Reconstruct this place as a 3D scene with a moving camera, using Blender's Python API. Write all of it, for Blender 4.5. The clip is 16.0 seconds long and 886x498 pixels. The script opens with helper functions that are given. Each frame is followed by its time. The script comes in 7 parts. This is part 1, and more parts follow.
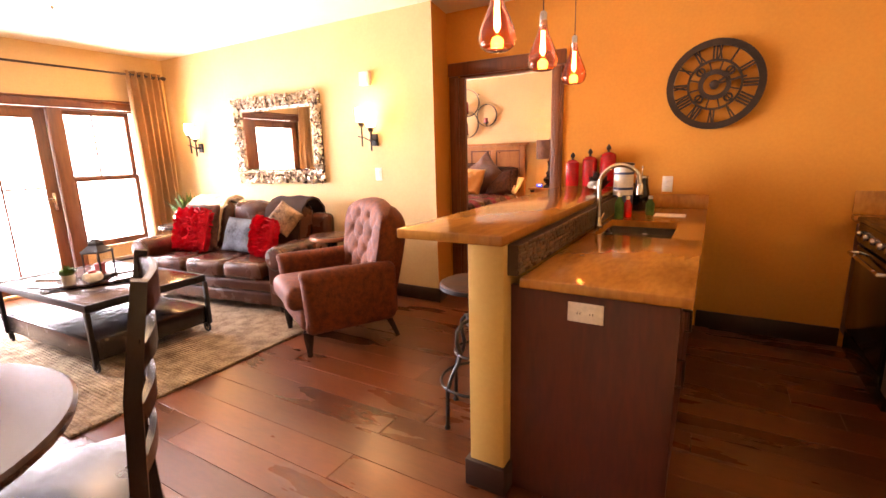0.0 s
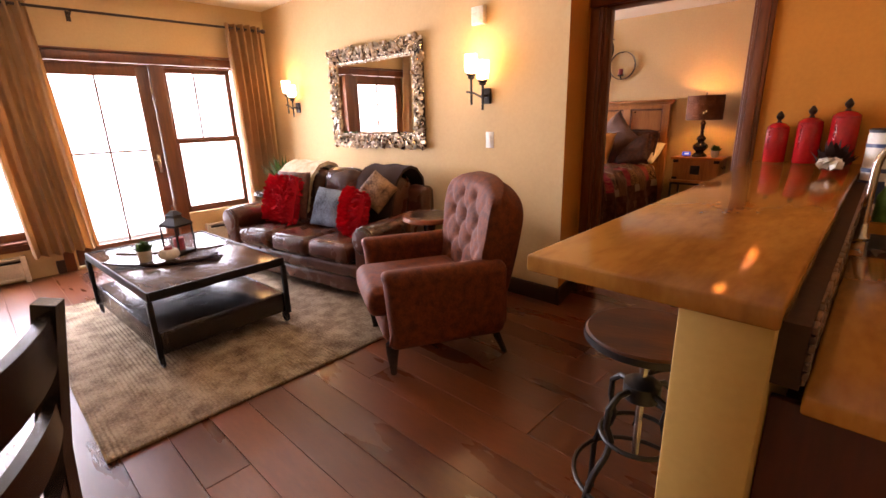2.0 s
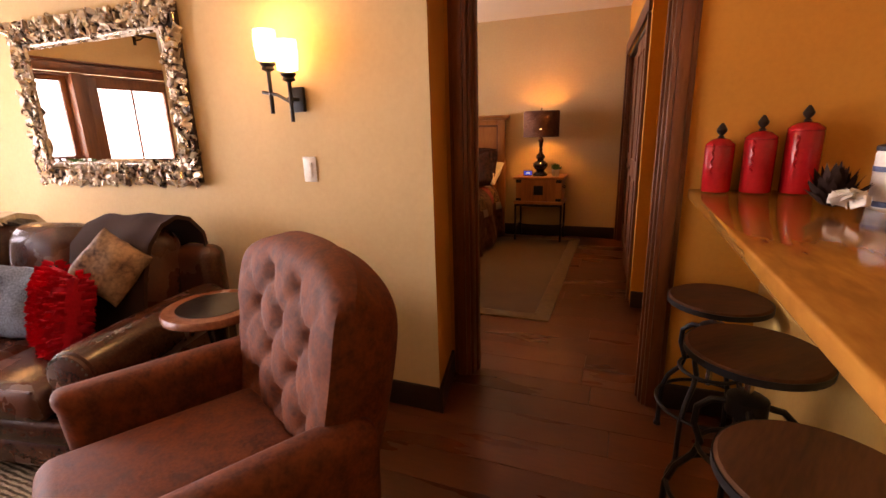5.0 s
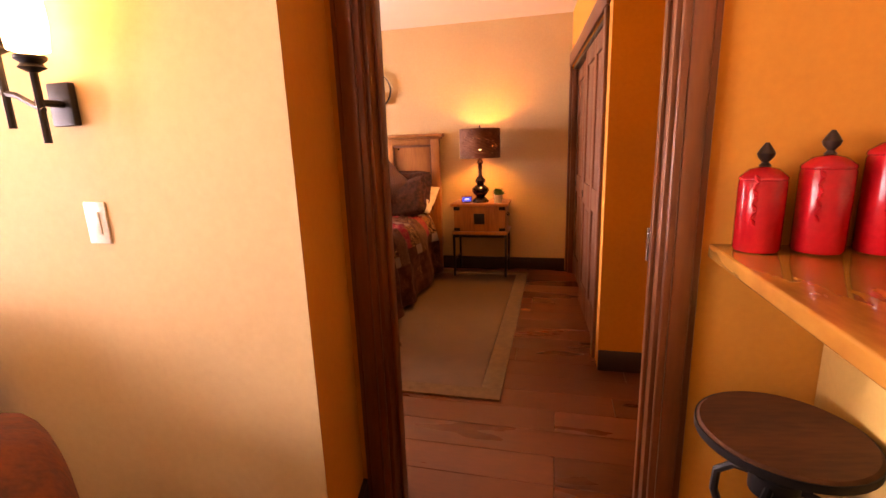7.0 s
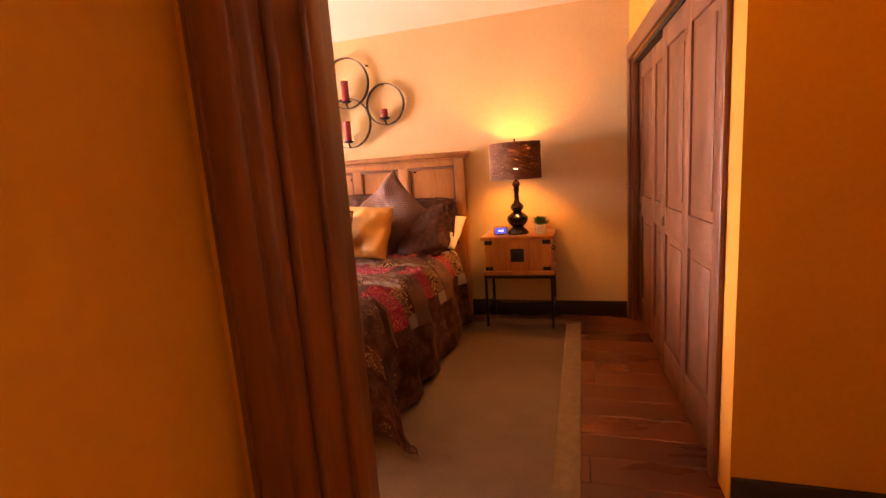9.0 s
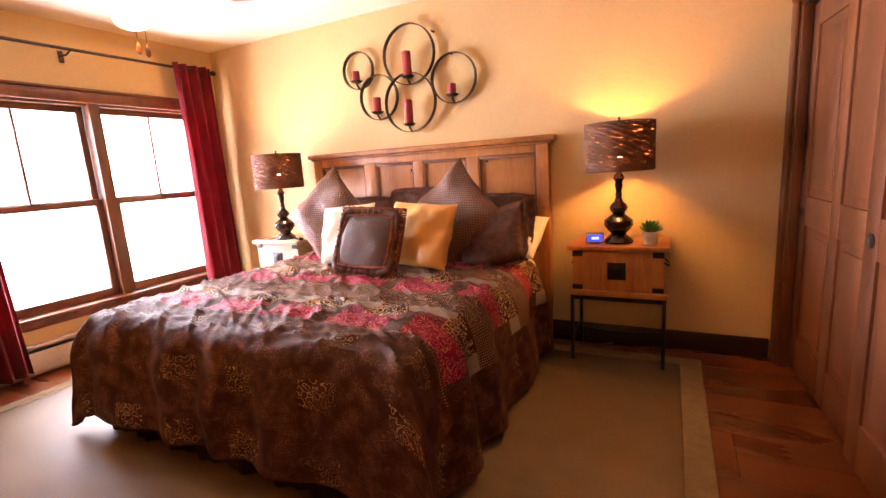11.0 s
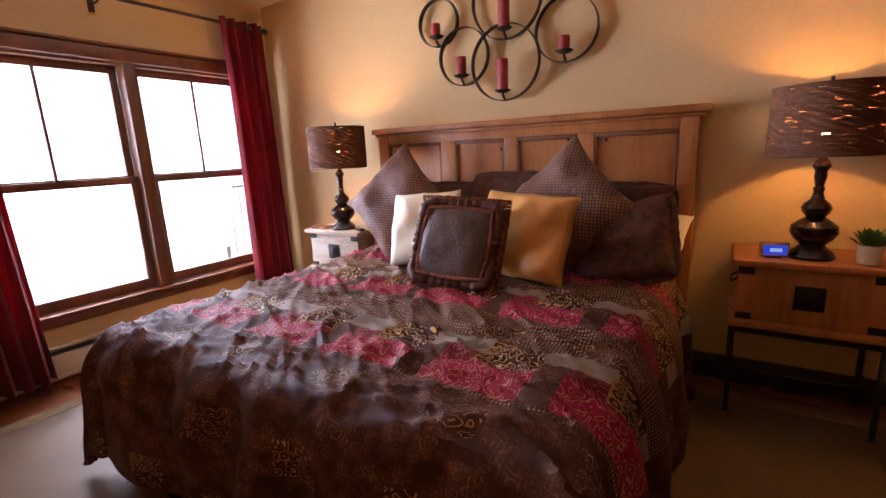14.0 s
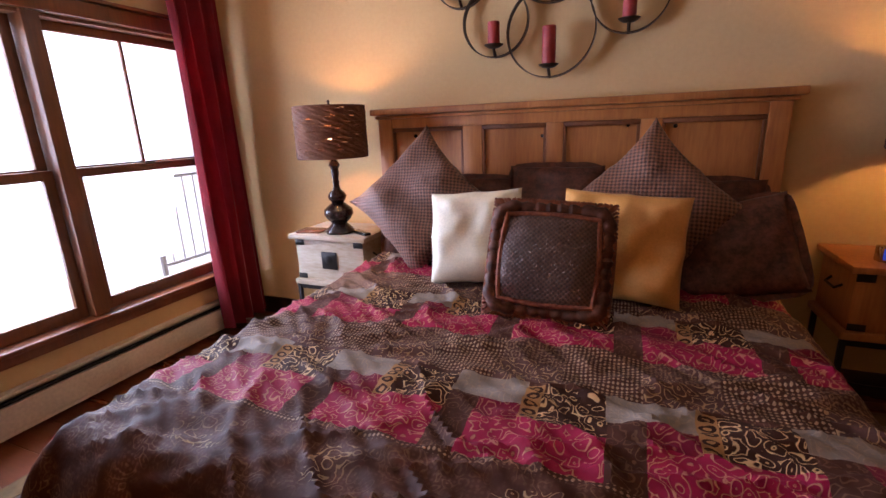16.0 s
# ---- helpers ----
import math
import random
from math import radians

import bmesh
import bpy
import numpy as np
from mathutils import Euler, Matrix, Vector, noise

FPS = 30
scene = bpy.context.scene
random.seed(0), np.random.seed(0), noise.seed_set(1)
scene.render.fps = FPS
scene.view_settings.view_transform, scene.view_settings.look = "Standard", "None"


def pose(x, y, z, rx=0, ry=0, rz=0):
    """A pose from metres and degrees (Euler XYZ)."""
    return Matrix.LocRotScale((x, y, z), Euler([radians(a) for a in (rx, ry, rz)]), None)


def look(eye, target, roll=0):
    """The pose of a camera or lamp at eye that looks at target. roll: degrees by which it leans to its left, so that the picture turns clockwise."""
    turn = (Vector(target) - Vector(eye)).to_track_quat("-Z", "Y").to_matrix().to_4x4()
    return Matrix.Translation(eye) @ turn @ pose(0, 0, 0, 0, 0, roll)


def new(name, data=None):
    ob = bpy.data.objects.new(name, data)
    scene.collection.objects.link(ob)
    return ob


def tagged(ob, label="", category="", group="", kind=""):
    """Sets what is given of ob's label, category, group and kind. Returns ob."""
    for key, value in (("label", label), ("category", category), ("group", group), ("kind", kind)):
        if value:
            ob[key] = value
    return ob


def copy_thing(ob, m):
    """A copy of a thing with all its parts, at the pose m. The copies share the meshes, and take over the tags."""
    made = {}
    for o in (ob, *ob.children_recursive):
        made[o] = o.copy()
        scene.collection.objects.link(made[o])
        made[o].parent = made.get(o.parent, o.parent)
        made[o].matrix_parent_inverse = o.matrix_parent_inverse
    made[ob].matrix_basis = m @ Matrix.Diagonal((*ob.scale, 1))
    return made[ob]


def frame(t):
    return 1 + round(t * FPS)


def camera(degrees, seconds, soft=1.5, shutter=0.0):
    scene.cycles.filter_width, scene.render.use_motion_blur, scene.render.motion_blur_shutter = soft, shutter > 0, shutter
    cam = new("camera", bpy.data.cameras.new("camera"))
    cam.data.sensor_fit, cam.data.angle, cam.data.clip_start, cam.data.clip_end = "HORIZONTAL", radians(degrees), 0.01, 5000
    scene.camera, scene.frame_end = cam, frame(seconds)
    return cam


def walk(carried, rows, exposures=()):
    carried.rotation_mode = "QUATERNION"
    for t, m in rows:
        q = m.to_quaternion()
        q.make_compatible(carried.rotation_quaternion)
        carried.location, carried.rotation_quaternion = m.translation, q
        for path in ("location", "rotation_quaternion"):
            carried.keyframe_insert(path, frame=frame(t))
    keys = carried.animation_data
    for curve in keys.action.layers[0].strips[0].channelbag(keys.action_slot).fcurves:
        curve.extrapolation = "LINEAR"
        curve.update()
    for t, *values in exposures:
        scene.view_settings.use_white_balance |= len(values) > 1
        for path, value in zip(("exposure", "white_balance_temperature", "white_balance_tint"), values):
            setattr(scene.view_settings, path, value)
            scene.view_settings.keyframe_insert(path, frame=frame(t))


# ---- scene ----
cam = camera(88.4, 16.0)
PATH = [
    (0, (0.379, 0.463, 1.363), (-0.62, 2.146, 0.951), -1.5),
    (0.5, (0.254, 0.671, 1.36), (-0.865, 2.273, 0.936), -1.4),
    (1, (0.118, 0.852, 1.362), (-1.101, 2.37, 0.904), -1.7),
    (1.5, (-0.025, 0.985, 1.371), (-1.317, 2.422, 0.852), -1.5),
    (2, (-0.177, 1.113, 1.367), (-1.509, 2.496, 0.806), -1.6),
    (2.5, (-0.381, 1.225, 1.382), (-1.660, 2.650, 0.805), -1.3),
    (3, (-0.558, 1.380, 1.386), (-1.747, 2.883, 0.811), -1.25),
    (3.5, (-0.708, 1.565, 1.345), (-1.795, 3.152, 0.793), -1.8),
    (4, (-0.815, 1.787, 1.338), (-1.799, 3.442, 0.798), -2.1),
    (4.5, (-0.931, 1.891, 1.338), (-1.738, 3.647, 0.813), -1.8),
    (5, (-0.986, 2.112, 1.348), (-1.693, 3.912, 0.841), -1.7),
    (7.5, (-1.160, 3.145, 1.359), (-1.620, 5.049, 0.954), -1.9),
    (8, (-1.199, 3.366, 1.352), (-1.697, 5.269, 0.989), -2.9),
    (10.3, (-1.551, 4.388, 1.311), (-2.305, 6.211, 0.983), -3.7),
    (10.5, (-1.553, 4.433, 1.318), (-2.347, 6.237, 0.981), -3.8),
    (11, (-1.594, 4.599, 1.326), (-2.484, 6.355, 0.971), -3.7),
    (11.5, (-1.635, 4.774, 1.343), (-2.618, 6.473, 0.961), -3.6),
    (12, (-1.693, 4.922, 1.334), (-2.752, 6.572, 0.939), -3.7),
    (12.5, (-1.78, 4.983, 1.338), (-2.859, 6.617, 0.928), -3.3),
    (13, (-1.869, 5.018, 1.345), (-2.956, 6.642, 0.921), -2.9),
    (13.5, (-2.026, 5.036, 1.338), (-3.089, 6.675, 0.911), -2.6),
    (14, (-2.223, 5.091, 1.325), (-3.266, 6.744, 0.902), -2.6),
    (14.5, (-2.413, 5.111, 1.358), (-3.403, 6.788, 0.9), -2.6),
    (15, (-2.635, 5.165, 1.363), (-3.545, 6.878, 0.878), -2.3),
    (15.5, (-2.859, 5.237, 1.351), (-3.683, 6.99, 0.852), -2.2),
    (16, (-3.048, 5.276, 1.383), (-3.778, 7.065, 0.865), -2.2),
]
EXPOSURES = [(0.0, -0.1, 7900, 35), (0.5, -0.4, 7800, 34), (1.0, -0.7, 7600, 33), (2.0, -1.25, 7300, 33), (3.5, -2.05, 7200, 35), (4.0, -2.0, 7300, 35),
             (5.0, -1.45, 8500, 38), (7.5, -0.45, 10200, 60), (8.0, -0.45, 11000, 65), (10.5, -0.35, 8000, 34), (11.5, -0.7, 7100, 34), (13.0, -1.38, 6600, 31), (16.0, -2.08, 6100, 29)]
walk(cam, [(t, look(eye, target, roll)) for t, eye, target, roll in PATH], EXPOSURES)


# ---- daylight ----
world = bpy.data.worlds.new("world")
scene.world = world
world.use_nodes = True
sky = world.node_tree.nodes.new("ShaderNodeTexSky")
sky.sky_type, sky.sun_disc = "NISHITA", False
SUN_EL, SUN_AZ = radians(24), radians(268)
sky.sun_elevation, sky.sun_rotation = SUN_EL, SUN_AZ
back = world.node_tree.nodes["Background"]
back.inputs["Strength"].default_value = 0.15
world.node_tree.links.new(sky.outputs[0], back.inputs["Color"])


def lamp(name, kind, place, power, colour, size=0.05, m=None):
    data = bpy.data.lights.new(name, kind)
    data.energy, data.color = power, colour
    if kind == "POINT":
        data.shadow_soft_size = size
    ob = new(name, data)
    ob.matrix_basis = m if m is not None else pose(*place)
    return ob


WARM = (1.0, 0.62, 0.27)
sun = lamp("sun", "SUN", (0, 0, 0), 3.0, (1.0, 0.95, 0.88))
sun.data.angle = radians(0.6)
sun.matrix_basis = look((-10, -0.3, 4.45), (0, 0, 0))


def window_light(y0, y1, z0, z1, power):
    ob = lamp("window_light", "AREA", (0, 0, 0), power, (0.72, 0.85, 1.0), m=pose(-6.12, (y0 + y1) / 2, (z0 + z1) / 2 + 0.05, 80, 0, -90))
    ob.data.shape, ob.data.size, ob.data.size_y = "RECTANGLE", y1 - y0, z1 - z0
    return ob


# ---- materials ----
def material(name, base, rough=0.6, metal=0.0, dark=None, scale=6.0, stretch=(1, 1, 1), fine=60.0, bump=0.2, dist=0.002, amount=1.0,
             emit=None, power=0.0, sheen=0.0, alpha=None, vary=0.0, wave=None):
    """A surface with a broad and a fine variation of colour, gloss and relief, at the scale given in 1/metres."""
    m = bpy.data.materials.new(name)
    m.use_nodes = True
    nt = m.node_tree
    n, link = nt.nodes, nt.links.new
    bsdf = n["Principled BSDF"]
    co, mp = n.new("ShaderNodeTexCoord"), n.new("ShaderNodeMapping")
    mp.inputs["Scale"].default_value = stretch
    link(co.outputs["Object"], mp.inputs["Vector"])
    where = mp.outputs[0]
    if vary:
        info, add = n.new("ShaderNodeObjectInfo"), n.new("ShaderNodeVectorMath")
        mul = n.new("ShaderNodeMath")
        mul.operation, mul.inputs[1].default_value = "MULTIPLY", 37.0
        link(info.outputs["Random"], mul.inputs[0])
        link(mp.outputs[0], add.inputs[0])
        link(mul.outputs[0], add.inputs[1])
        where = add.outputs[0]
    broad, small = n.new("ShaderNodeTexNoise"), n.new("ShaderNodeTexNoise")
    broad.inputs["Scale"].default_value, broad.inputs["Detail"].default_value = scale, 5
    small.inputs["Scale"].default_value, small.inputs["Detail"].default_value = fine, 3
    link(where, broad.inputs["Vector"])
    link(where, small.inputs["Vector"])
    mixn = n.new("ShaderNodeMix")
    mixn.inputs[0].default_value = 0.35
    link(broad.outputs["Fac"], mixn.inputs[2])
    link(small.outputs["Fac"], mixn.inputs[3])
    ramp = n.new("ShaderNodeValToRGB")
    ramp.color_ramp.elements[0].position, ramp.color_ramp.elements[1].position = 0.36, 0.62
    d = dark or tuple(c * 0.72 for c in base)
    ramp.color_ramp.elements[0].color, ramp.color_ramp.elements[1].color = (*d, 1), (*base, 1)
    link(mixn.outputs[0], ramp.inputs[0])
    colour = ramp.outputs[0]
    if vary:
        hsv = n.new("ShaderNodeHueSaturation")
        rng = n.new("ShaderNodeMapRange")
        rng.inputs[3].default_value, rng.inputs[4].default_value = 1 - vary, 1 + vary
        link(info.outputs["Random"], rng.inputs[0])
        link(rng.outputs[0], hsv.inputs["Value"])
        link(colour, hsv.inputs["Color"])
        colour = hsv.outputs[0]
    link(colour, bsdf.inputs["Base Color"])
    rr = n.new("ShaderNodeMapRange")
    rr.inputs[3].default_value, rr.inputs[4].default_value = max(rough - 0.1, 0.02), min(rough + 0.1, 1)
    link(broad.outputs["Fac"], rr.inputs[0])
    link(rr.outputs[0], bsdf.inputs["Roughness"])
    bsdf.inputs["Metallic"].default_value = metal
    if rough >= 0.55:
        bsdf.inputs["Specular IOR Level"].default_value = 0.18
    if sheen:
        bsdf.inputs["Sheen Weight"].default_value = sheen
    if bump:
        b = n.new("ShaderNodeBump")
        b.inputs["Strength"].default_value, b.inputs["Distance"].default_value = bump, dist
        if wave:
            w = n.new("ShaderNodeTexWave")
            w.bands_direction = wave[0]
            w.inputs["Scale"].default_value, w.inputs["Distortion"].default_value = wave[1], wave[2]
            w.inputs["Detail"].default_value, w.inputs["Detail Scale"].default_value = 2, 2
            link(where, w.inputs["Vector"])
            link(w.outputs["Fac"], b.inputs["Height"])
        else:
            link(mixn.outputs[0], b.inputs["Height"])
        link(b.outputs[0], bsdf.inputs["Normal"])
    if emit:
        bsdf.inputs["Emission Color"].default_value = (*emit, 1)
        bsdf.inputs["Emission Strength"].default_value = power
    return m


def glass(name, colour, rough=0.0, ior=1.45):
    m = bpy.data.materials.new(name)
    m.use_nodes = True
    b = m.node_tree.nodes["Principled BSDF"]
    b.inputs["Base Color"].default_value = (*colour, 1)
    b.inputs["Transmission Weight"].default_value = 1
    b.inputs["Roughness"].default_value, b.inputs["IOR"].default_value = rough, ior
    return m


# wall tone deeper than PLASTER, with warm dim lamplight mixed into the colour
AMBER = material("amber_lit_tone", (0.57, 0.238, 0.038), 0.72, dark=(0.51, 0.207, 0.032), scale=1.8, fine=45, bump=0.25, dist=0.004)
PLASTER = material("plaster", (0.58, 0.40, 0.195), 0.75, dark=(0.53, 0.36, 0.17), scale=1.6, fine=45, bump=0.25, dist=0.004)
CEILING = material("ceiling_paint", (0.66, 0.58, 0.45), 0.8, dark=(0.62, 0.54, 0.41), scale=1.2, fine=70, bump=0.3, dist=0.004)
TRIM = material("trim_wood", (0.165, 0.044, 0.009), 0.33, dark=(0.08, 0.019, 0.0045), scale=7, stretch=(1, 1, 0.12), fine=70, bump=0.12)
FRAMEWOOD = material("frame_wood", (0.17, 0.055, 0.015), 0.38, dark=(0.085, 0.026, 0.007), scale=6, stretch=(1, 1, 0.12), fine=60, bump=0.12)
SKIRT = material("skirting_wood", (0.028, 0.010, 0.005), 0.4, dark=(0.016, 0.006, 0.003), scale=8, stretch=(0.15, 0.15, 1), bump=0.1)
PLANK = material("floor_oak", (0.125, 0.032, 0.008), 0.29, dark=(0.08, 0.0195, 0.0055), scale=3, stretch=(0.35, 1.6, 1), fine=40, bump=0.06, dist=0.001, vary=0.3)
UNDER = material("subfloor", (0.03, 0.014, 0.008), 0.8)
PANE = glass("window_glass", (1, 1, 1), ior=1.2)
SNOW = material("deck_snow", (0.75, 0.75, 0.76), 0.8, scale=3)


# ---- mesh helpers ----
def box(bm, x0, x1, y0, y1, z0, z1, bev=0.0, m=None, seg=2):
    r = bmesh.ops.create_cube(bm, size=1)
    vs = r["verts"]
    bmesh.ops.scale(bm, vec=(x1 - x0, y1 - y0, z1 - z0), verts=vs)
    bmesh.ops.translate(bm, vec=((x0 + x1) / 2, (y0 + y1) / 2, (z0 + z1) / 2), verts=vs)
    if m is not None:
        bmesh.ops.transform(bm, matrix=m, verts=vs)
    if bev:
        es = list({e for v in vs for e in v.link_edges})
        bmesh.ops.bevel(bm, geom=es, offset=bev, segments=seg, affect="EDGES", profile=0.5)
    return bm


def lathe(bm, profile, seg=24, m=None, cap=True):
    """A turned shape round z from (radius, height) pairs."""
    rings = []
    for r, z in profile:
        rings.append([bm.verts.new((r * math.cos(2 * math.pi * k / seg), r * math.sin(2 * math.pi * k / seg), z)) for k in range(seg)])
    for a, b in zip(rings, rings[1:]):
        for k in range(seg):
            bm.faces.new((a[k], a[(k + 1) % seg], b[(k + 1) % seg], b[k]))
    if cap:
        for ring, flip in ((rings[0], True), (rings[-1], False)):
            bm.faces.new(list(reversed(ring)) if flip else ring)
    if m is not None:
        bmesh.ops.transform(bm, matrix=m, verts=[v for ring in rings for v in ring])
    return bm


def tube(bm, points, radius, seg=10, closed=False, radii=None, flat=None):
    """A round (or, with flat=(u, v) half widths, a strap-like) bar along points."""
    pts = [Vector(p) for p in points]
    n = len(pts)
    rings, up = [], None
    for k in range(n):
        a = pts[(k - 1) % n] if closed or k > 0 else pts[k]
        b = pts[(k + 1) % n] if closed or k < n - 1 else pts[k]
        t = (b - a).normalized()
        if up is None:
            up = t.orthogonal().normalized()
        up = (up - t * up.dot(t)).normalized()
        side = t.cross(up)
        r = radii[k] if radii else radius
        ring = []
        for i in range(seg):
            c, s = math.cos(2 * math.pi * i / seg), math.sin(2 * math.pi * i / seg)
            ring.append(bm.verts.new(pts[k] + (up * c + side * s) * r))
        rings.append(ring)
    pairs = list(zip(rings, rings[1:])) + ([(rings[-1], rings[0])] if closed else [])
    for a, b in pairs:
        for i in range(seg):
            bm.faces.new((a[i], a[(i + 1) % seg], b[(i + 1) % seg], b[i]))
    if not closed:
        bm.faces.new(list(reversed(rings[0])))
        bm.faces.new(rings[-1])
    return bm


def part(name, bm, mat, parent=None, label="", smooth=True, m=None):
    bmesh.ops.recalc_face_normals(bm, faces=bm.faces)
    me = bpy.data.meshes.new(name)
    bm.to_mesh(me)
    bm.free()
    me.materials.append(mat)
    if smooth:
        me.shade_smooth()
        me.set_sharp_from_angle(angle=radians(38))
    ob = new(name, me)
    if parent is not None:
        ob.parent = parent
    if m is not None:
        ob.matrix_basis = m
    if label:
        ob["label"] = label
    return ob


def thing(name, label, category, m=None, group="", kind=""):
    ob = new(name)
    ob.empty_display_size = 0.1
    if m is not None:
        ob.matrix_basis = m
    return tagged(ob, label, category, group, kind)


def slab(name, x0, x1, y0, y1, z0, z1, mat, label="", category="", parent=None, bev=0.0, kind="structure"):
    ob = part(name, box(bmesh.new(), x0, x1, y0, y1, z0, z1, bev), mat, parent, label)
    if parent is None:
        tagged(ob, label, category, kind=kind)
    return ob


def wall_boxes(bm, rects, holes, axis, a0, a1):
    """A wall of thickness a0..a1 across axis, made of cells of (u0, u1, z0, z1) less its holes."""
    u0, u1, z0, z1 = rects
    us = sorted({u0, u1, *[h[0] for h in holes], *[h[1] for h in holes]})
    zs = sorted({z0, z1, *[h[2] for h in holes], *[h[3] for h in holes]})
    verts = {}

    def vert(a, u, z):
        key = (a, u, z)
        if key not in verts:
            verts[key] = bm.verts.new((a, u, z) if axis == "x" else (u, a, z))
        return verts[key]

    def full(i, j):
        if i < 0 or j < 0 or i >= len(us) - 1 or j >= len(zs) - 1:
            return False
        uc, zc = (us[i] + us[i + 1]) / 2, (zs[j] + zs[j + 1]) / 2
        return not any(h[0] < uc < h[1] and h[2] < zc < h[3] for h in holes)

    for i in range(len(us) - 1):
        for j in range(len(zs) - 1):
            if not full(i, j):
                continue
            p, q, r, s = us[i], us[i + 1], zs[j], zs[j + 1]
            for a in (a0, a1):
                bm.faces.new([vert(a, p, r), vert(a, q, r), vert(a, q, s), vert(a, p, s)])
            for di, dj, e in ((-1, 0, ((p, r), (p, s))), (1, 0, ((q, r), (q, s))), (0, -1, ((p, r), (q, r))), (0, 1, ((p, s), (q, s)))):
                if not full(i + di, j + dj):
                    (ua, za), (ub, zb) = e
                    bm.faces.new([vert(a0, ua, za), vert(a1, ua, za), vert(a1, ub, zb), vert(a0, ub, zb)])
    return bm


def wall(name, axis, a0, a1, rect, holes, label, mat=None):
    ob = part(name, wall_boxes(bmesh.new(), rect, holes, axis, a0, a1), mat or PLASTER, smooth=False)
    return tagged(ob, label, "wall", kind="structure")


# ---- the rooms ----
WX, EX, SY, MY, DY, NY, CZ = -5.76, 1.9, -1.6, 3.945, 4.33, 7.93, 2.59
JOGX, DOOR0, DOOR1, DOORH, DTH = -1.745, -1.69, -0.835, 2.03, 0.13

wall("wall_west", "x", WX - 0.18, WX, (SY - 0.15, NY + 0.15, -0.05, CZ + 0.1),
     [(0.45, 1.50, 0.36, 1.97), (1.72, 3.55, 0.02, 1.97), (5.77, 7.74, 0.42, 2.0)], "tan plaster outer wall with window openings")
JOGF = -1.826
wall("wall_sofa", "y", MY, DY, (WX, JOGF - 0.01, 0, CZ), [], "cream plaster wall behind the sofa")


def prism(bm, plan, z0, z1):
    """An upright block over a plan of (x, y) corners."""
    lo, hi = [[bm.verts.new((x, y, z)) for x, y in plan] for z in (z0, z1)]
    bm.faces.new(lo[::-1])
    bm.faces.new(hi)
    for k in range(len(plan)):
        j = (k + 1) % len(plan)
        bm.faces.new((lo[k], lo[j], hi[j], hi[k]))
    return bm


ob = part("wall_return", prism(bmesh.new(), [(JOGF - 0.01, MY), (JOGX, MY), (JOGF, DY), (JOGF - 0.01, DY)], 0, CZ), PLASTER, smooth=False)
tagged(ob, "cream plaster end of the sofa wall", "wall", kind="structure")
# skin over the cream return; its orange also carries the pendants' glow
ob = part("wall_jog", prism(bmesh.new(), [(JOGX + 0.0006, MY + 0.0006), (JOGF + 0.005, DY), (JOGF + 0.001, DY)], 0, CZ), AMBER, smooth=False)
tagged(ob, "short amber-toned return beside the doorway, lamplight in its colour", "wall", kind="structure")
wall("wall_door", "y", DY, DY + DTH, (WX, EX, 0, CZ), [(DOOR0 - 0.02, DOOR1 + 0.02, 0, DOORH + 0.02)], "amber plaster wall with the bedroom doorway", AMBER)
wall("wall_north", "y", NY, NY + 0.15, (WX, EX, 0, CZ), [], "warm cream plaster wall behind the bed")
wall("wall_south", "y", SY - 0.15, SY, (WX, EX, 0, CZ), [], "plain tan plaster wall")
wall("wall_east", "x", EX, EX + 0.15, (SY, NY, 0, CZ), [], "plain tan plaster wall of the kitchen side")
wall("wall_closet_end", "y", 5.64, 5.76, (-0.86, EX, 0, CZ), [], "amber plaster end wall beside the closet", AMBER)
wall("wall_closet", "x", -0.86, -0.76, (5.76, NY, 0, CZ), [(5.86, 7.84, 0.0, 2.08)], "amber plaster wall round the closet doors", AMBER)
slab("ceiling", WX - 0.1, EX + 0.1, SY - 0.1, NY + 0.1, CZ, CZ + 0.1, CEILING, "cream textured plaster ceiling", "ceiling")
slab("floor", WX - 0.1, EX + 0.1, SY - 0.1, NY + 0.1, -0.06, -0.02, UNDER, "wide reddish brown oak plank floor", "floor")

# ---- more materials ----
GRANITE = material("granite", (0.43, 0.185, 0.035), 0.09, dark=(0.27, 0.10, 0.02), scale=2.6, stretch=(2.2, 0.6, 1), fine=22, bump=0.01)
CHERRY = material("cherry_panel", (0.085, 0.015, 0.005), 0.5, dark=(0.04, 0.0075, 0.003), scale=5, stretch=(1, 1, 0.15), bump=0.06)
TAUPE = material("half_wall_paint", (0.52, 0.32, 0.092), 0.7, dark=(0.47, 0.285, 0.08), scale=2, bump=0.08, dist=0.002)
LEATHER = material("brown_leather", (0.085, 0.026, 0.013), 0.26, dark=(0.036, 0.010, 0.006), scale=5, fine=90, bump=0.10, dist=0.002)
SUEDE = material("rust_suede", (0.135, 0.030, 0.008), 0.75, dark=(0.06, 0.0125, 0.004), scale=24, fine=95, bump=0.45, dist=0.004)
BLACKWOOD = material("black_wood", (0.022, 0.012, 0.009), 0.24, dark=(0.012, 0.007, 0.006), scale=8, stretch=(1, 1, 0.2), bump=0.1)
TABLETOP = material("dark_tabletop", (0.075, 0.038, 0.024), 0.17, dark=(0.035, 0.018, 0.012), scale=6, stretch=(0.2, 1.5, 1), bump=0.12)
IRON = material("black_iron", (0.022, 0.02, 0.02), 0.42, metal=0.6, scale=20, bump=0.25)
BRONZE = material("bronze_iron", (0.05, 0.032, 0.022), 0.4, metal=0.6, scale=18, bump=0.25)
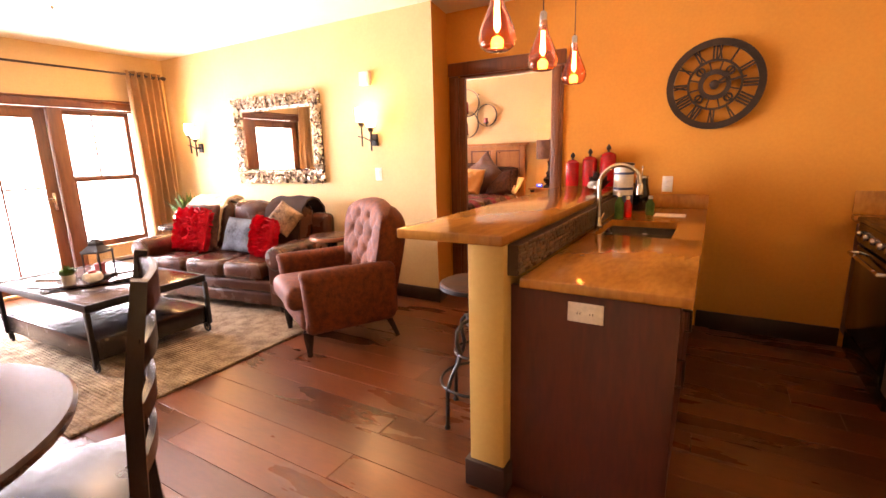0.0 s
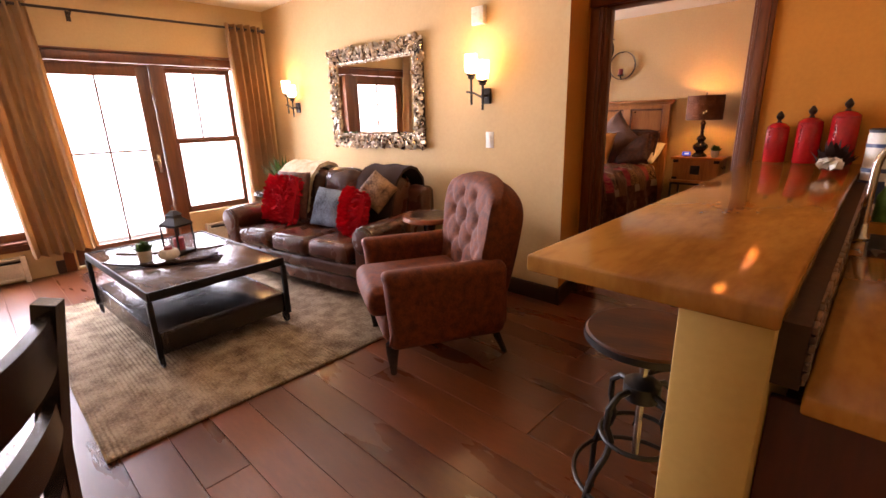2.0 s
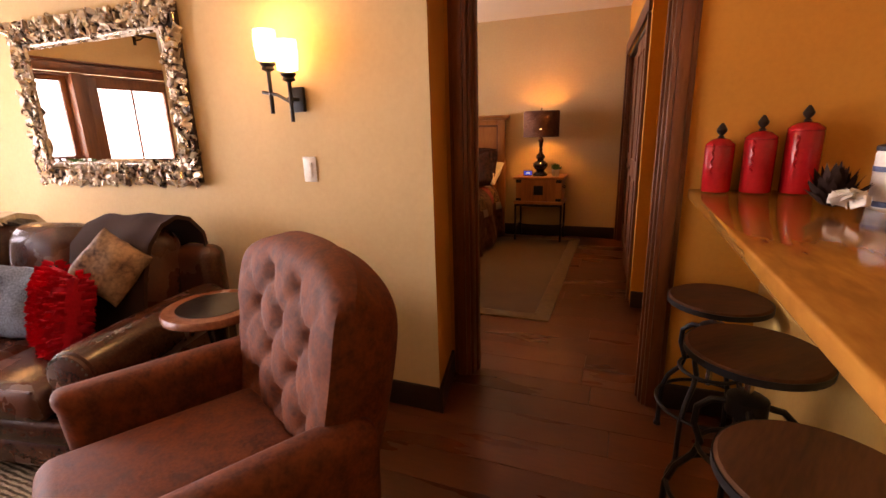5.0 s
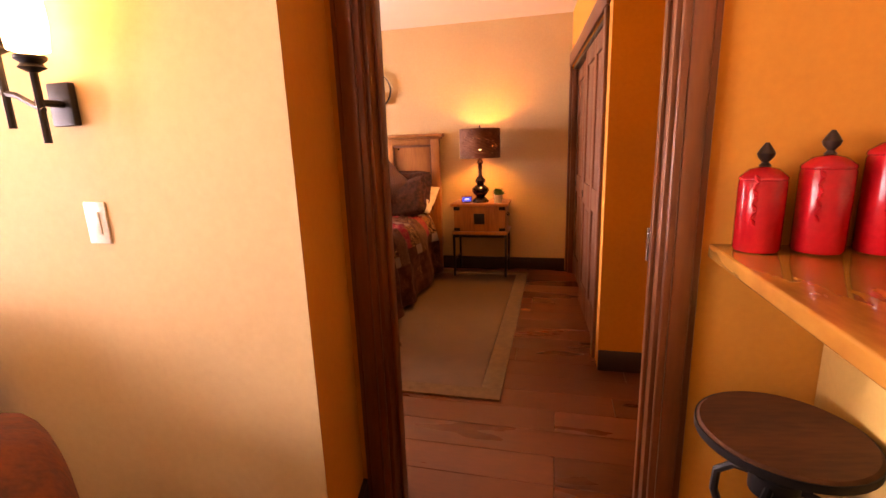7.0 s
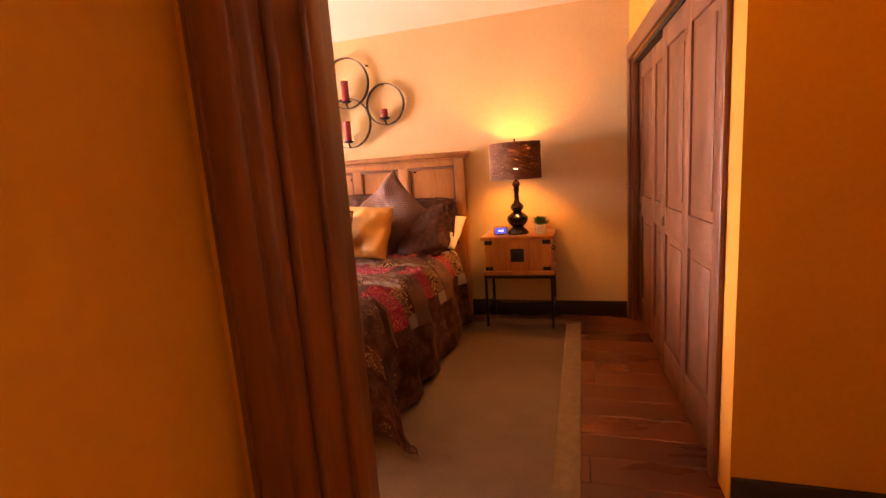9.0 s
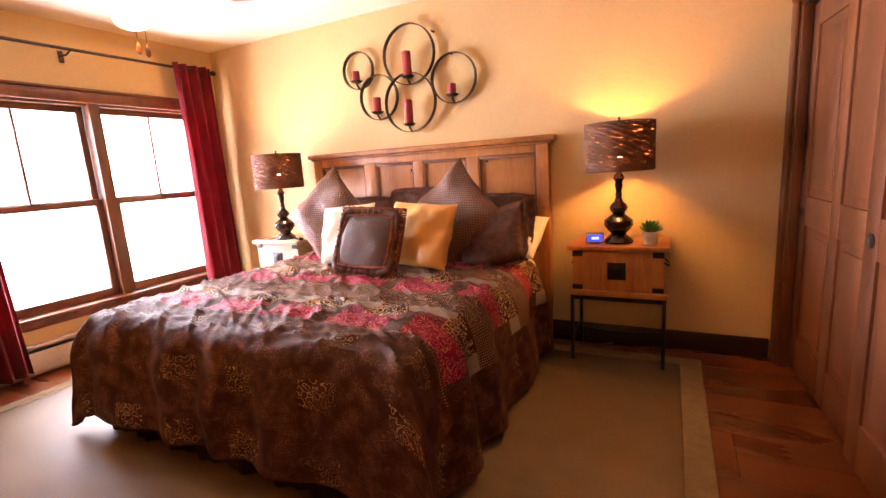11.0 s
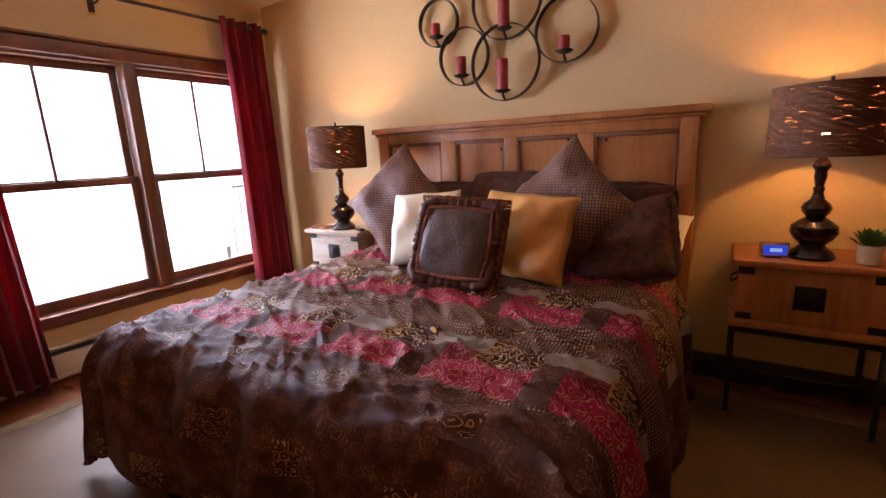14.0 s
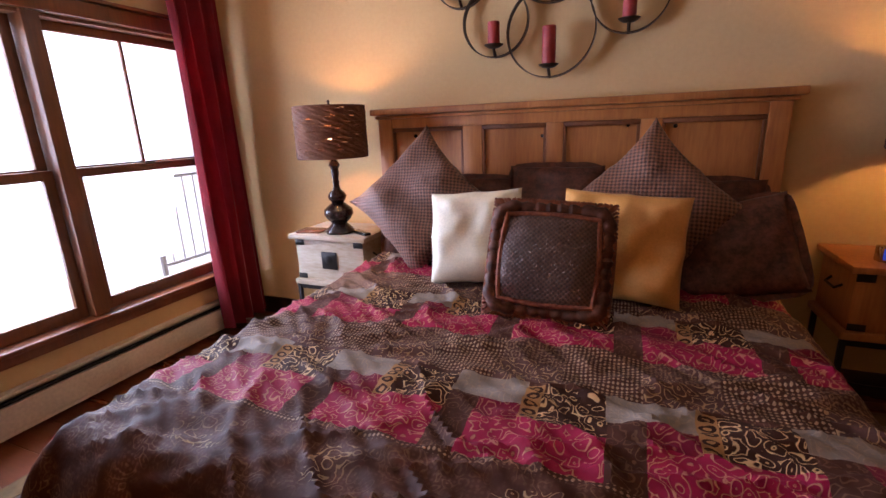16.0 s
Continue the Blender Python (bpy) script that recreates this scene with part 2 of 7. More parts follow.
STEEL = material("steel", (0.62, 0.58, 0.53), 0.24, metal=1.0, scale=9, bump=0.02)
SILVERCHIP = material("silver_chip", (0.72, 0.62, 0.48), 0.28, metal=1.0, dark=(0.38, 0.29, 0.2), scale=30, bump=0.3, vary=0.45)
MIRROR = bpy.data.materials.new("mirror_silver")
MIRROR.use_nodes = True
silver = MIRROR.node_tree.nodes["Principled BSDF"]
silver.inputs["Base Color"].default_value = (0.92, 0.91, 0.89, 1)
silver.inputs["Metallic"].default_value, silver.inputs["Roughness"].default_value = 1.0, 0.0
REDGLAZE = material("red_glaze", (0.42, 0.012, 0.012), 0.14, dark=(0.28, 0.006, 0.008), scale=6, bump=0.06)
REDCLOTH = material("red_ruffle", (0.50, 0.012, 0.025), 0.9, dark=(0.30, 0.006, 0.014), scale=12, fine=90, bump=0.4)
WHITEPAINT = material("white_plastic", (0.78, 0.72, 0.6), 0.4, scale=4, bump=0.02)
CREAMPAINT = material("cream_ceramic", (0.72, 0.66, 0.54), 0.25, scale=6, bump=0.05)
NAVY = material("navy_print", (0.03, 0.05, 0.12), 0.35, scale=6, bump=0.03)
GREEN = material("green_leaf", (0.075, 0.15, 0.03), 0.55, dark=(0.03, 0.075, 0.014), scale=20, bump=0.2)
SOIL = material("potting_soil", (0.04, 0.025, 0.016), 0.95, scale=60, bump=0.6)
PINE = material("knotty_pine", (0.42, 0.165, 0.045), 0.42, dark=(0.25, 0.082, 0.02), scale=5, stretch=(1.5, 1.5, 0.16), fine=50, bump=0.16)
PINEDARK = material("stained_pine", (0.16, 0.046, 0.011), 0.5, dark=(0.08, 0.021, 0.0055), scale=5, stretch=(1.5, 1.5, 0.14), fine=50, bump=0.16)
PALEPINE = material("whitewashed_pine", (0.52, 0.46, 0.37), 0.55, dark=(0.36, 0.28, 0.19), scale=6, stretch=(0.3, 1, 1.5), bump=0.2)
SEATWOOD = material("stool_seat_wood", (0.095, 0.034, 0.013), 0.56, dark=(0.04, 0.014, 0.006), scale=7, stretch=(0.25, 1.6, 1), bump=0.15)
TANCLOTH = material("tan_curtain", (0.46, 0.27, 0.12), 0.8, dark=(0.38, 0.21, 0.09), scale=4, fine=160, bump=0.15, sheen=0.2)
REDDRAPE = material("crimson_curtain", (0.26, 0.012, 0.022), 0.7, dark=(0.17, 0.007, 0.013), scale=4, fine=160, bump=0.15, sheen=0.25)
JUTE = material("jute_weave", (0.44, 0.33, 0.215), 0.95, dark=(0.16, 0.10, 0.058), scale=9, fine=70, bump=0.9, dist=0.010, wave=("Y", 15, 2.8))
SISAL = material("bedroom_rug_weave", (0.15, 0.087, 0.037), 0.46, dark=(0.105, 0.06, 0.024), scale=6, fine=120, bump=0.5, dist=0.003, wave=("X", 40, 1.5))
RUGEDGE = material("rug_binding", (0.19, 0.125, 0.06), 0.9, scale=20, bump=0.3)
HEATER = material("cream_enamel", (0.62, 0.54, 0.42), 0.4, scale=4, bump=0.03)
BLANKET = material("dark_throw", (0.030, 0.012, 0.007), 0.95, scale=10, fine=140, bump=0.5)
FUR = material("cream_fur", (0.66, 0.54, 0.38), 0.95, dark=(0.42, 0.29, 0.16), scale=14, fine=160, bump=0.9, dist=0.008)
DENIM = material("slate_cloth", (0.20, 0.25, 0.33), 0.75, dark=(0.014, 0.014, 0.02), scale=5.5, fine=120, bump=0.25)
PATCHHIDE = material("hide_print", (0.32, 0.19, 0.105), 0.7, dark=(0.03, 0.014, 0.009), scale=9, bump=0.2)
GOLDSATIN = material("gold_satin", (0.6, 0.3, 0.08), 0.38, dark=(0.46, 0.21, 0.05), scale=5, fine=120, bump=0.15)
CREAMSATIN = material("cream_satin", (0.78, 0.70, 0.54), 0.4, scale=5, fine=120, bump=0.15)
TASSEL = material("russet_fringe", (0.22, 0.07, 0.035), 0.7, dark=(0.1, 0.028, 0.016), scale=30, bump=0.5)
PATTERNED = material("brown_brocade", (0.1, 0.034, 0.02), 0.55, dark=(0.03, 0.01, 0.006), scale=26, fine=90, bump=0.3)
CANDLE = material("crimson_wax", (0.30, 0.022, 0.022), 0.5, dark=(0.22, 0.014, 0.014), scale=5, bump=0.05)
SHADEWEAVE = material("woven_shade", (0.17, 0.070, 0.036), 0.7, dark=(0.09, 0.034, 0.018), scale=10, fine=90, bump=0.4)
LAMPBASE = material("lamp_base_black", (0.022, 0.012, 0.010), 0.2, dark=(0.012, 0.007, 0.006), scale=8, bump=0.04)
BLACKGLOSS = material("black_enamel", (0.012, 0.011, 0.011), 0.16, scale=5, bump=0.02)
STONE = material("mosaic_stone", (0.17, 0.085, 0.04), 0.45, dark=(0.05, 0.022, 0.011), scale=18, bump=0.4, vary=0.5)
FAUCET = material("brushed_nickel", (0.62, 0.55, 0.45), 0.2, metal=1.0, scale=9, bump=0.01)
PAPER = material("paper", (0.82, 0.78, 0.7), 0.8, bump=0.05)
CLEAR = glass("clear_glass", (1, 1, 1))
AMBERGLASS = glass("red_pendant_glass", (1.0, 0.58, 0.46), 0.02)
GLOW = material("lit_glass", (0.9, 0.8, 0.6), 0.4, bump=0, emit=(1.0, 0.68, 0.32), power=30.0)
BULB = material("lit_bulb", (1, 0.9, 0.7), 0.4, bump=0, emit=(1.0, 0.55, 0.22), power=30.0)
SCREEN = material("blue_display", (0.01, 0.02, 0.08), 0.2, bump=0, emit=(0.03, 0.10, 0.9), power=1.6)


def swag(m):
    """Lets a little light through a cloth."""
    nt = m.node_tree
    b, out = nt.nodes["Principled BSDF"], nt.nodes["Material Output"]
    tr, mix = nt.nodes.new("ShaderNodeBsdfTranslucent"), nt.nodes.new("ShaderNodeMixShader")
    mix.inputs[0].default_value = 0.5
    for l in list(b.inputs["Base Color"].links):
        nt.links.new(l.from_socket, tr.inputs["Color"])
    nt.links.new(b.outputs[0], mix.inputs[1])
    nt.links.new(tr.outputs[0], mix.inputs[2])
    nt.links.new(mix.outputs[0], out.inputs[0])


swag(TANCLOTH)
swag(REDDRAPE)


def comforter_cloth():
    """Patchwork in a repeat of 0.405 x 0.56 m: crimson, scrolled, silver, mauve and latticed pieces, with a brown border at the foot."""
    m = bpy.data.materials.new("patchwork_brocade")
    m.use_nodes = True
    n, link = m.node_tree.nodes, m.node_tree.links.new
    b = n["Principled BSDF"]

    def put(sock, val):
        if isinstance(val, (int, float)):
            sock.default_value = val
        else:
            link(val, sock)

    def calc(op, p, q=0.0):
        k = n.new("ShaderNodeMath")
        k.operation = op
        put(k.inputs[0], p)
        put(k.inputs[1], q)
        return k.outputs[0]

    def ramp(val, lo, hi):
        k = n.new("ShaderNodeMapRange")
        k.inputs[1].default_value, k.inputs[2].default_value = lo, hi
        link(val, k.inputs[0])
        return k.outputs[0]

    def inside(p, lo, hi):
        return calc("MULTIPLY", calc("GREATER_THAN", p, lo), calc("LESS_THAN", p, hi))

    def blend(fac, under, over):
        k = n.new("ShaderNodeMixRGB")
        put(k.inputs[0], fac)
        for sock, c in ((k.inputs[1], under), (k.inputs[2], over)):
            if isinstance(c, tuple):
                sock.default_value = (*c, 1)
            else:
                link(c, sock)
        return k.outputs[0]

    def fuzz(scale, detail=2):
        k = n.new("ShaderNodeTexNoise")
        k.inputs["Scale"].default_value, k.inputs["Detail"].default_value = scale, detail
        link(uv, k.inputs["Vector"])
        return k

    uv = n.new("ShaderNodeTexCoord").outputs["UV"]
    sep = n.new("ShaderNodeSeparateXYZ")
    link(uv, sep.inputs[0])
    wob = calc("MULTIPLY", calc("SUBTRACT", fuzz(6).outputs["Fac"], 0.5), 0.018)
    x = calc("ADD", calc("SUBTRACT", sep.outputs[0], 6.42), wob)
    y = calc("ADD", calc("SUBTRACT", 9.6, sep.outputs[1]), wob)
    u = calc("FLOORED_MODULO", calc("ADD", x, 3.375), 0.405)
    v = calc("FLOORED_MODULO", calc("SUBTRACT", y, 6.08), 0.56)

    def rect(u0, u1, v0, v1):
        return calc("MULTIPLY", inside(u, u0, u1), inside(v, v0, v1))

    field = calc("MULTIPLY", calc("GREATER_THAN", y, 6.06), inside(x, -4.62, -2.16))
    # curling gold thread
    warp = n.new("ShaderNodeMixRGB")
    warp.blend_type, warp.inputs[0].default_value = "ADD", 0.10
    link(uv, warp.inputs[1])
    link(fuzz(11).outputs["Color"], warp.inputs[2])
    vor = n.new("ShaderNodeTexVoronoi")
    vor.inputs["Scale"].default_value = 27
    link(warp.outputs[0], vor.inputs["Vector"])
    curl = ramp(calc("SINE", calc("MULTIPLY", vor.outputs["Distance"], 19)), 0.66, 0.93)
    # small diamond lattice
    du = calc("SINE", calc("MULTIPLY", calc("ADD", x, y), 250))
    dv = calc("SINE", calc("MULTIPLY", calc("SUBTRACT", x, y), 250))
    lattice = ramp(calc("MULTIPLY", du, dv), 0.12, 0.5)
    mott = ramp(fuzz(13, 4).outputs["Fac"], 0.40, 0.62)

    col = blend(mott, (0.043, 0.013, 0.008), (0.073, 0.027, 0.019))
    gold = calc("MULTIPLY", mott, 0.12)
    dots = 0.0
    pieces = [((0.0, 0.32, 0.0, 0.16), (0.21, 0.008, 0.035), 0.42, 0), ((0.0, 0.11, 0.155, 0.225), (0.12, 0.006, 0.02), 0.25, 0),
              ((0.155, 0.32, 0.16, 0.32), (0.034, 0.012, 0.008), 1.0, 0), ((0.0, 0.11, 0.225, 0.335), (0.20, 0.165, 0.14), 0.15, 0.1),
              ((0.315, 0.406, 0.225, 0.335), (0.20, 0.165, 0.14), 0.15, 0.1), ((0.32, 0.406, 0.0, 0.225), (0.052, 0.018, 0.012), 0.1, 0),
              ((0.0, 0.19, 0.335, 0.45), (0.075, 0.034, 0.028), 0.5, 0), ((0.19, 0.406, 0.335, 0.56), (0.055, 0.021, 0.013), 0.0, 0.75),
              ((0.0, 0.19, 0.45, 0.56), (0.06, 0.024, 0.018), 0.25, 0.25)]
    for r, c, g, d in pieces:
        k = calc("MULTIPLY", rect(*r), field)
        col = blend(k, col, c)
        keep = calc("SUBTRACT", 1.0, k)
        gold = calc("ADD", calc("MULTIPLY", gold, keep), calc("MULTIPLY", k, g))
        dots = calc("ADD", calc("MULTIPLY", dots, keep), calc("MULTIPLY", k, d))
    # the border: faint lattice with clusters of scrolls
    edge = calc("SUBTRACT", 1.0, field)
    far = inside(calc("FLOORED_MODULO", calc("ADD", y, 0.10), 0.30), 0.0, 0.12)
    clump = calc("MULTIPLY", calc("MULTIPLY", far, inside(u, 0.12, 0.29)), calc("MULTIPLY", edge, ramp(fuzz(3).outputs["Fac"], 0.38, 0.6)))
    gold = calc("ADD", gold, calc("MULTIPLY", clump, 0.5))
    dots = calc("ADD", dots, calc("MULTIPLY", calc("MULTIPLY", edge, mott), 0.10))
    # a tan band of dark loops beside each scrolled piece
    band = calc("MULTIPLY", rect(0.11, 0.155, 0.16, 0.32), field)
    lv = calc("DIVIDE", calc("SUBTRACT", calc("FLOORED_MODULO", v, 0.032), 0.016), 0.012)
    lu = calc("DIVIDE", calc("SUBTRACT", u, 0.1325), 0.018)
    rr = calc("ADD", calc("MULTIPLY", lv, lv), calc("MULTIPLY", lu, lu))
    col = blend(band, col, blend(inside(rr, 0.25, 1.0), (0.28, 0.15, 0.06), (0.03, 0.011, 0.007)))
    gold = calc("MULTIPLY", gold, calc("SUBTRACT", 1.0, band))
    thread = calc("MULTIPLY", curl, gold)
    weave = calc("MULTIPLY", lattice, dots)
    col = blend(weave, col, (0.36, 0.23, 0.14))
    col = blend(thread, col, (0.55, 0.36, 0.18))
    link(col, b.inputs["Base Color"])
    b.inputs["Roughness"].default_value = 0.58
    b.inputs["Specular IOR Level"].default_value = 0.09
    relief = calc("ADD", calc("ADD", thread, weave), calc("MULTIPLY", fuzz(70, 3).outputs["Fac"], 0.6))
    bump = n.new("ShaderNodeBump")
    bump.inputs["Strength"].default_value, bump.inputs["Distance"].default_value = 0.5, 0.004
    link(relief, bump.inputs["Height"])
    link(bump.outputs[0], b.inputs["Normal"])
    return m


COMFORTER = comforter_cloth()


def basket_weave(name, high, low, pitch):
    """A cloth of small raised lozenges."""
    m = material(name, high, 0.45, dark=tuple(c * 0.7 for c in high), scale=9, fine=120, bump=0)
    n, link = m.node_tree.nodes, m.node_tree.links.new
    b = n["Principled BSDF"]
    co, sep = n.new("ShaderNodeTexCoord"), n.new("ShaderNodeSeparateXYZ")
    link(co.outputs["Object"], sep.inputs[0])
    waves = []
    for axis in (0, 1):
        k, w = n.new("ShaderNodeMath"), n.new("ShaderNodeMath")
        k.operation, k.inputs[1].default_value = "MULTIPLY", math.pi / pitch
        w.operation = "SINE"
        link(sep.outputs[axis], k.inputs[0])
        link(k.outputs[0], w.inputs[0])
        waves.append(w.outputs[0])
    mul, rng = n.new("ShaderNodeMath"), n.new("ShaderNodeMapRange")
    mul.operation = "MULTIPLY"
    link(waves[0], mul.inputs[0])
    link(waves[1], mul.inputs[1])
    rng.inputs[1].default_value, rng.inputs[2].default_value = -0.45, 0.35
    link(mul.outputs[0], rng.inputs[0])
    mix = n.new("ShaderNodeMixRGB")
    old = b.inputs["Base Color"].links[0].from_socket
    link(rng.outputs[0], mix.inputs[0])
    mix.inputs[1].default_value = (*low, 1)
    link(old, mix.inputs[2])
    link(mix.outputs[0], b.inputs["Base Color"])
    bump = n.new("ShaderNodeBump")
    bump.inputs["Strength"].default_value, bump.inputs["Distance"].default_value = 0.6, 0.005
    link(rng.outputs[0], bump.inputs["Height"])
    link(bump.outputs[0], b.inputs["Normal"])
    return m


BROWNQUILT = basket_weave("brown_quilted", (0.23, 0.10, 0.062), (0.055, 0.02, 0.012), 0.0115)

# ---- trim, doorway and closet ----
def skirting(name, x0, x1, y0, y1):
    slab(name, x0, x1, y0, y1, 0, 0.13, SKIRT, "dark brown wooden skirting board", "baseboard", bev=0.006)


skirting("baseboard", WX, JOGX, MY - 0.018, MY)
ob = part("baseboard", prism(bmesh.new(), [(JOGX + 0.005, MY - 0.018), (JOGX + 0.023, MY - 0.018), (JOGF + 0.024, DY), (JOGF + 0.006, DY)], 0, 0.13), SKIRT, smooth=False)
tagged(ob, "dark brown wooden skirting board", "baseboard", kind="structure")
skirting("baseboard", -0.73, -0.405, DY - 0.018, DY)
skirting("baseboard", 0.345, 1.2, DY - 0.018, DY)
skirting("baseboard", WX, -1.02, NY - 0.018, NY)
skirting("baseboard", -0.86, EX, 5.622, 5.64)
skirting("baseboard", WX, DOOR0 - 0.11, DY + DTH, DY + DTH + 0.018)
skirting("baseboard", WX, WX + 0.018, 1.55, 1.66)


def moulding(bm, x0, x1, y0, y1, z0, z1):
    return box(bm, x0, x1, y0, y1, z0, z1, 0.008)


door_frame = thing("door_1", "dark wooden door frame of the open bedroom doorway", "doorway", kind="structure")
for side, (a, b) in (("front", (DY - 0.024, DY)), ("back", (DY + DTH, DY + DTH + 0.022))):
    x0 = DOOR0 - 0.02
    for xa, xb in ((x0 - 0.085, x0 + 0.008), (DOOR1 + 0.012, DOOR1 + 0.105)):
        bm = moulding(bmesh.new(), xa, xb, a, b, 0, DOORH + 0.01)
        moulding(bm, xa + 0.02, xb - 0.02, a - 0.008 if side == "front" else b, a if side == "front" else b + 0.008, 0, DOORH)
        part("casing", bm, TRIM, door_frame)
    part("head_casing", moulding(bmesh.new(), x0 - 0.09, DOOR1 + 0.12, a - 0.006, b + 0.006, DOORH + 0.012, DOORH + 0.125), TRIM, door_frame)
for xa, xb in ((DOOR0 - 0.02, DOOR0), (DOOR1, DOOR1 + 0.02)):
    part("jamb", box(bmesh.new(), xa, xb, DY, DY + DTH, 0, DOORH, 0.003), TRIM, door_frame)
part("head_jamb", box(bmesh.new(), DOOR0, DOOR1, DY, DY + DTH, DOORH, DOORH + 0.02, 0.003), TRIM, door_frame)
for xa, xb in ((DOOR0, DOOR0 + 0.012), (DOOR1 - 0.012, DOOR1)):
    part("door_stop", box(bmesh.new(), xa, xb, DY + 0.05, DY + 0.085, 0, DOORH, 0.003), TRIM, door_frame)
part("hinge", box(bmesh.new(), DOOR1 - 0.004, DOOR1 + 0.001, DY + 0.087, DY + 0.125, 0.99, 1.085, 0.001), STEEL, door_frame, "brushed steel hinge plate")
part("hinge_pin", tube(bmesh.new(), [(DOOR1 - 0.006, DY + 0.127, 0.985), (DOOR1 - 0.006, DY + 0.127, 1.09)], 0.006), STEEL, door_frame)

# the closet front stands a few degrees off the square
CLO = pose(-0.86, 5.76, 0, 0, 0, 3.6)
bpy.data.objects["wall_closet"].matrix_basis = CLO @ pose(0.86, -5.76, 0)
closet_frame = thing("closet_frame", "dark stained wooden casing round the closet opening", "door frame", CLO, kind="structure")
part("head_casing", moulding(bmesh.new(), -0.025, 0.0, 0.0, 2.15, 2.08, 2.2), PINEDARK, closet_frame)
for ya, yb in ((0.02, 0.10), (2.07, 2.15)):
    part("casing", moulding(bmesh.new(), -0.022, 0.0, ya, yb, 0, 2.078), PINEDARK, closet_frame)
for ya, yb in ((0.1025, 0.13), (2.04, 2.0775)):
    part("jamb", box(bmesh.new(), 0.001, 0.05 if yb > 1 else 0.009, ya, yb, 0, 2.048, 0.003), PINEDARK, closet_frame)
part("track", box(bmesh.new(), 0.012, 0.09, 0.1, 2.08, 2.05, 2.08), BRONZE, closet_frame)


def closet_door(x, y0, y1, group):
    d = thing("closet_door", "knotty pine sliding closet door with four recessed panels", "closet door", CLO @ pose(x, y0, 0), group, "structure")
    w = y1 - y0
    for a, b in ((0.0, 0.11), (w / 2 - 0.05, w / 2 + 0.05), (w - 0.11, w)):
        part("stile", box(bmesh.new(), -0.018, 0.018, a, b, 0.02, 2.04, 0.004), PINEDARK, d)
    for a, b in ((0.02, 0.22), (0.88, 1.04), (1.92, 2.04)):
        for ya, yb in ((0.11, w / 2 - 0.05), (w / 2 + 0.05, w - 0.11)):
            part("rail", box(bmesh.new(), -0.0175, 0.0175, ya, yb, a, b, 0.004), PINEDARK, d)
    for za, zb in ((0.22, 0.88), (1.04, 1.92)):
        for ya, yb in ((0.11, w / 2 - 0.05), (w / 2 + 0.05, w - 0.11)):
            bm = box(bmesh.new(), -0.006, 0.006, ya, yb, za, zb)
            box(bm, -0.011, 0.008, ya + 0.045, yb - 0.045, za + 0.045, zb - 0.045, 0.006)
            part("panel", bm, PINEDARK, d)
    part("finger_pull", lathe(bmesh.new(), [(0.028, 0), (0.03, 0.004), (0.022, 0.005), (0.018, 0.002)], 16, pose(-0.018, w - 0.06, 0.95, 0, -90, 0)), BRONZE, d)
    return d


closet_door(0.03, 0.10, 1.12, "sliding closet doors")
closet_door(0.072, 1.04, 2.07, "sliding closet doors")

# ---- windows and balcony door ----
def sash(bm, x, y0, y1, z0, z1, w=0.05, d=0.035, low=None):
    for a, b in ((y0, y0 + w), (y1 - w, y1)):
        box(bm, x - d / 2, x + d / 2, a, b, z0, z1, 0.004)
    for a, b in ((z0, z0 + (low or w)), (z1 - w, z1)):
        box(bm, x - d / 2 + 0.0005, x + d / 2 - 0.0005, y0 + w - 0.002, y1 - w + 0.002, a, b, 0.004)
    return bm


def hung_window(name, label, y0, y1, z0, z1, rail, muntin):
    w = thing(name, label, "window", kind="structure")
    x = WX - 0.06
    up = part("upper_sash", sash(bmesh.new(), x - 0.03, y0, y1, rail - 0.02, z1, 0.05), FRAMEWOOD, w)
    lo = part("lower_sash", sash(bmesh.new(), x + 0.008, y0, y1, z0, rail + 0.02, 0.05, low=0.07), FRAMEWOOD, w)
    p = part("pane", box(bmesh.new(), x - 0.032, x - 0.028, y0 + 0.04, y1 - 0.04, rail + 0.01, z1 - 0.04), PANE, up)
    p.visible_shadow = False
    p = part("pane", box(bmesh.new(), x + 0.006, x + 0.010, y0 + 0.04, y1 - 0.04, z0 + 0.06, rail - 0.01), PANE, lo)
    p.visible_shadow = False
    part("muntin", box(bmesh.new(), x - 0.042, x - 0.018, muntin - 0.009, muntin + 0.009, rail + 0.02, z1 - 0.04, 0.003), FRAMEWOOD, up)
    part("sash_lock", box(bmesh.new(), x + 0.026, x + 0.045, (y0 + y1) / 2 - 0.03, (y0 + y1) / 2 + 0.03, rail + 0.012, rail + 0.03, 0.004), BRONZE, lo)
    return w


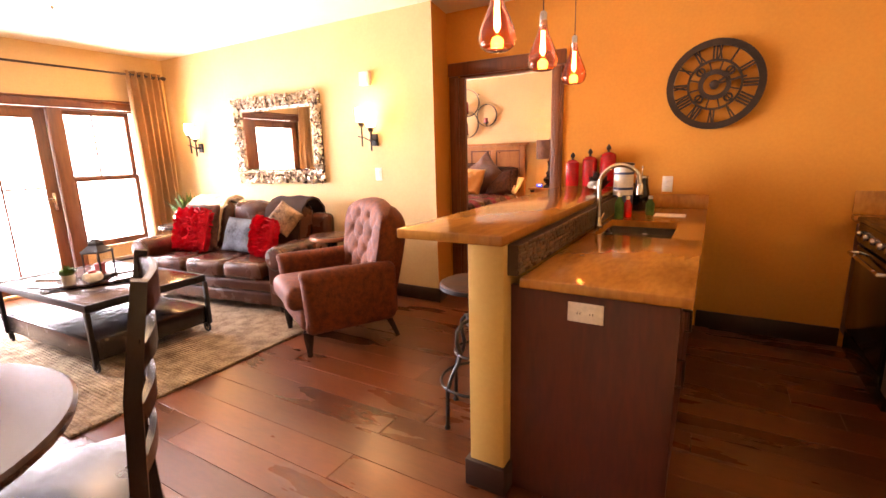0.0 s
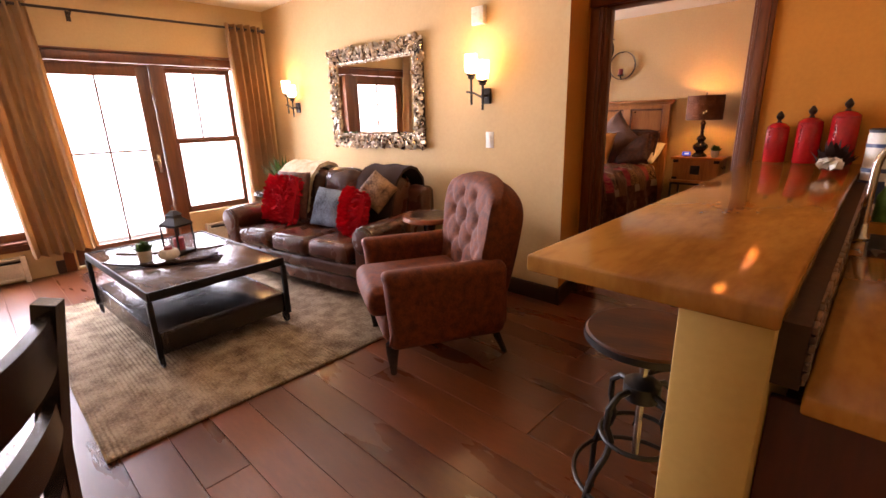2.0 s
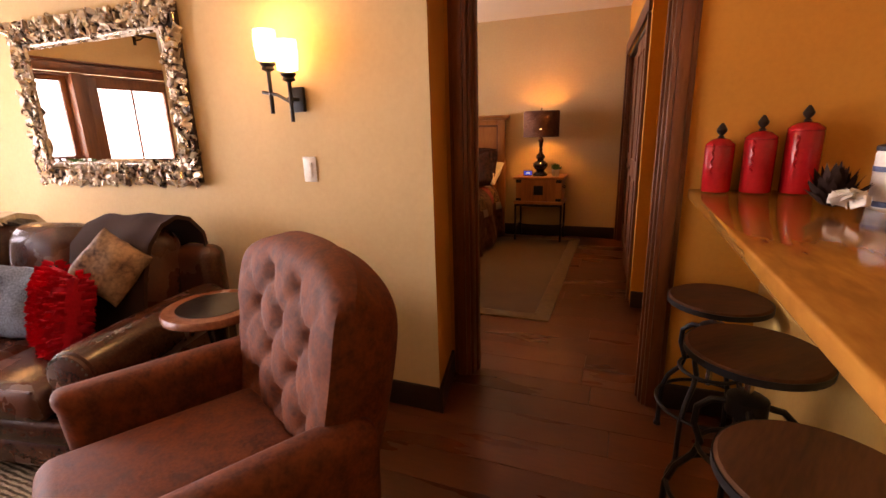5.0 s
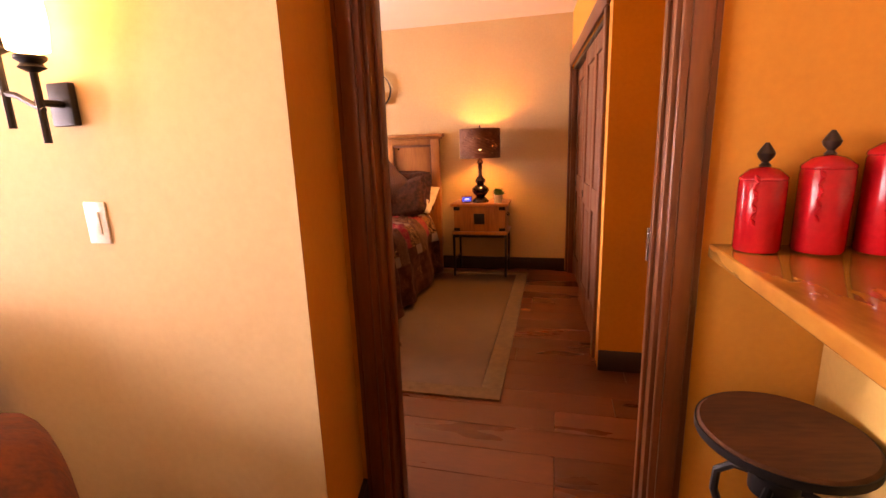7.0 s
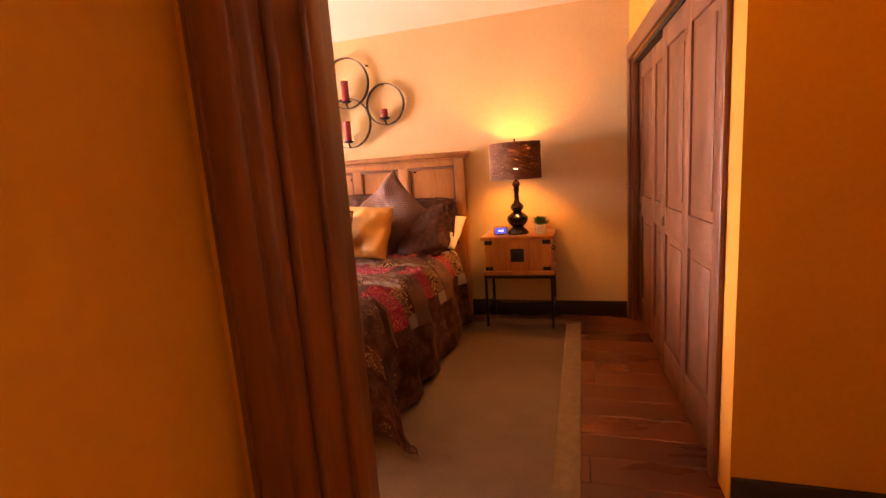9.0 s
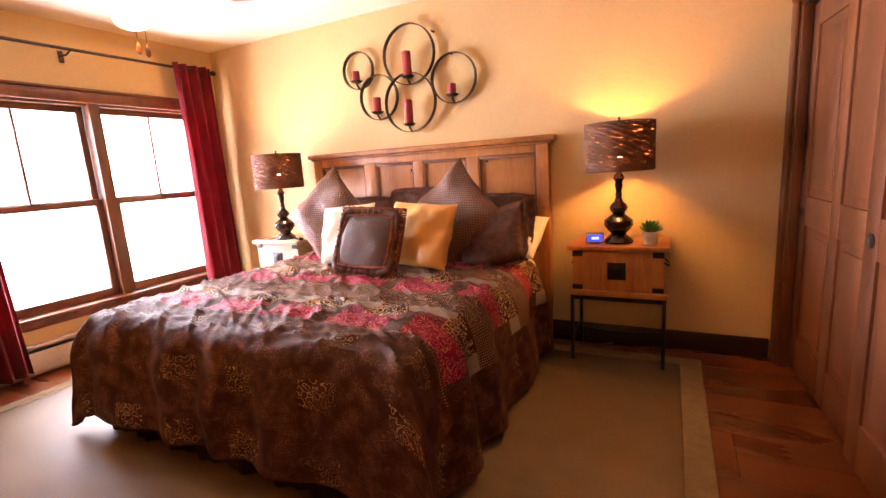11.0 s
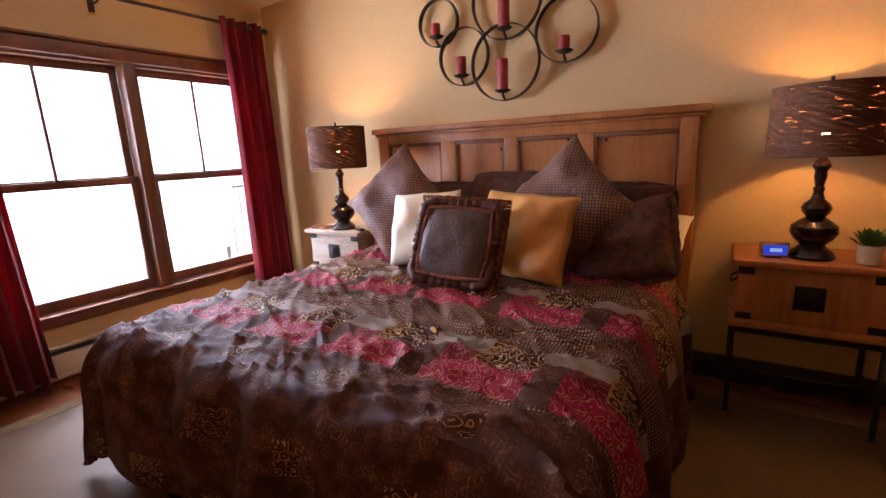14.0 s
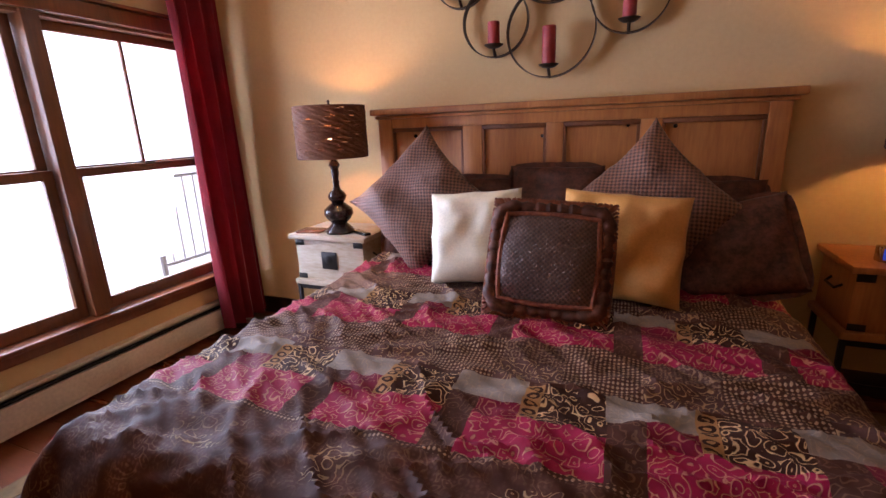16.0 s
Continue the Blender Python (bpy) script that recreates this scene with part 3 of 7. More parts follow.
def casing(name, label, y0, y1, z0, z1, posts, sill=True):
    c = thing(name, label, "window frame", kind="structure")
    x = WX
    part("head_casing", moulding(bmesh.new(), x, x + 0.024, y0 - 0.09, y1 + 0.09, z1, z1 + 0.085), TRIM, c)
    part("crown", box(bmesh.new(), x, x + 0.04, y0 - 0.105, y1 + 0.105, z1 + 0.087, z1 + 0.108, 0.006), TRIM, c)
    low = z0 - 0.02 if sill else 0.0
    for a, b in ((y0 - 0.085, y0), (y1, y1 + 0.085)):
        part("casing", moulding(bmesh.new(), x, x + 0.022, a, b, low, z1 - 0.001), TRIM, c)
    for a, b in posts:
        part("post", moulding(bmesh.new(), x - 0.12, x + 0.02, a, b, z0, z1 - 0.001), FRAMEWOOD, c)
    part("head_jamb", box(bmesh.new(), x - 0.16, x - 0.002, y0, y1, z1 - 0.02, z1 - 0.002), FRAMEWOOD, c)
    for a, b in ((y0, y0 + 0.02), (y1 - 0.02, y1)):
        part("jamb", box(bmesh.new(), x - 0.16, x - 0.002, a, b, z0 + 0.002, z1 - 0.022), FRAMEWOOD, c)
    if sill:
        part("window_sill", box(bmesh.new(), x - 0.16, x + 0.06, y0 - 0.11, y1 + 0.11, z0 - 0.028, z0, 0.008), TRIM, c)
        part("apron", box(bmesh.new(), x, x + 0.018, y0 - 0.08, y1 + 0.08, z0 - 0.09, z0 - 0.03, 0.004), TRIM, c)
    return c


casing("window_frame_1", "brown wooden casing round the balcony door and window", 1.70, 3.54, 0.02, 1.95, [(2.665, 2.79)], sill=False)
casing("window_frame_2", "brown wooden casing round the second living room window", 0.45, 1.47, 0.37, 1.95, [])
casing("window_frame_3", "brown wooden casing round the paired bedroom windows", 5.80, 7.72, 0.43, 2.0, [(6.737, 6.818)])
hung_window("window_1", "double-hung living room window in a brown wooden sash", 2.79, 3.50, 0.39, 1.93, 1.18, 3.11)
hung_window("window_2", "double-hung living room window beside the tan curtain", 0.47, 1.45, 0.37, 1.93, 1.18, 0.96)
hung_window("window_3", "double-hung bedroom window in a brown wooden sash", 6.82, 7.70, 0.432, 1.98, 1.22, 7.262)
hung_window("window_4", "double-hung bedroom window in a brown wooden sash", 5.82, 6.735, 0.432, 1.98, 1.22, 6.28)
slab("panel_under_window", WX - 0.14, WX - 0.01, 2.79, 3.52, 0.0, 0.385, PLASTER, "tan plaster below the living room window", "wall")

bd = thing("door_2", "brown wooden glazed balcony door with glazing bars", "door", kind="structure")
X = WX - 0.05
part("leaf", sash(bmesh.new(), X, 1.725, 2.66, 0.03, 1.945, 0.115, 0.045, low=0.17), FRAMEWOOD, bd)
p = part("pane", box(bmesh.new(), X - 0.003, X + 0.003, 1.83, 2.56, 0.19, 1.84), PANE, bd)
p.visible_shadow = False
part("muntin", box(bmesh.new(), X - 0.012, X + 0.012, 2.185, 2.203, 0.2, 1.84, 0.003), FRAMEWOOD, bd)
part("muntin", box(bmesh.new(), X - 0.011, X + 0.011, 1.84, 2.55, 1.095, 1.113, 0.003), FRAMEWOOD, bd)
bm = box(bmesh.new(), X + 0.0225, X + 0.03, 2.585, 2.62, 0.86, 1.05, 0.004)
tube(bm, [(X + 0.028, 2.602, 0.99), (X + 0.07, 2.602, 0.99), (X + 0.075, 2.59, 0.99), (X + 0.075, 2.50, 0.985)], 0.009)
part("handle", bm, STEEL, bd, "steel lever handle on a long plate")
part("hinge", tube(bmesh.new(), [(X + 0.03, 2.655, 1.66), (X + 0.03, 2.655, 1.76)], 0.009), STEEL, bd)

for y0, y1, z0, z1, w in ((0.47, 1.45, 0.4, 1.93, 580), (1.75, 3.5, 0.1, 1.93, 1250), (5.84, 7.68, 0.46, 1.98, 900)):
    window_light(y0, y1, z0, z1, w)


def curtain(name, label, y0, y1, z0, z1, mat, folds, x=WX + 0.14, depth=0.055, seed=1, lean=0.0):
    """A hanging drape in deep folds; lean moves its hem sideways."""
    rnd = random.Random(seed)
    c = thing(name, label, "curtain")
    nu, nv = folds * 10, 26
    ph = [rnd.uniform(-0.5, 0.5) for _ in range(folds + 2)]
    bm = bmesh.new()
    layers = []
    for off in (0.0, 0.004):
        grid = []
        for j in range(nv + 1):
            v = j / nv
            row = []
            for i in range(nu + 1):
                u = i / nu
                k = u * folds
                f = int(k)
                amp = depth * (0.55 + 0.45 * v) * (0.8 + 0.3 * math.sin(3.1 * ph[min(f, folds)] + 2))
                wob = 0.010 * math.sin(5 * v + 9 * u + seed)
                y = y0 + (y1 - y0) * (u + 0.012 * math.sin(6 * v + 4 * ph[min(f, folds)])) + lean * v
                row.append(bm.verts.new((x + amp * math.sin(2 * math.pi * k + ph[min(f, folds)] * v) + wob + off, y, z1 + (z0 - z1) * v)))
            grid.append(row)
        layers.append(grid)
    for grid in layers:
        for j in range(nv):
            for i in range(nu):
                bm.faces.new((grid[j][i], grid[j][i + 1], grid[j + 1][i + 1], grid[j + 1][i]))
    a, b = layers
    for j in range(nv):
        for i in (0, nu):
            bm.faces.new((a[j][i], a[j + 1][i], b[j + 1][i], b[j][i]))
    for i in range(nu):
        for j in (0, nv):
            bm.faces.new((a[j][i], a[j][i + 1], b[j][i + 1], b[j][i]))
    part("drape", bm, mat, c)
    for i in range(folds):
        y = y0 + (y1 - y0) * (i + 0.5) / folds
        ring = [(x + 0.03 * math.cos(2 * math.pi * k / 16), y, z1 - 0.045 + 0.03 * math.sin(2 * math.pi * k / 16)) for k in range(16)]
        part("grommet", tube(bmesh.new(), ring, 0.005, 6, closed=True), BRONZE, c)
    return c


def rod(name, y0, y1, z, x=WX + 0.14):
    r = thing(name, "bronze metal curtain rod on wall brackets", "curtain rod")
    part("pole", tube(bmesh.new(), [(x, y0, z), (x, y1, z)], 0.012, 12), BRONZE, r)
    for y in (y0, y1):
        part("finial", lathe(bmesh.new(), [(0.012, 0), (0.02, 0.01), (0.026, 0.03), (0.02, 0.05), (0.006, 0.06)], 14, pose(x, y, z, 90 if y == y0 else -90, 0, 0)), BRONZE, r)
    for y in (y0 + 0.08, (y0 + y1) / 2, y1 - 0.08):
        bm = tube(bmesh.new(), [(WX + 0.004, y, z - 0.03), (WX + 0.09, y, z - 0.03), (x, y, z - 0.012)], 0.007)
        box(bm, WX, WX + 0.008, y - 0.018, y + 0.018, z - 0.075, z + 0.01, 0.003)
        part("bracket", bm, BRONZE, r)
    return r


rod("curtain_rod", 0.35, 3.84, 2.355)
rod("curtain_rod", 5.45, 7.80, 2.36)
curtain("curtain", "tan woven curtain hanging in folds beside the window", 3.44, 3.84, 0.12, 2.40, TANCLOTH, 5, seed=3, lean=0.02)
curtain("curtain", "tan woven curtain hanging between the windows, sunlit", 1.30, 1.80, 0.22, 2.40, TANCLOTH, 6, seed=5, depth=0.07, lean=0.10)
curtain("curtain", "crimson curtain hanging in folds by the bedroom corner", 7.42, 7.80, 0.06, 2.40, REDDRAPE, 4, seed=7, lean=0.04)
curtain("curtain", "crimson curtain gathered beside the bedroom window", 5.50, 5.90, 0.06, 2.40, REDDRAPE, 5, seed=9, lean=0.10)


def heater(name, y0, y1):
    h = thing(name, "cream enamel baseboard heater along the outer wall", "heater")
    x = WX
    bm = box(bmesh.new(), x + 0.001, x + 0.07, y0, y1, 0.03, 0.055, 0.004)
    box(bm, x + 0.001, x + 0.012, y0, y1, 0.03, 0.235, 0.002)
    part("body", bm, HEATER, h)
    part("cover", box(bmesh.new(), x + 0.062, x + 0.075, y0, y1, 0.055, 0.185, 0.004), HEATER, h)
    part("top", box(bmesh.new(), x + 0.012, x + 0.055, y0, y1, 0.215, 0.235, 0.006), HEATER, h)
    part("damper", box(bmesh.new(), x + 0.045, x + 0.066, y0, y1, 0.188, 0.205, 0.003, pose(0, 0, 0)), IRON, h, "dark slot above the cover")
    for y in (y0, y1):
        part("end_cap", box(bmesh.new(), x + 0.0005, x + 0.08, y - 0.02, y + 0.02, 0.0, 0.24, 0.006), HEATER, h)
    return h


heater("baseboard_heater", 0.2, 1.33)
heater("baseboard_heater", 2.95, 3.85)
heater("baseboard_heater", 5.3, 7.75)

# ---- outside ----
slab("balcony_deck", -7.25, WX - 0.2, -1.5, 9.5, -0.25, -0.05, SNOW, "pale snow-dusted balcony deck", "deck")
railing = thing("balcony_railing", "pale metal railing of the balcony outside the windows", "railing")
RAILMETAL = material("rail_metal", (0.86, 0.87, 0.9), 0.6, dark=(0.8, 0.81, 0.85), bump=0.05)
for z in (0.15, 1.0):
    part("rail", box(bmesh.new(), -7.22, -7.19, 8.2, 9.5, z, z + 0.025, 0.004), RAILMETAL, railing)
for y in (8.2, 9.46):
    part("post", box(bmesh.new(), -7.22, -7.18, y, y + 0.04, -0.05, 1.0, 0.004), RAILMETAL, railing)
for k in range(9):
    y = 8.33 + k * 0.125
    part("baluster", box(bmesh.new(), -7.21, -7.2, y, y + 0.01, 0.175, 1.0), RAILMETAL, railing)
slab("ground", -420, 420, -420, 420, -14.2, -14.0, SNOW, "snow-covered ground below the building", "ground")
HAZE = material("bright_haze", (0.8, 0.8, 0.8), 0.9, bump=0, emit=(0.96, 0.97, 1.0), power=6.0)
slab("backdrop", -52, -51.5, -120, 140, -14, 60, HAZE, "bright overcast sky and distance", "backdrop")

# ---- soft shapes ----
def pad(bm, w, d, h, n=12, edge=0.35, seed=0, rough=0.006, m=None, square=4.0, pinch=0.07):
    """A cushion of w x d, h thick, in the xy plane, plump in the middle and thin at its seam."""
    rnd = Vector((seed * 1.7, seed * 0.9, 0))
    top, bot = [], []
    for j in range(n + 1):
        rt, rb = [], []
        for i in range(n + 1):
            u, v = 2 * i / n - 1, 2 * j / n - 1
            u, v = math.sin(u * math.pi / 2) * 0.6 + u * 0.4, math.sin(v * math.pi / 2) * 0.6 + v * 0.4
            k = max(0.0, (1 - abs(u) ** (square - 1)) * (1 - abs(v) ** (square - 1))) ** 0.5
            pin = 1 - 0.05 * (abs(u) * abs(v)) ** 0.5
            x = u * w / 2 * pin * (1 - pinch * abs(u) ** 3 * (1 - v * v))
            y = v * d / 2 * pin * (1 - pinch * abs(v) ** 3 * (1 - u * u))
            nz = noise.noise(Vector((x * 7, y * 7, 0)) + rnd) * rough * 2 + noise.noise(Vector((x * 16, y * 16, 3)) + rnd) * rough
            z = h / 2 * (edge * 0 + k)
            on_rim = i in (0, n) or j in (0, n)
            a = bm.verts.new((x, y, z + nz * k))
            b = a if on_rim else bm.verts.new((x, y, -z + nz * k))
            rt.append(a)
            rb.append(b)
        top.append(rt)
        bot.append(rb)
    for j in range(n):
        for i in range(n):
            bm.faces.new((top[j][i], top[j][i + 1], top[j + 1][i + 1], top[j + 1][i]))
            f = [bot[j][i], bot[j + 1][i], bot[j + 1][i + 1], bot[j][i + 1]]
            if len(set(f)) == 4 and not all(v in (top[j][i], top[j + 1][i], top[j + 1][i + 1], top[j][i + 1]) for v in f):
                bm.faces.new(f)
    if m is not None:
        bmesh.ops.transform(bm, matrix=m, verts=list({v for r in top + bot for v in r}))
    return bm


def soft_box(bm, x0, x1, y0, y1, z0, z1, r, m=None, seg=4):
    return box(bm, x0, x1, y0, y1, z0, z1, r, m, seg)


def leaf_tuft(bm, count, spread, height, size, seed, droop=0.4):
    rnd = random.Random(seed)
    for _ in range(count):
        a, r = rnd.uniform(0, 2 * math.pi), spread * rnd.uniform(0.1, 1) ** 0.7
        base = Vector((0.25 * r * math.cos(a), 0.25 * r * math.sin(a), 0))
        tip = Vector((r * math.cos(a), r * math.sin(a), height * rnd.uniform(0.45, 1) * (1 - droop * (r / spread) ** 2)))
        side = Vector((-math.sin(a), math.cos(a), rnd.uniform(-0.4, 0.4))).normalized() * size * rnd.uniform(0.6, 1)
        mid = base.lerp(tip, 0.6) + Vector((0, 0, 0.25 * size))
        v = [bm.verts.new(p) for p in (base, mid + side, tip, mid - side, mid + Vector((0, 0, -0.15 * size)))]
        bm.faces.new((v[0], v[1], v[4]))
        bm.faces.new((v[1], v[2], v[4]))
        bm.faces.new((v[2], v[3], v[4]))
        bm.faces.new((v[3], v[0], v[4]))
    return bm


def potted_plant(label, m, r, h, leaves, spread, tall, size, pot_mat, seed):
    p = thing("potted_plant", label, "plant", m)
    part("pot", lathe(bmesh.new(), [(r * 0.8, 0), (r * 0.86, 0.004), (r, h * 0.95), (r, h), (r * 0.9, h), (r * 0.88, h * 0.85)], 24), pot_mat, p)
    part("soil", lathe(bmesh.new(), [(r * 0.885, h * 0.8), (r * 0.885, h * 0.86)], 20), SOIL, p)
    part("leaves", leaf_tuft(bmesh.new(), leaves, spread, tall, size, seed), GREEN, p, smooth=False, m=pose(0, 0, h * 0.8))
    return p


# ---- kitchen bar ----
half_wall = thing("half_wall", "painted plaster half wall that carries the breakfast bar", "half wall", kind="structure")
part("body", box(bmesh.new(), -0.40, -0.252, 1.955, DY, 0, 1.028, 0.006), TAUPE, half_wall)
ot = part("outlet", box(bmesh.new(), -0.406, -0.40, 3.911, 4.031, 0.751, 0.823, 0.002), BRONZE, half_wall, "dark bronze outlet plate")
part("baseboard", box(bmesh.new(), -0.418, -0.24, 1.937, DY - 0.02, 0, 0.12, 0.006), SKIRT, half_wall, "dark brown wooden skirting")
ob = part("bar_counter", box(bmesh.new(), -0.71, -0.246, 1.93, DY, 1.03, 1.07, 0.007, seg=3), GRANITE)
tagged(ob, "polished golden granite breakfast bar top", "bar counter")
ob = part("countertop", box(bmesh.new(), -0.205, 0.36, 1.985, 3.0, 0.872, 0.91, 0.007, seg=3), GRANITE)
for x0, x1, y0, y1 in ((-0.205, -0.17, 3.0, 3.56), (0.22, 0.36, 3.0, 3.56), (-0.205, 0.36, 3.56, DY)):
    part("sink_surround", box(bmesh.new(), x0, x1, y0, y1, 0.872, 0.91), GRANITE, ob)
part("backsplash", box(bmesh.new(), -0.205, 0.36, DY - 0.025, DY - 0.001, 0.912, 1.015, 0.004), GRANITE, ob)
tagged(ob, "polished golden granite kitchen countertop with a cut-out for the sink", "countertop")
cab = thing("base_cabinet", "dark cherry wood base cabinet of the peninsula", "cabinet")
part("end_panel", box(bmesh.new(), -0.25, 0.325, 2.02, 2.04, 0.0, 0.871, 0.003), CHERRY, cab)
part("body", box(bmesh.new(), -0.249, 0.30, 2.041, DY - 0.02, 0.1, 0.68), CHERRY, cab)
part("toe_kick", box(bmesh.new(), -0.249, 0.24, 2.041, DY - 0.02, 0.0, 0.1), BLACKWOOD, cab)
for k in range(4):
    y0 = 2.06 + k * 0.56
    d = part("door", box(bmesh.new(), 0.301, 0.322, y0, y0 + 0.54, 0.12, 0.69, 0.004), CHERRY, cab)
    part("handle", tube(bmesh.new(), [(0.322, y0 + 0.05, 0.55), (0.345, y0 + 0.05, 0.55), (0.345, y0 + 0.05, 0.65), (0.322, y0 + 0.05, 0.65)], 0.005, 8), BRONZE, d)
    d = part("drawer", box(bmesh.new(), 0.301, 0.322, y0, y0 + 0.54, 0.71, 0.86, 0.004), CHERRY, cab)
    part("handle", tube(bmesh.new(), [(0.322, y0 + 0.2, 0.78), (0.345, y0 + 0.2, 0.78), (0.345, y0 + 0.34, 0.78), (0.322, y0 + 0.34, 0.78)], 0.005, 8), BRONZE, d)

mosaic = thing("mosaic_backsplash", "small mixed brown stone mosaic strip under the bar", "tile strip", kind="structure")
part("grout", box(bmesh.new(), -0.252, -0.212, 1.99, DY - 0.03, 0.912, 1.028), material("grout", (0.07, 0.036, 0.018), 0.9), mosaic)
rnd = random.Random(4)
tile_meshes = []
for k, (ln, ht) in enumerate(((0.05, 0.013), (0.035, 0.013), (0.07, 0.014), (0.026, 0.013))):
    t0 = part("tile", box(bmesh.new(), -0.004, 0.005, -ln / 2, ln / 2, -ht / 2, ht / 2, 0.002, seg=1), STONE, mosaic)
    tile_meshes.append((t0.data, ln))
    t0.matrix_basis = pose(-0.211, 2.03 + k * 0.09, 0.921)
bulk = bmesh.new()
for row in range(7):
    y = 1.995 + (0.38 if row == 0 else 0.0)
    while y < DY - 0.09:
        me, ln = tile_meshes[rnd.randrange(4)]
        z = 0.921 + row * 0.0165
        if y < 2.75:
            o = new("tile", me)
            o.parent = mosaic
            o.matrix_basis = pose(-0.211 + rnd.uniform(-0.001, 0.003), y + ln / 2, z)
        else:
            box(bulk, -0.214, -0.206 + rnd.uniform(0, 0.003), y, y + ln, z - 0.0065, z + 0.0065)
        y += ln + 0.004
tagged(part("tile_field", bulk, STONE, mosaic), kind="stuff")


def outlet(m, label, mat, wide=True):
    o = thing("wall_outlet", label, "outlet", m)
    w, h = (0.062, 0.036) if wide else (0.036, 0.058)
    part("cover_plate", box(bmesh.new(), -w, w, -0.006, 0, -h, h, 0.003), mat, o)
    for s in (-1, 1):
        cx, cz = (s * 0.022, 0) if wide else (0, s * 0.022)
        r = part("socket", lathe(bmesh.new(), [(0.016, 0), (0.016, 0.003), (0.013, 0.004)], 16, pose(cx, -0.006, cz, 90, 0, 0)), mat, o)
        for dx in (-0.005, 0.005):
            part("slot", box(bmesh.new(), cx + dx - 0.001, cx + dx + 0.001, -0.0112, -0.0096, cz - 0.004, cz + 0.004), IRON, r)
    return o


outlet(pose(0.03, 2.02, 0.80), "cream double socket plate on the cherry end panel", WHITEPAINT)
outlet(pose(-0.40, 3.98, 0.80, 0, 0, -90), "black socket plate on the half wall under the bar", IRON)
outlet(pose(0.08, DY, 1.09), "cream socket plate on the kitchen wall", WHITEPAINT, False)

sink = thing("kitchen_sink", "stainless steel double-bowl undermount sink", "sink")
for y0, y1 in ((3.005, 3.27), (3.29, 3.555)):
    bm = bmesh.new()
    x0, x1, zt, zb, r = -0.165, 0.215, 0.871, 0.70, 0.03
    box(bm, x0, x1, y0, y1, zb, zb + 0.004)
    box(bm, x0, x0 + 0.004, y0, y1, zb, zt)
    box(bm, x1 - 0.004, x1, y0, y1, zb, zt)
    box(bm, x0, x1, y0, y0 + 0.004, zb, zt)
    box(bm, x0, x1, y1 - 0.004, y1, zb, zt)
    bowl = part("bowl", bm, STEEL, sink)
    part("drain", lathe(bmesh.new(), [(0.04, 0), (0.042, 0.003), (0.03, 0.004), (0.02, 0.001)], 18, pose(0.03, (y0 + y1) / 2, zb + 0.004)), IRON, bowl)
part("divider", box(bmesh.new(), -0.165, 0.215, 3.27, 3.29, 0.70, 0.865, 0.004), STEEL, sink)
part("rim", box(bmesh.new(), -0.172, -0.166, 3.0, 3.56, 0.862, 0.8715), STEEL, sink)

fc = thing("kitchen_faucet", "brushed nickel gooseneck kitchen faucet", "faucet", pose(-0.165, 3.22, 0.912) @ pose(-0.022, 0, 0))
part("base", lathe(bmesh.new(), [(0.026, 0), (0.026, 0.01), (0.018, 0.02), (0.015, 0.05), (0.013, 0.06)], 20), FAUCET, fc)
arc = [(0, 0, 0.05), (0, 0, 0.25)] + [(0.11 - 0.11 * math.cos(a), 0, 0.25 + 0.11 * math.sin(a)) for a in [math.pi * k / 12 for k in range(1, 11)]] + [(0.215, 0, 0.25)]
part("spout", tube(bmesh.new(), arc, 0.0125, 12), FAUCET, fc)
part("spray_head", lathe(bmesh.new(), [(0.012, 0.06), (0.017, 0.045), (0.018, 0.0), (0.013, -0.004)][::-1], 16, pose(0.216, 0, 0.20)), FAUCET, fc)
part("lever", tube(bmesh.new(), [(0, 0.014, 0.035), (0.005, 0.05, 0.045), (0.01, 0.09, 0.07)], 0.006, 8), FAUCET, fc)


def canister(m, h, r):
    c = thing("canister", "tall red glazed ceramic canister with a bronze knob lid", "canister", m, "canisters on the bar")
    body = part("body", lathe(bmesh.new(), [(r * 0.93, 0), (r, 0.008), (r, h * 0.94), (r * 0.96, h * 0.975), (r * 0.9, h * 0.98)], 28), REDGLAZE, c)
    for k in range(7):
        part("relief_leaf", lathe(bmesh.new(), [(0.002, -0.011), (0.006, 0), (0.002, 0.011)], 6, pose(-0.55 * r, -0.835 * r, h * 0.42 + k * 0.018, 0, 35 if k % 2 else -35, 0)), REDGLAZE, body)
    lid = part("lid", lathe(bmesh.new(), [(r * 0.99, h * 0.98), (r, h * 0.99), (r * 0.97, h * 1.02), (r * 0.6, h + 0.022), (r * 0.2, h + 0.028)], 28), REDGLAZE, c)
    part("knob", lathe(bmesh.new(), [(0.008, 0), (0.014, 0.004), (0.007, 0.012), (0.017, 0.024), (0.02, 0.034), (0.012, 0.048), (0.004, 0.06)], 12, pose(0, 0, h + 0.026)), BRONZE, lid, "dark bronze acorn knob")
    return c


canister(pose(-0.622, 4.255, 1.071), 0.185, 0.053)
canister(pose(-0.485, 4.257, 1.071), 0.21, 0.056)
canister(pose(-0.345, 4.258, 1.071), 0.24, 0.059)

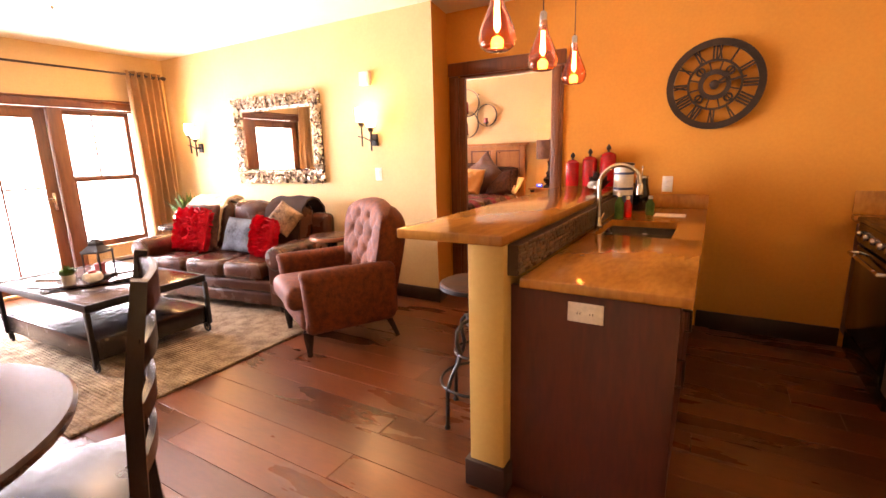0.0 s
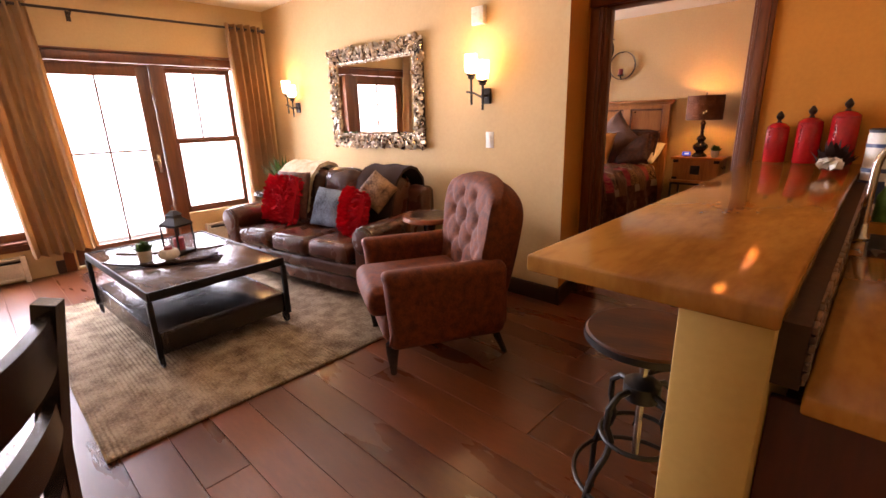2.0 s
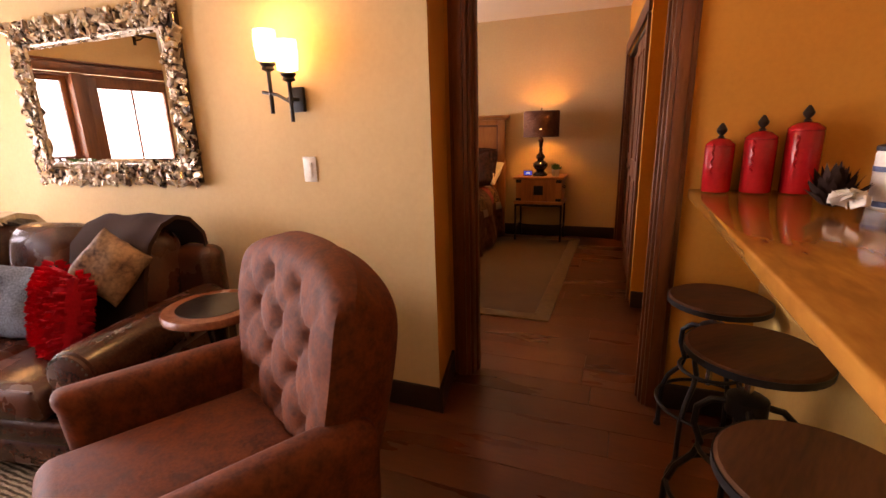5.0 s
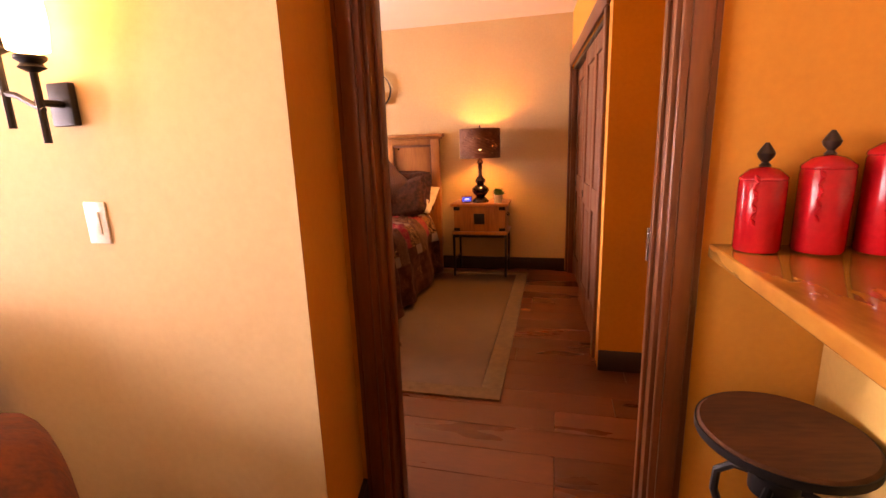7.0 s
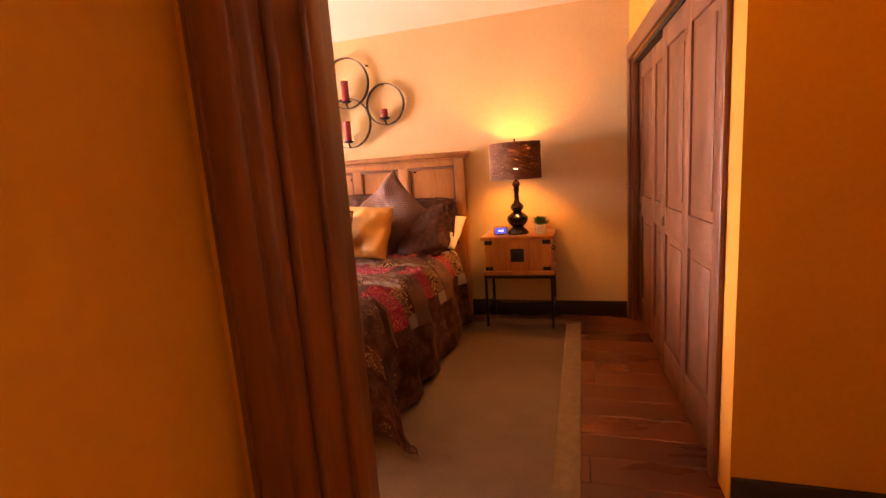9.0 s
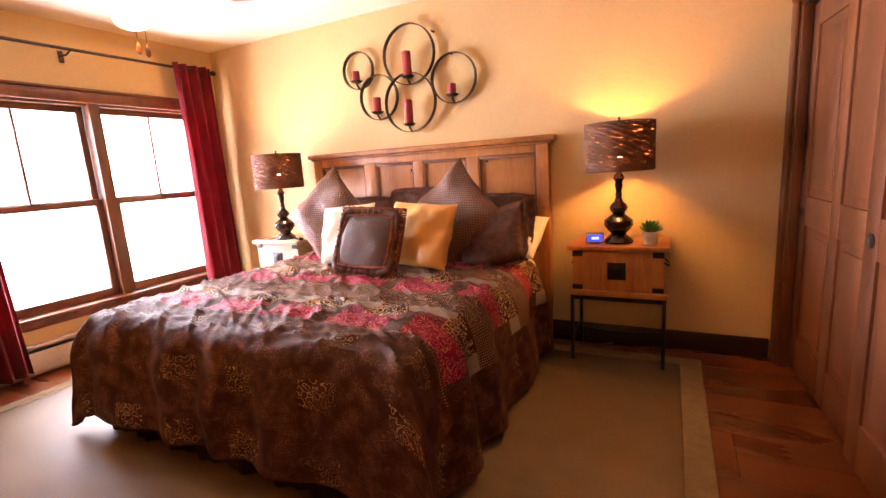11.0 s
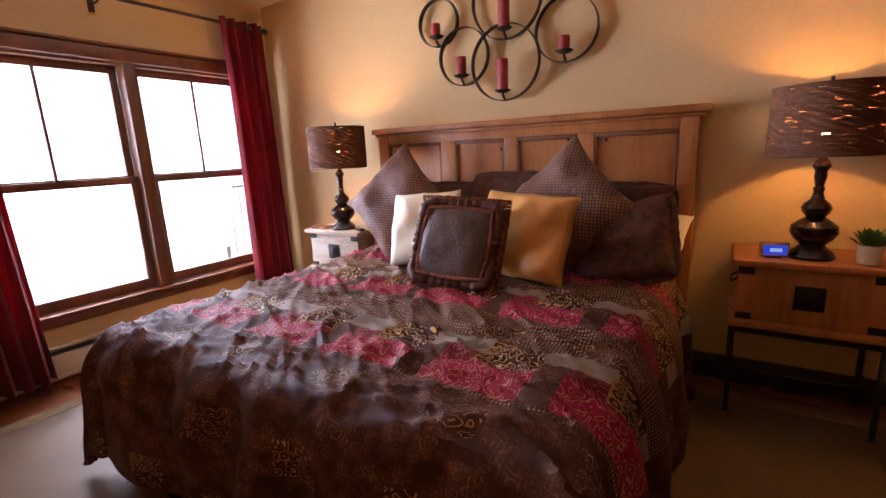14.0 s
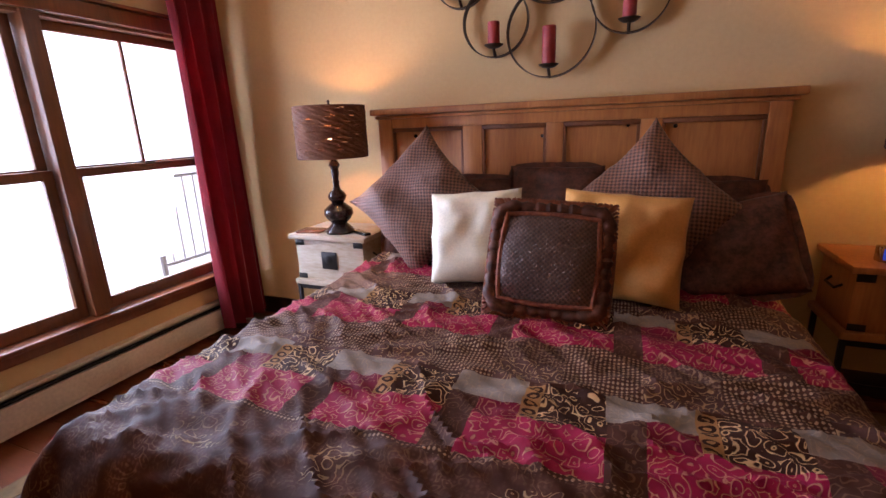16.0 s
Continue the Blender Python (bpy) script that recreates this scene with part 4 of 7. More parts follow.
jar = thing("paper_tub", "white tub with navy bands standing behind the bar", "tub", pose(-0.175, 3.95, 0.912) @ Matrix.Diagonal((0.86, 0.86, 0.9, 1)))
part("body", lathe(bmesh.new(), [(0.07, 0), (0.075, 0.005), (0.078, 0.36), (0.074, 0.37)], 28), WHITEPAINT, jar)
for z0, z1 in ((0.03, 0.14), (0.30, 0.318), (0.18, 0.2)):
    part("band", lathe(bmesh.new(), [(0.0795, z0), (0.0798, z1)], 28), NAVY, jar, "printed navy band")
part("lid", lathe(bmesh.new(), [(0.079, 0.37), (0.08, 0.385), (0.07, 0.39)], 28), IRON, jar)
cm = thing("coffee_pot", "black coffee pot with a glass body on the counter", "coffee pot", pose(-0.075, 4.12, 0.912, 0, 0, 150) @ Matrix.Diagonal((0.9, 0.9, 0.78, 1)))
part("body", lathe(bmesh.new(), [(0.06, 0), (0.066, 0.01), (0.066, 0.16), (0.05, 0.24), (0.046, 0.30)], 24), BLACKGLOSS, cm)
part("handle", tube(bmesh.new(), [(0.06, 0, 0.06), (0.12, 0, 0.08), (0.13, 0, 0.2), (0.05, 0, 0.25)], 0.009), BLACKGLOSS, cm)
part("plunger", lathe(bmesh.new(), [(0.05, 0.30), (0.05, 0.32), (0.004, 0.33), (0.004, 0.39), (0.014, 0.40), (0.004, 0.415)], 16), STEEL, cm)
for x, y, h, mt, lb in ((-0.14, 3.62, 0.17, GREEN, "green dish soap bottle by the sink"), (-0.10, 3.70, 0.14, REDGLAZE, "red bottle by the sink"), (0.02, 3.86, 0.13, GREEN, "small green bottle by the tub")):
    bt = thing("soap_bottle", lb, "bottle", pose(x, y, 0.912))
    part("body", lathe(bmesh.new(), [(0.026, 0), (0.028, 0.006), (0.028, h * 0.6), (0.012, h * 0.78), (0.012, h * 0.84)], 18), mt, bt)
    part("cap", lathe(bmesh.new(), [(0.014, h * 0.84), (0.014, h * 0.97), (0.01, h)], 14), WHITEPAINT, bt)
ob = part("paper_note", box(bmesh.new(), 0.05, 0.24, 3.80, 3.95, 0.9115, 0.914, 0.0005), PAPER)
tagged(ob, "folded white paper lying on the granite counter", "paper")
fl = thing("dried_flower", "dark dried flower bunch with a pale bloom on the bar", "flowers", pose(-0.345, 3.93, 1.071))
part("foliage", leaf_tuft(bmesh.new(), 70, 0.10, 0.16, 0.02, 5), BLANKET, fl, smooth=False)
bm = bmesh.new()
rnd = random.Random(8)
for k in range(34):
    a, t = rnd.uniform(0, 6.28), rnd.uniform(0.2, 1.3)
    pad(bm, 0.05, 0.035, 0.01, 4, seed=k, rough=0.003, m=pose(0.0 + 0.03 * math.cos(a) * math.sin(t), -0.12 + 0.03 * math.sin(a) * math.sin(t), 0.012 + 0.035 * math.cos(t) + 0.01, 60 * t, rnd.uniform(-40, 40), math.degrees(a)))
part("bloom", bm, CREAMPAINT, fl, "pale cream rose bloom")

# ---- range side of the kitchen ----
rg = thing("kitchen_range", "black enamel cooking range with a glass oven door", "range")
part("body", box(bmesh.new(), 1.22, EX - 0.12, 3.42, 4.18, 0.0, 0.885, 0.006), BLACKGLOSS, rg)
part("cooktop", box(bmesh.new(), 1.17, EX - 0.10, 3.42, 4.18, 0.888, 0.915, 0.008), BLACKGLOSS, rg)
d = part("oven_door", box(bmesh.new(), 1.185, 1.219, 3.44, 4.16, 0.20, 0.74, 0.008), BLACKGLOSS, rg)
part("handle", tube(bmesh.new(), [(1.185, 3.5, 0.70), (1.14, 3.5, 0.70), (1.14, 4.1, 0.70), (1.185, 4.1, 0.70)], 0.011, 10), STEEL, d)
part("drawer", box(bmesh.new(), 1.19, 1.219, 3.44, 4.16, 0.05, 0.185, 0.006), BLACKGLOSS, rg)
panel = part("control_panel", box(bmesh.new(), 1.18, 1.219, 3.43, 4.17, 0.76, 0.883, 0.006), BLACKGLOSS, rg)
for k in range(5):
    part("knob", lathe(bmesh.new(), [(0.02, 0), (0.021, 0.012), (0.015, 0.026), (0.004, 0.028)], 16, pose(1.18, 3.52 + k * 0.14, 0.82, 0, -90, 0)), STEEL, panel)
for x, y in ((1.36, 3.62), (1.36, 3.98), (1.66, 3.62), (1.66, 3.98)):
    part("burner_grate", tube(bmesh.new(), [(x + 0.09 * math.cos(a), y + 0.09 * math.sin(a), 0.924) for a in [2 * math.pi * k / 16 for k in range(16)]], 0.008, 6, closed=True), IRON, rg)
for name, y0, y1 in (("base_cabinet", 4.185, DY - 0.001), ("base_cabinet", 2.2, 3.415)):
    c2 = thing(name, "dark cherry wood base cabinet beside the range", "cabinet")
    part("body", box(bmesh.new(), 1.22, EX, y0, y1, 0.1, 0.868, 0.003), CHERRY, c2)
    part("toe_kick", box(bmesh.new(), 1.28, EX, y0, y1, 0.0, 0.099), BLACKWOOD, c2)
    d = part("door", box(bmesh.new(), 1.20, 1.2195, y0 + 0.01, y1 - 0.01, 0.12, 0.85, 0.004), CHERRY, c2)
    ob = part("countertop", box(bmesh.new(), 1.17, EX, y0, y1, 0.872, 0.91, 0.006), GRANITE)
    tagged(ob, "polished golden granite worktop beside the range", "countertop")
ob = part("backsplash", box(bmesh.new(), 1.17, EX, DY - 0.024, DY - 0.001, 0.912, 1.06, 0.004), GRANITE)
tagged(ob, "low golden granite upstand on the kitchen wall", "backsplash", kind="structure")

# ---- clock ----
ck = thing("wall_clock", "large dark openwork iron wall clock with numeral bars", "clock", pose(0.33, DY - 0.02, 1.78, 90, 0, 0))
def hoop(r0, r1, z0, z1, seg=64):
    bm = bmesh.new()
    rings = [[bm.verts.new((r * math.cos(2 * math.pi * k / seg), r * math.sin(2 * math.pi * k / seg), z)) for k in range(seg)] for r, z in ((r0, z0), (r1, z0), (r1, z1), (r0, z1))]
    for a, b in zip(rings, rings[1:] + rings[:1]):
        for k in range(seg):
            bm.faces.new((a[k], a[(k + 1) % seg], b[(k + 1) % seg], b[k]))
    return bm
part("outer_ring", hoop(0.255, 0.30, 0.0, 0.022), BRONZE, ck)
part("middle_ring", hoop(0.155, 0.17, 0.0, 0.018), BRONZE, ck)
part("inner_ring", hoop(0.07, 0.10, 0.0, 0.02, 40), BRONZE, ck)
NUM = ("XII", "I", "II", "III", "IIII", "V", "VI", "VII", "VIII", "IX", "X", "XI")
for k, txt in enumerate(NUM):
    a = math.radians(90 - 30 * k)
    bm = bmesh.new()
    n = len(txt)
    for i, ch in enumerate(txt):
        off = (i - (n - 1) / 2) * 0.02
        m = pose(0, 0, 0, 0, 0, math.degrees(a)) @ pose(0.213, 0, 0.008)
        if ch == "I":
            box(bm, -0.043, 0.043, off - 0.006, off + 0.006, -0.006, 0.006, m=m)
        else:
            for s in ((1, -1) if ch == "X" else (0.5, -0.5)):
                sh = 0 if ch == "X" else (0.006 if s > 0 else -0.006)
                box(bm, -0.045, 0.045, -0.005, 0.005, -0.006, 0.006, m=m @ pose(0, off + sh, 0, 0, 0, 13 * s))
    part("numeral", bm, BRONZE, ck)
    part("spoke", box(bmesh.new(), 0.098, 0.157, -0.005, 0.005, 0.0, 0.012, m=pose(0, 0, 0, 0, 0, 30 * k + 15)), BRONZE, ck)
for ang in (45, 135, 225, 315):
    c, s = 0.125 * math.cos(math.radians(ang)), 0.125 * math.sin(math.radians(ang))
    part("scroll", tube(bmesh.new(), [(c + 0.024 * math.cos(t), s + 0.024 * math.sin(t), 0.01) for t in [2 * math.pi * k / 14 for k in range(14)]], 0.007, 6, closed=True), BRONZE, ck)
part("hour_hand", box(bmesh.new(), -0.02, 0.13, -0.008, 0.008, 0.026, 0.03, m=pose(0, 0, 0, 0, 0, 35)), BRONZE, ck)
part("minute_hand", box(bmesh.new(), -0.03, 0.19, -0.006, 0.006, 0.031, 0.034, m=pose(0, 0, 0, 0, 0, 12)), BRONZE, ck)
part("hub", lathe(bmesh.new(), [(0.03, 0), (0.03, 0.03), (0.014, 0.04)], 20), BRONZE, ck)


# ---- pendants ----
def pendant(m):
    p = thing("pendant_light", "blown amber-red glass pendant light, lit, over the bar", "pendant light", m, "pendants over the bar")
    prof = [(0.020, 0.255), (0.024, 0.215), (0.034, 0.18), (0.055, 0.135), (0.075, 0.085), (0.082, 0.05), (0.072, 0.015), (0.05, 0.0)]
    inner = [(max(r - 0.004, 0.01), z) for r, z in reversed(prof)]
    g = part("glass_shade", lathe(bmesh.new(), prof + inner, 32, cap=False), AMBERGLASS, p)
    g.visible_shadow = False
    part("socket", lathe(bmesh.new(), [(0.012, 0.30), (0.019, 0.29), (0.021, 0.235), (0.014, 0.20)][::-1], 18), STEEL, p)
    part("bulb", lathe(bmesh.new(), [(0.005, 0.075), (0.014, 0.09), (0.016, 0.11), (0.013, 0.15), (0.011, 0.20)], 16), BULB, p)
    part("cord", tube(bmesh.new(), [(0, 0, 0.295), (0, 0, CZ - 1.793 - 0.02)], 0.0035, 6), IRON, p)
    part("canopy", lathe(bmesh.new(), [(0.06, CZ - 1.793), (0.058, CZ - 1.793 - 0.02), (0.01, CZ - 1.793 - 0.03)][::-1], 20), STEEL, p)
    return p


first = pendant(pose(-0.48, 2.417, 1.793))
for y in (3.03, 3.67):
    copy_thing(first, pose(-0.48, y, 1.793))
for y in (2.417, 3.03, 3.67):
    lamp("pendant_bulb", "POINT", (-0.48, y, 1.825), 1.7, (1.0, 0.33, 0.05), 0.03)


# ---- stools ----
def stool(m, h):
    s = thing("bar_stool", "round wooden seat screw stool on a bent dark iron frame", "stool", m, "stools along the bar")
    part("seat", lathe(bmesh.new(), [(0.16, h - 0.032), (0.178, h - 0.028), (0.18, h - 0.008), (0.172, h)], 40), SEATWOOD, s)
    part("seat_band", hoop(0.1795, 0.1825, h - 0.026, h - 0.006, 40), IRON, s)
    part("screw", tube(bmesh.new(), [(0, 0, 0.30), (0, 0, h - 0.03)], 0.012, 12), STEEL, s)
    part("hub", lathe(bmesh.new(), [(0.03, 0.50), (0.055, 0.51), (0.055, 0.56), (0.03, 0.575)], 20), IRON, s)
    part("seat_plate", lathe(bmesh.new(), [(0.03, h - 0.06), (0.08, h - 0.034)], 20), IRON, s)
    for k in range(4):
        a = math.radians(45 + 90 * k)
        c, n = math.cos(a), math.sin(a)
        pts = [(0.05, 0.54), (0.09, 0.535), (0.125, 0.50), (0.128, 0.44), (0.105, 0.38), (0.12, 0.33), (0.165, 0.27), (0.19, 0.20), (0.195, 0.0)]
        part("leg", tube(bmesh.new(), [(r * c, r * n, z) for r, z in pts], 0.0105, 8), IRON, s)
        part("foot", lathe(bmesh.new(), [(0.014, 0), (0.017, 0.004), (0.012, 0.018)], 10, pose(0.195 * c, 0.195 * n, 0)), IRON, s)
    for r, z in ((0.188, 0.21), (0.112, 0.37)):
        part("ring", tube(bmesh.new(), [(r * math.cos(t), r * math.sin(t), z) for t in [2 * math.pi * k / 28 for k in range(28)]], 0.008, 8, closed=True), IRON, s)
    return s


for y, h, a in ((4.06, 0.68, 10), (3.53, 0.72, 40), (3.03, 0.70, 65), (2.42, 0.735, 20)):
    stool(pose(-0.595, y, 0, 0, 0, a), h)

# ---- living room ----
ob = part("jute_rug", box(bmesh.new(), -4.60, -2.32, 1.27, 3.25, 0.0, 0.014, 0.005), JUTE)
tagged(ob, "chunky woven tan jute rug on the plank floor", "rug")
rope = thing("rug_border", "braided edge of the jute rug", "rug edge")
part("cord", tube(bmesh.new(), [(-4.60, 1.27, 0.009), (-2.32, 1.27, 0.009), (-2.32, 3.25, 0.009), (-4.60, 3.25, 0.009)], 0.009, 6, closed=True), JUTE, rope)


def sofa(m):
    """A three-seat sofa with rolled arms, its front towards -y, its middle at the origin."""
    s = thing("sofa", "dark brown leather three-seat sofa with rolled arms and nailheads", "sofa", m)
    w, d = 0.93, 0.46
    part("base", soft_box(bmesh.new(), -w + 0.06, w - 0.06, -d + 0.02, d - 0.03, 0.07, 0.20, 0.03), LEATHER, s)
    part("front_rail", soft_box(bmesh.new(), -w + 0.13, w - 0.13, -d, -d + 0.10, 0.195, 0.31, 0.035), LEATHER, s)
    part("deck", soft_box(bmesh.new(), -w + 0.12, w - 0.12, -d + 0.05, d - 0.1, 0.18, 0.31, 0.03), LEATHER, s)
    for k in range(3):
        x = (k - 1) * 0.447
        bm = soft_box(bmesh.new(), x - 0.22, x + 0.22, -d - 0.03, 0.22, 0.305, 0.455, 0.055, seg=5)
        for v in bm.verts:
            if v.co.z > 0.4:
                v.co.z += 0.025 * max(0, 1 - ((v.co.x - x) / 0.22) ** 2)
        c = part("seat_cushion", bm, LEATHER, s)
        pts = [(x - 0.19, -d - 0.012, 0.447), (x + 0.19, -d - 0.012, 0.447)]
        part("piping", tube(bmesh.new(), pts, 0.006, 6), LEATHER, c)
        bm = soft_box(bmesh.new(), x - 0.225, x + 0.225, -0.135, 0.135, -0.26, 0.27, 0.11, seg=6)
        for v in bm.verts:
            v.co.y -= 0.05 * max(0, 1 - ((v.co.x - x) / 0.22) ** 2) * (0.5 + v.co.z)
            v.co.z += 0.035 * max(0, 1 - ((v.co.x - x) / 0.22) ** 2) if v.co.z > 0.1 else 0
        part("back_cushion", bm, LEATHER, s, m=pose(0, 0.24, 0.64, -12, 0, 0))
    part("back", soft_box(bmesh.new(), -w + 0.08, w - 0.08, 0.30, d, 0.1, 0.80, 0.06), LEATHER, s)
    for sg in (-1, 1):
        x = sg * (w - 0.13)
        arm = part("arm", soft_box(bmesh.new(), x - 0.085, x + 0.085, -d + 0.01, d - 0.06, 0.08, 0.50, 0.03), LEATHER, s)
        roll = bmesh.new()
        lathe(roll, [(0.085, -0.43), (0.108, -0.42), (0.115, -0.36), (0.118, 0.0), (0.112, 0.33), (0.08, 0.38)], 28, pose(x + sg * 0.012, -0.02, 0.505, -90, 0, 0))
        part("roll", roll, LEATHER, arm)
        face = part("arm_front", lathe(bmesh.new(), [(0.10, 0), (0.098, 0.012), (0.088, 0.016)], 26, pose(x + sg * 0.012, -d + 0.012, 0.505, 90, 0, 0)), LEATHER, arm)
        post = soft_box(bmesh.new(), x - 0.07, x + 0.07, -d - 0.004, -d + 0.02, 0.08, 0.46, 0.012)
        part("arm_panel", post, LEATHER, arm)
        nails = bmesh.new()
        for k in range(22):
            a = math.radians(-60 + k * 300 / 21)
            lathe(nails, [(0.006, 0), (0.004, 0.004)], 6, pose(x + sg * 0.012 + 0.093 * math.sin(a), -d - 0.004, 0.505 + 0.093 * math.cos(a), 90, 0, 0))
        part("nailheads", nails, BRONZE, arm, "row of bronze nailheads")
        part("foot", lathe(bmesh.new(), [(0.025, 0), (0.035, 0.02), (0.04, 0.08)], 14, pose(x, -d + 0.08, 0)), BLACKWOOD, s)
        part("foot", lathe(bmesh.new(), [(0.025, 0), (0.035, 0.02), (0.04, 0.08)], 14, pose(x, d - 0.1, 0)), BLACKWOOD, s)
    return s


SOFA = pose(-3.684, 3.30, 0, 0, 0, 10.5)
sofa(SOFA)


def ruffled(label, m, w):
    p = thing("throw_pillow", label, "pillow", m)
    part("cushion", pad(bmesh.new(), w, w, 0.15, 12, seed=2), REDCLOTH, p)
    rnd = random.Random(int(w * 100))
    bm = bmesh.new()
    n = 17
    for sg in (1, -1):
        for j in range(n):
            for i in range(n):
                u, v = (i + rnd.uniform(0.1, 0.9)) / n * 2 - 1, (j + rnd.uniform(0.1, 0.9)) / n * 2 - 1
                z = sg * 0.075 * max(0, (1 - u ** 4) * (1 - v ** 4)) ** 0.5
                a, L = rnd.uniform(0, 6.28), rnd.uniform(0.017, 0.03)
                base = Vector((u * w / 2 * 0.98, v * w / 2 * 0.98, z))
                pts = []
                for k in range(5):
                    t = (k / 4 - 0.5) * 2.2
                    out = Vector((u * 0.25, v * 0.25, sg * 1.0)).normalized()
                    pts.append((base + Vector((math.cos(a + t) * L * 0.7 * k / 4, math.sin(a + t) * L * 0.7, 0)), out * L * (0.8 + 0.3 * (k % 2))))
                vs = [(bm.verts.new(q - o * 0.3), bm.verts.new(q + o)) for q, o in pts]
                for (p0, p1), (q0, q1) in zip(vs, vs[1:]):
                    bm.faces.new((p0, q0, q1, p1))
    part("ruffle", bm, REDCLOTH, p, "rows of red cloth ruffles", smooth=False)
    return p


def pillow(label, m, w, h, t, mat, seed, category="pillow", rough=0.012):
    p = part("throw_pillow", pad(bmesh.new(), w, h, t, 18, seed=seed, rough=rough), mat, m=m)
    return tagged(p, label, category)


ruffled("red ruffled square pillow leaning at the sofa arm", SOFA @ pose(-0.45, -0.14, 0.675, 72, 0, -4), 0.43)
ruffled("red ruffled square pillow leaning on the slate pillow", SOFA @ pose(0.43, -0.14, 0.63, 76, 0, -28), 0.37)
pillow("taupe pillow standing behind the red ruffled pillow", SOFA @ pose(-0.44, -0.03, 0.70, 74, 0, 4), 0.44, 0.46, 0.12, PATTERNED, 3)
pillow("slate blue pillow with dark print leaning on the sofa back", SOFA @ pose(0.10, -0.06, 0.625, 66, 6, 10), 0.38, 0.36, 0.13, DENIM, 4)
pillow("pale and brown hide pillow leaning on the sofa back", SOFA @ pose(0.58, 0.0, 0.79, 62, 32, 2), 0.28, 0.28, 0.13, PATCHHIDE, 6)


def draped(name, label, x0, x1, mat, m, thick=0.02, front=0.30, back=0.25, seed=1, tassels=False):
    """A throw laid over the sofa's back."""
    t = thing(name, label, "throw blanket", m)
    bm = bmesh.new()
    prof = [(-0.16 - 0.10, 0.90 - front), (-0.205, 0.72), (-0.15, 0.86), (-0.06, 0.935), (0.04, 0.955), (0.12, 0.93), (0.19, 0.85), (0.20, 0.90 - back)]
    nu = 14
    rows = []
    for off in (0.0, thick):
        grid = []
        for i in range(nu + 1):
            u = i / nu
            col = []
            for k, (y, z) in enumerate(prof):
                a = prof[max(k - 1, 0)]
                b = prof[min(k + 1, len(prof) - 1)]
                nv = Vector((-(b[1] - a[1]), b[0] - a[0])).normalized()
                wv = 0.016 * noise.noise(Vector((u * 4 + seed, k * 0.8, seed)))
                hem = 0.04 * noise.noise(Vector((u * 3, seed, 5))) if k in (0, len(prof) - 1) else 0
                col.append(bm.verts.new((x0 + (x1 - x0) * u + 0.02 * noise.noise(Vector((k * 0.7, seed, u))), y + nv.x * (off + wv), z + nv.y * (off + wv) + hem)))
            grid.append(col)
        rows.append(grid)
    K = len(prof)
    for g in rows:
        for i in range(nu):
            for k in range(K - 1):
                bm.faces.new((g[i][k], g[i + 1][k], g[i + 1][k + 1], g[i][k + 1]))
    a, b = rows
    for i in range(nu):
        for k in (0, K - 1):
            bm.faces.new((a[i][k], a[i + 1][k], b[i + 1][k], b[i][k]))
    for k in range(K - 1):
        for i in (0, nu):
            bm.faces.new((a[i][k], a[i][k + 1], b[i][k + 1], b[i][k]))
    part("cloth", bm, mat, t)
    if tassels:
        f = bmesh.new()
        rnd = random.Random(seed)
        for i in range(160):
            k = rnd.randrange(0, 4)
            u = rnd.choice((x0, x1))
            y, z = prof[k]
            y2, z2 = prof[k + 1]
            s = rnd.random()
            p = Vector((u, y + (y2 - y) * s - 0.015, z + (z2 - z) * s + 0.01))
            q = p + Vector((rnd.uniform(0.0, 0.035) * (1 if u == x1 else -1), rnd.uniform(-0.012, 0.006), rnd.uniform(-0.02, 0.006)))
            tube(f, [p, q], 0.003, 4)
        tagged(part("fringe", f, mat, t), kind="stuff")
    return t


draped("fur_throw", "cream fur throw draped over the sofa back", -0.74, -0.26, FUR, SOFA @ pose(0, 0.25, 0), 0.03, 0.36, 0.12, 2, True)
draped("dark_throw", "dark brown knitted throw draped over the sofa back", 0.30, 0.72, BLANKET, SOFA @ pose(0, 0.25, 0), 0.022, 0.42, 0.12, 5)


def side_table(label, m, r, h, mat, inlay):
    t = thing("side_table", label, "side table", m)
    part("top", lathe(bmesh.new(), [(r * 0.96, h - 0.035), (r, h - 0.028), (r, h - 0.008), (r * 0.97, h)], 40), mat, t)
    part("inlay", lathe(bmesh.new(), [(r * 0.72, h), (r * 0.72, h + 0.0025)], 40), inlay, t, "dark round inlay")
    part("stem", lathe(bmesh.new(), [(0.05, 0.08), (0.03, 0.16), (0.045, 0.28), (0.028, 0.42), (0.05, h - 0.036)], 18), BLACKWOOD, t)
    for k in range(3):
        a = math.radians(120 * k + 20)
        part("leg", tube(bmesh.new(), [(0.03 * math.cos(a), 0.03 * math.sin(a), 0.13), (0.14 * math.cos(a), 0.14 * math.sin(a), 0.07), (0.2 * math.cos(a), 0.2 * math.sin(a), 0.012)], 0.014, 8), BLACKWOOD, t)
    return t


TABLERED = material("mahogany", (0.24, 0.085, 0.04), 0.25, dark=(0.13, 0.04, 0.02), scale=6, bump=0.05)
side_table("round mahogany side table with a dark inlaid top", pose(-2.53, 3.42, 0), 0.20, 0.67, TABLERED, BLACKWOOD)
side_table("small round dark side table in the corner", pose(-4.98, 3.48, 0), 0.24, 0.62, BLACKWOOD, TABLETOP)
potted_plant("leafy green plant in a white pot on the corner table", pose(-4.93, 3.56, 0.623), 0.065, 0.12, 80, 0.25, 0.34, 0.018, CREAMPAINT, 3)
orb = thing("white_orb", "round white ceramic ornament on the corner table", "ornament", pose(-4.86, 3.40, 0.623))
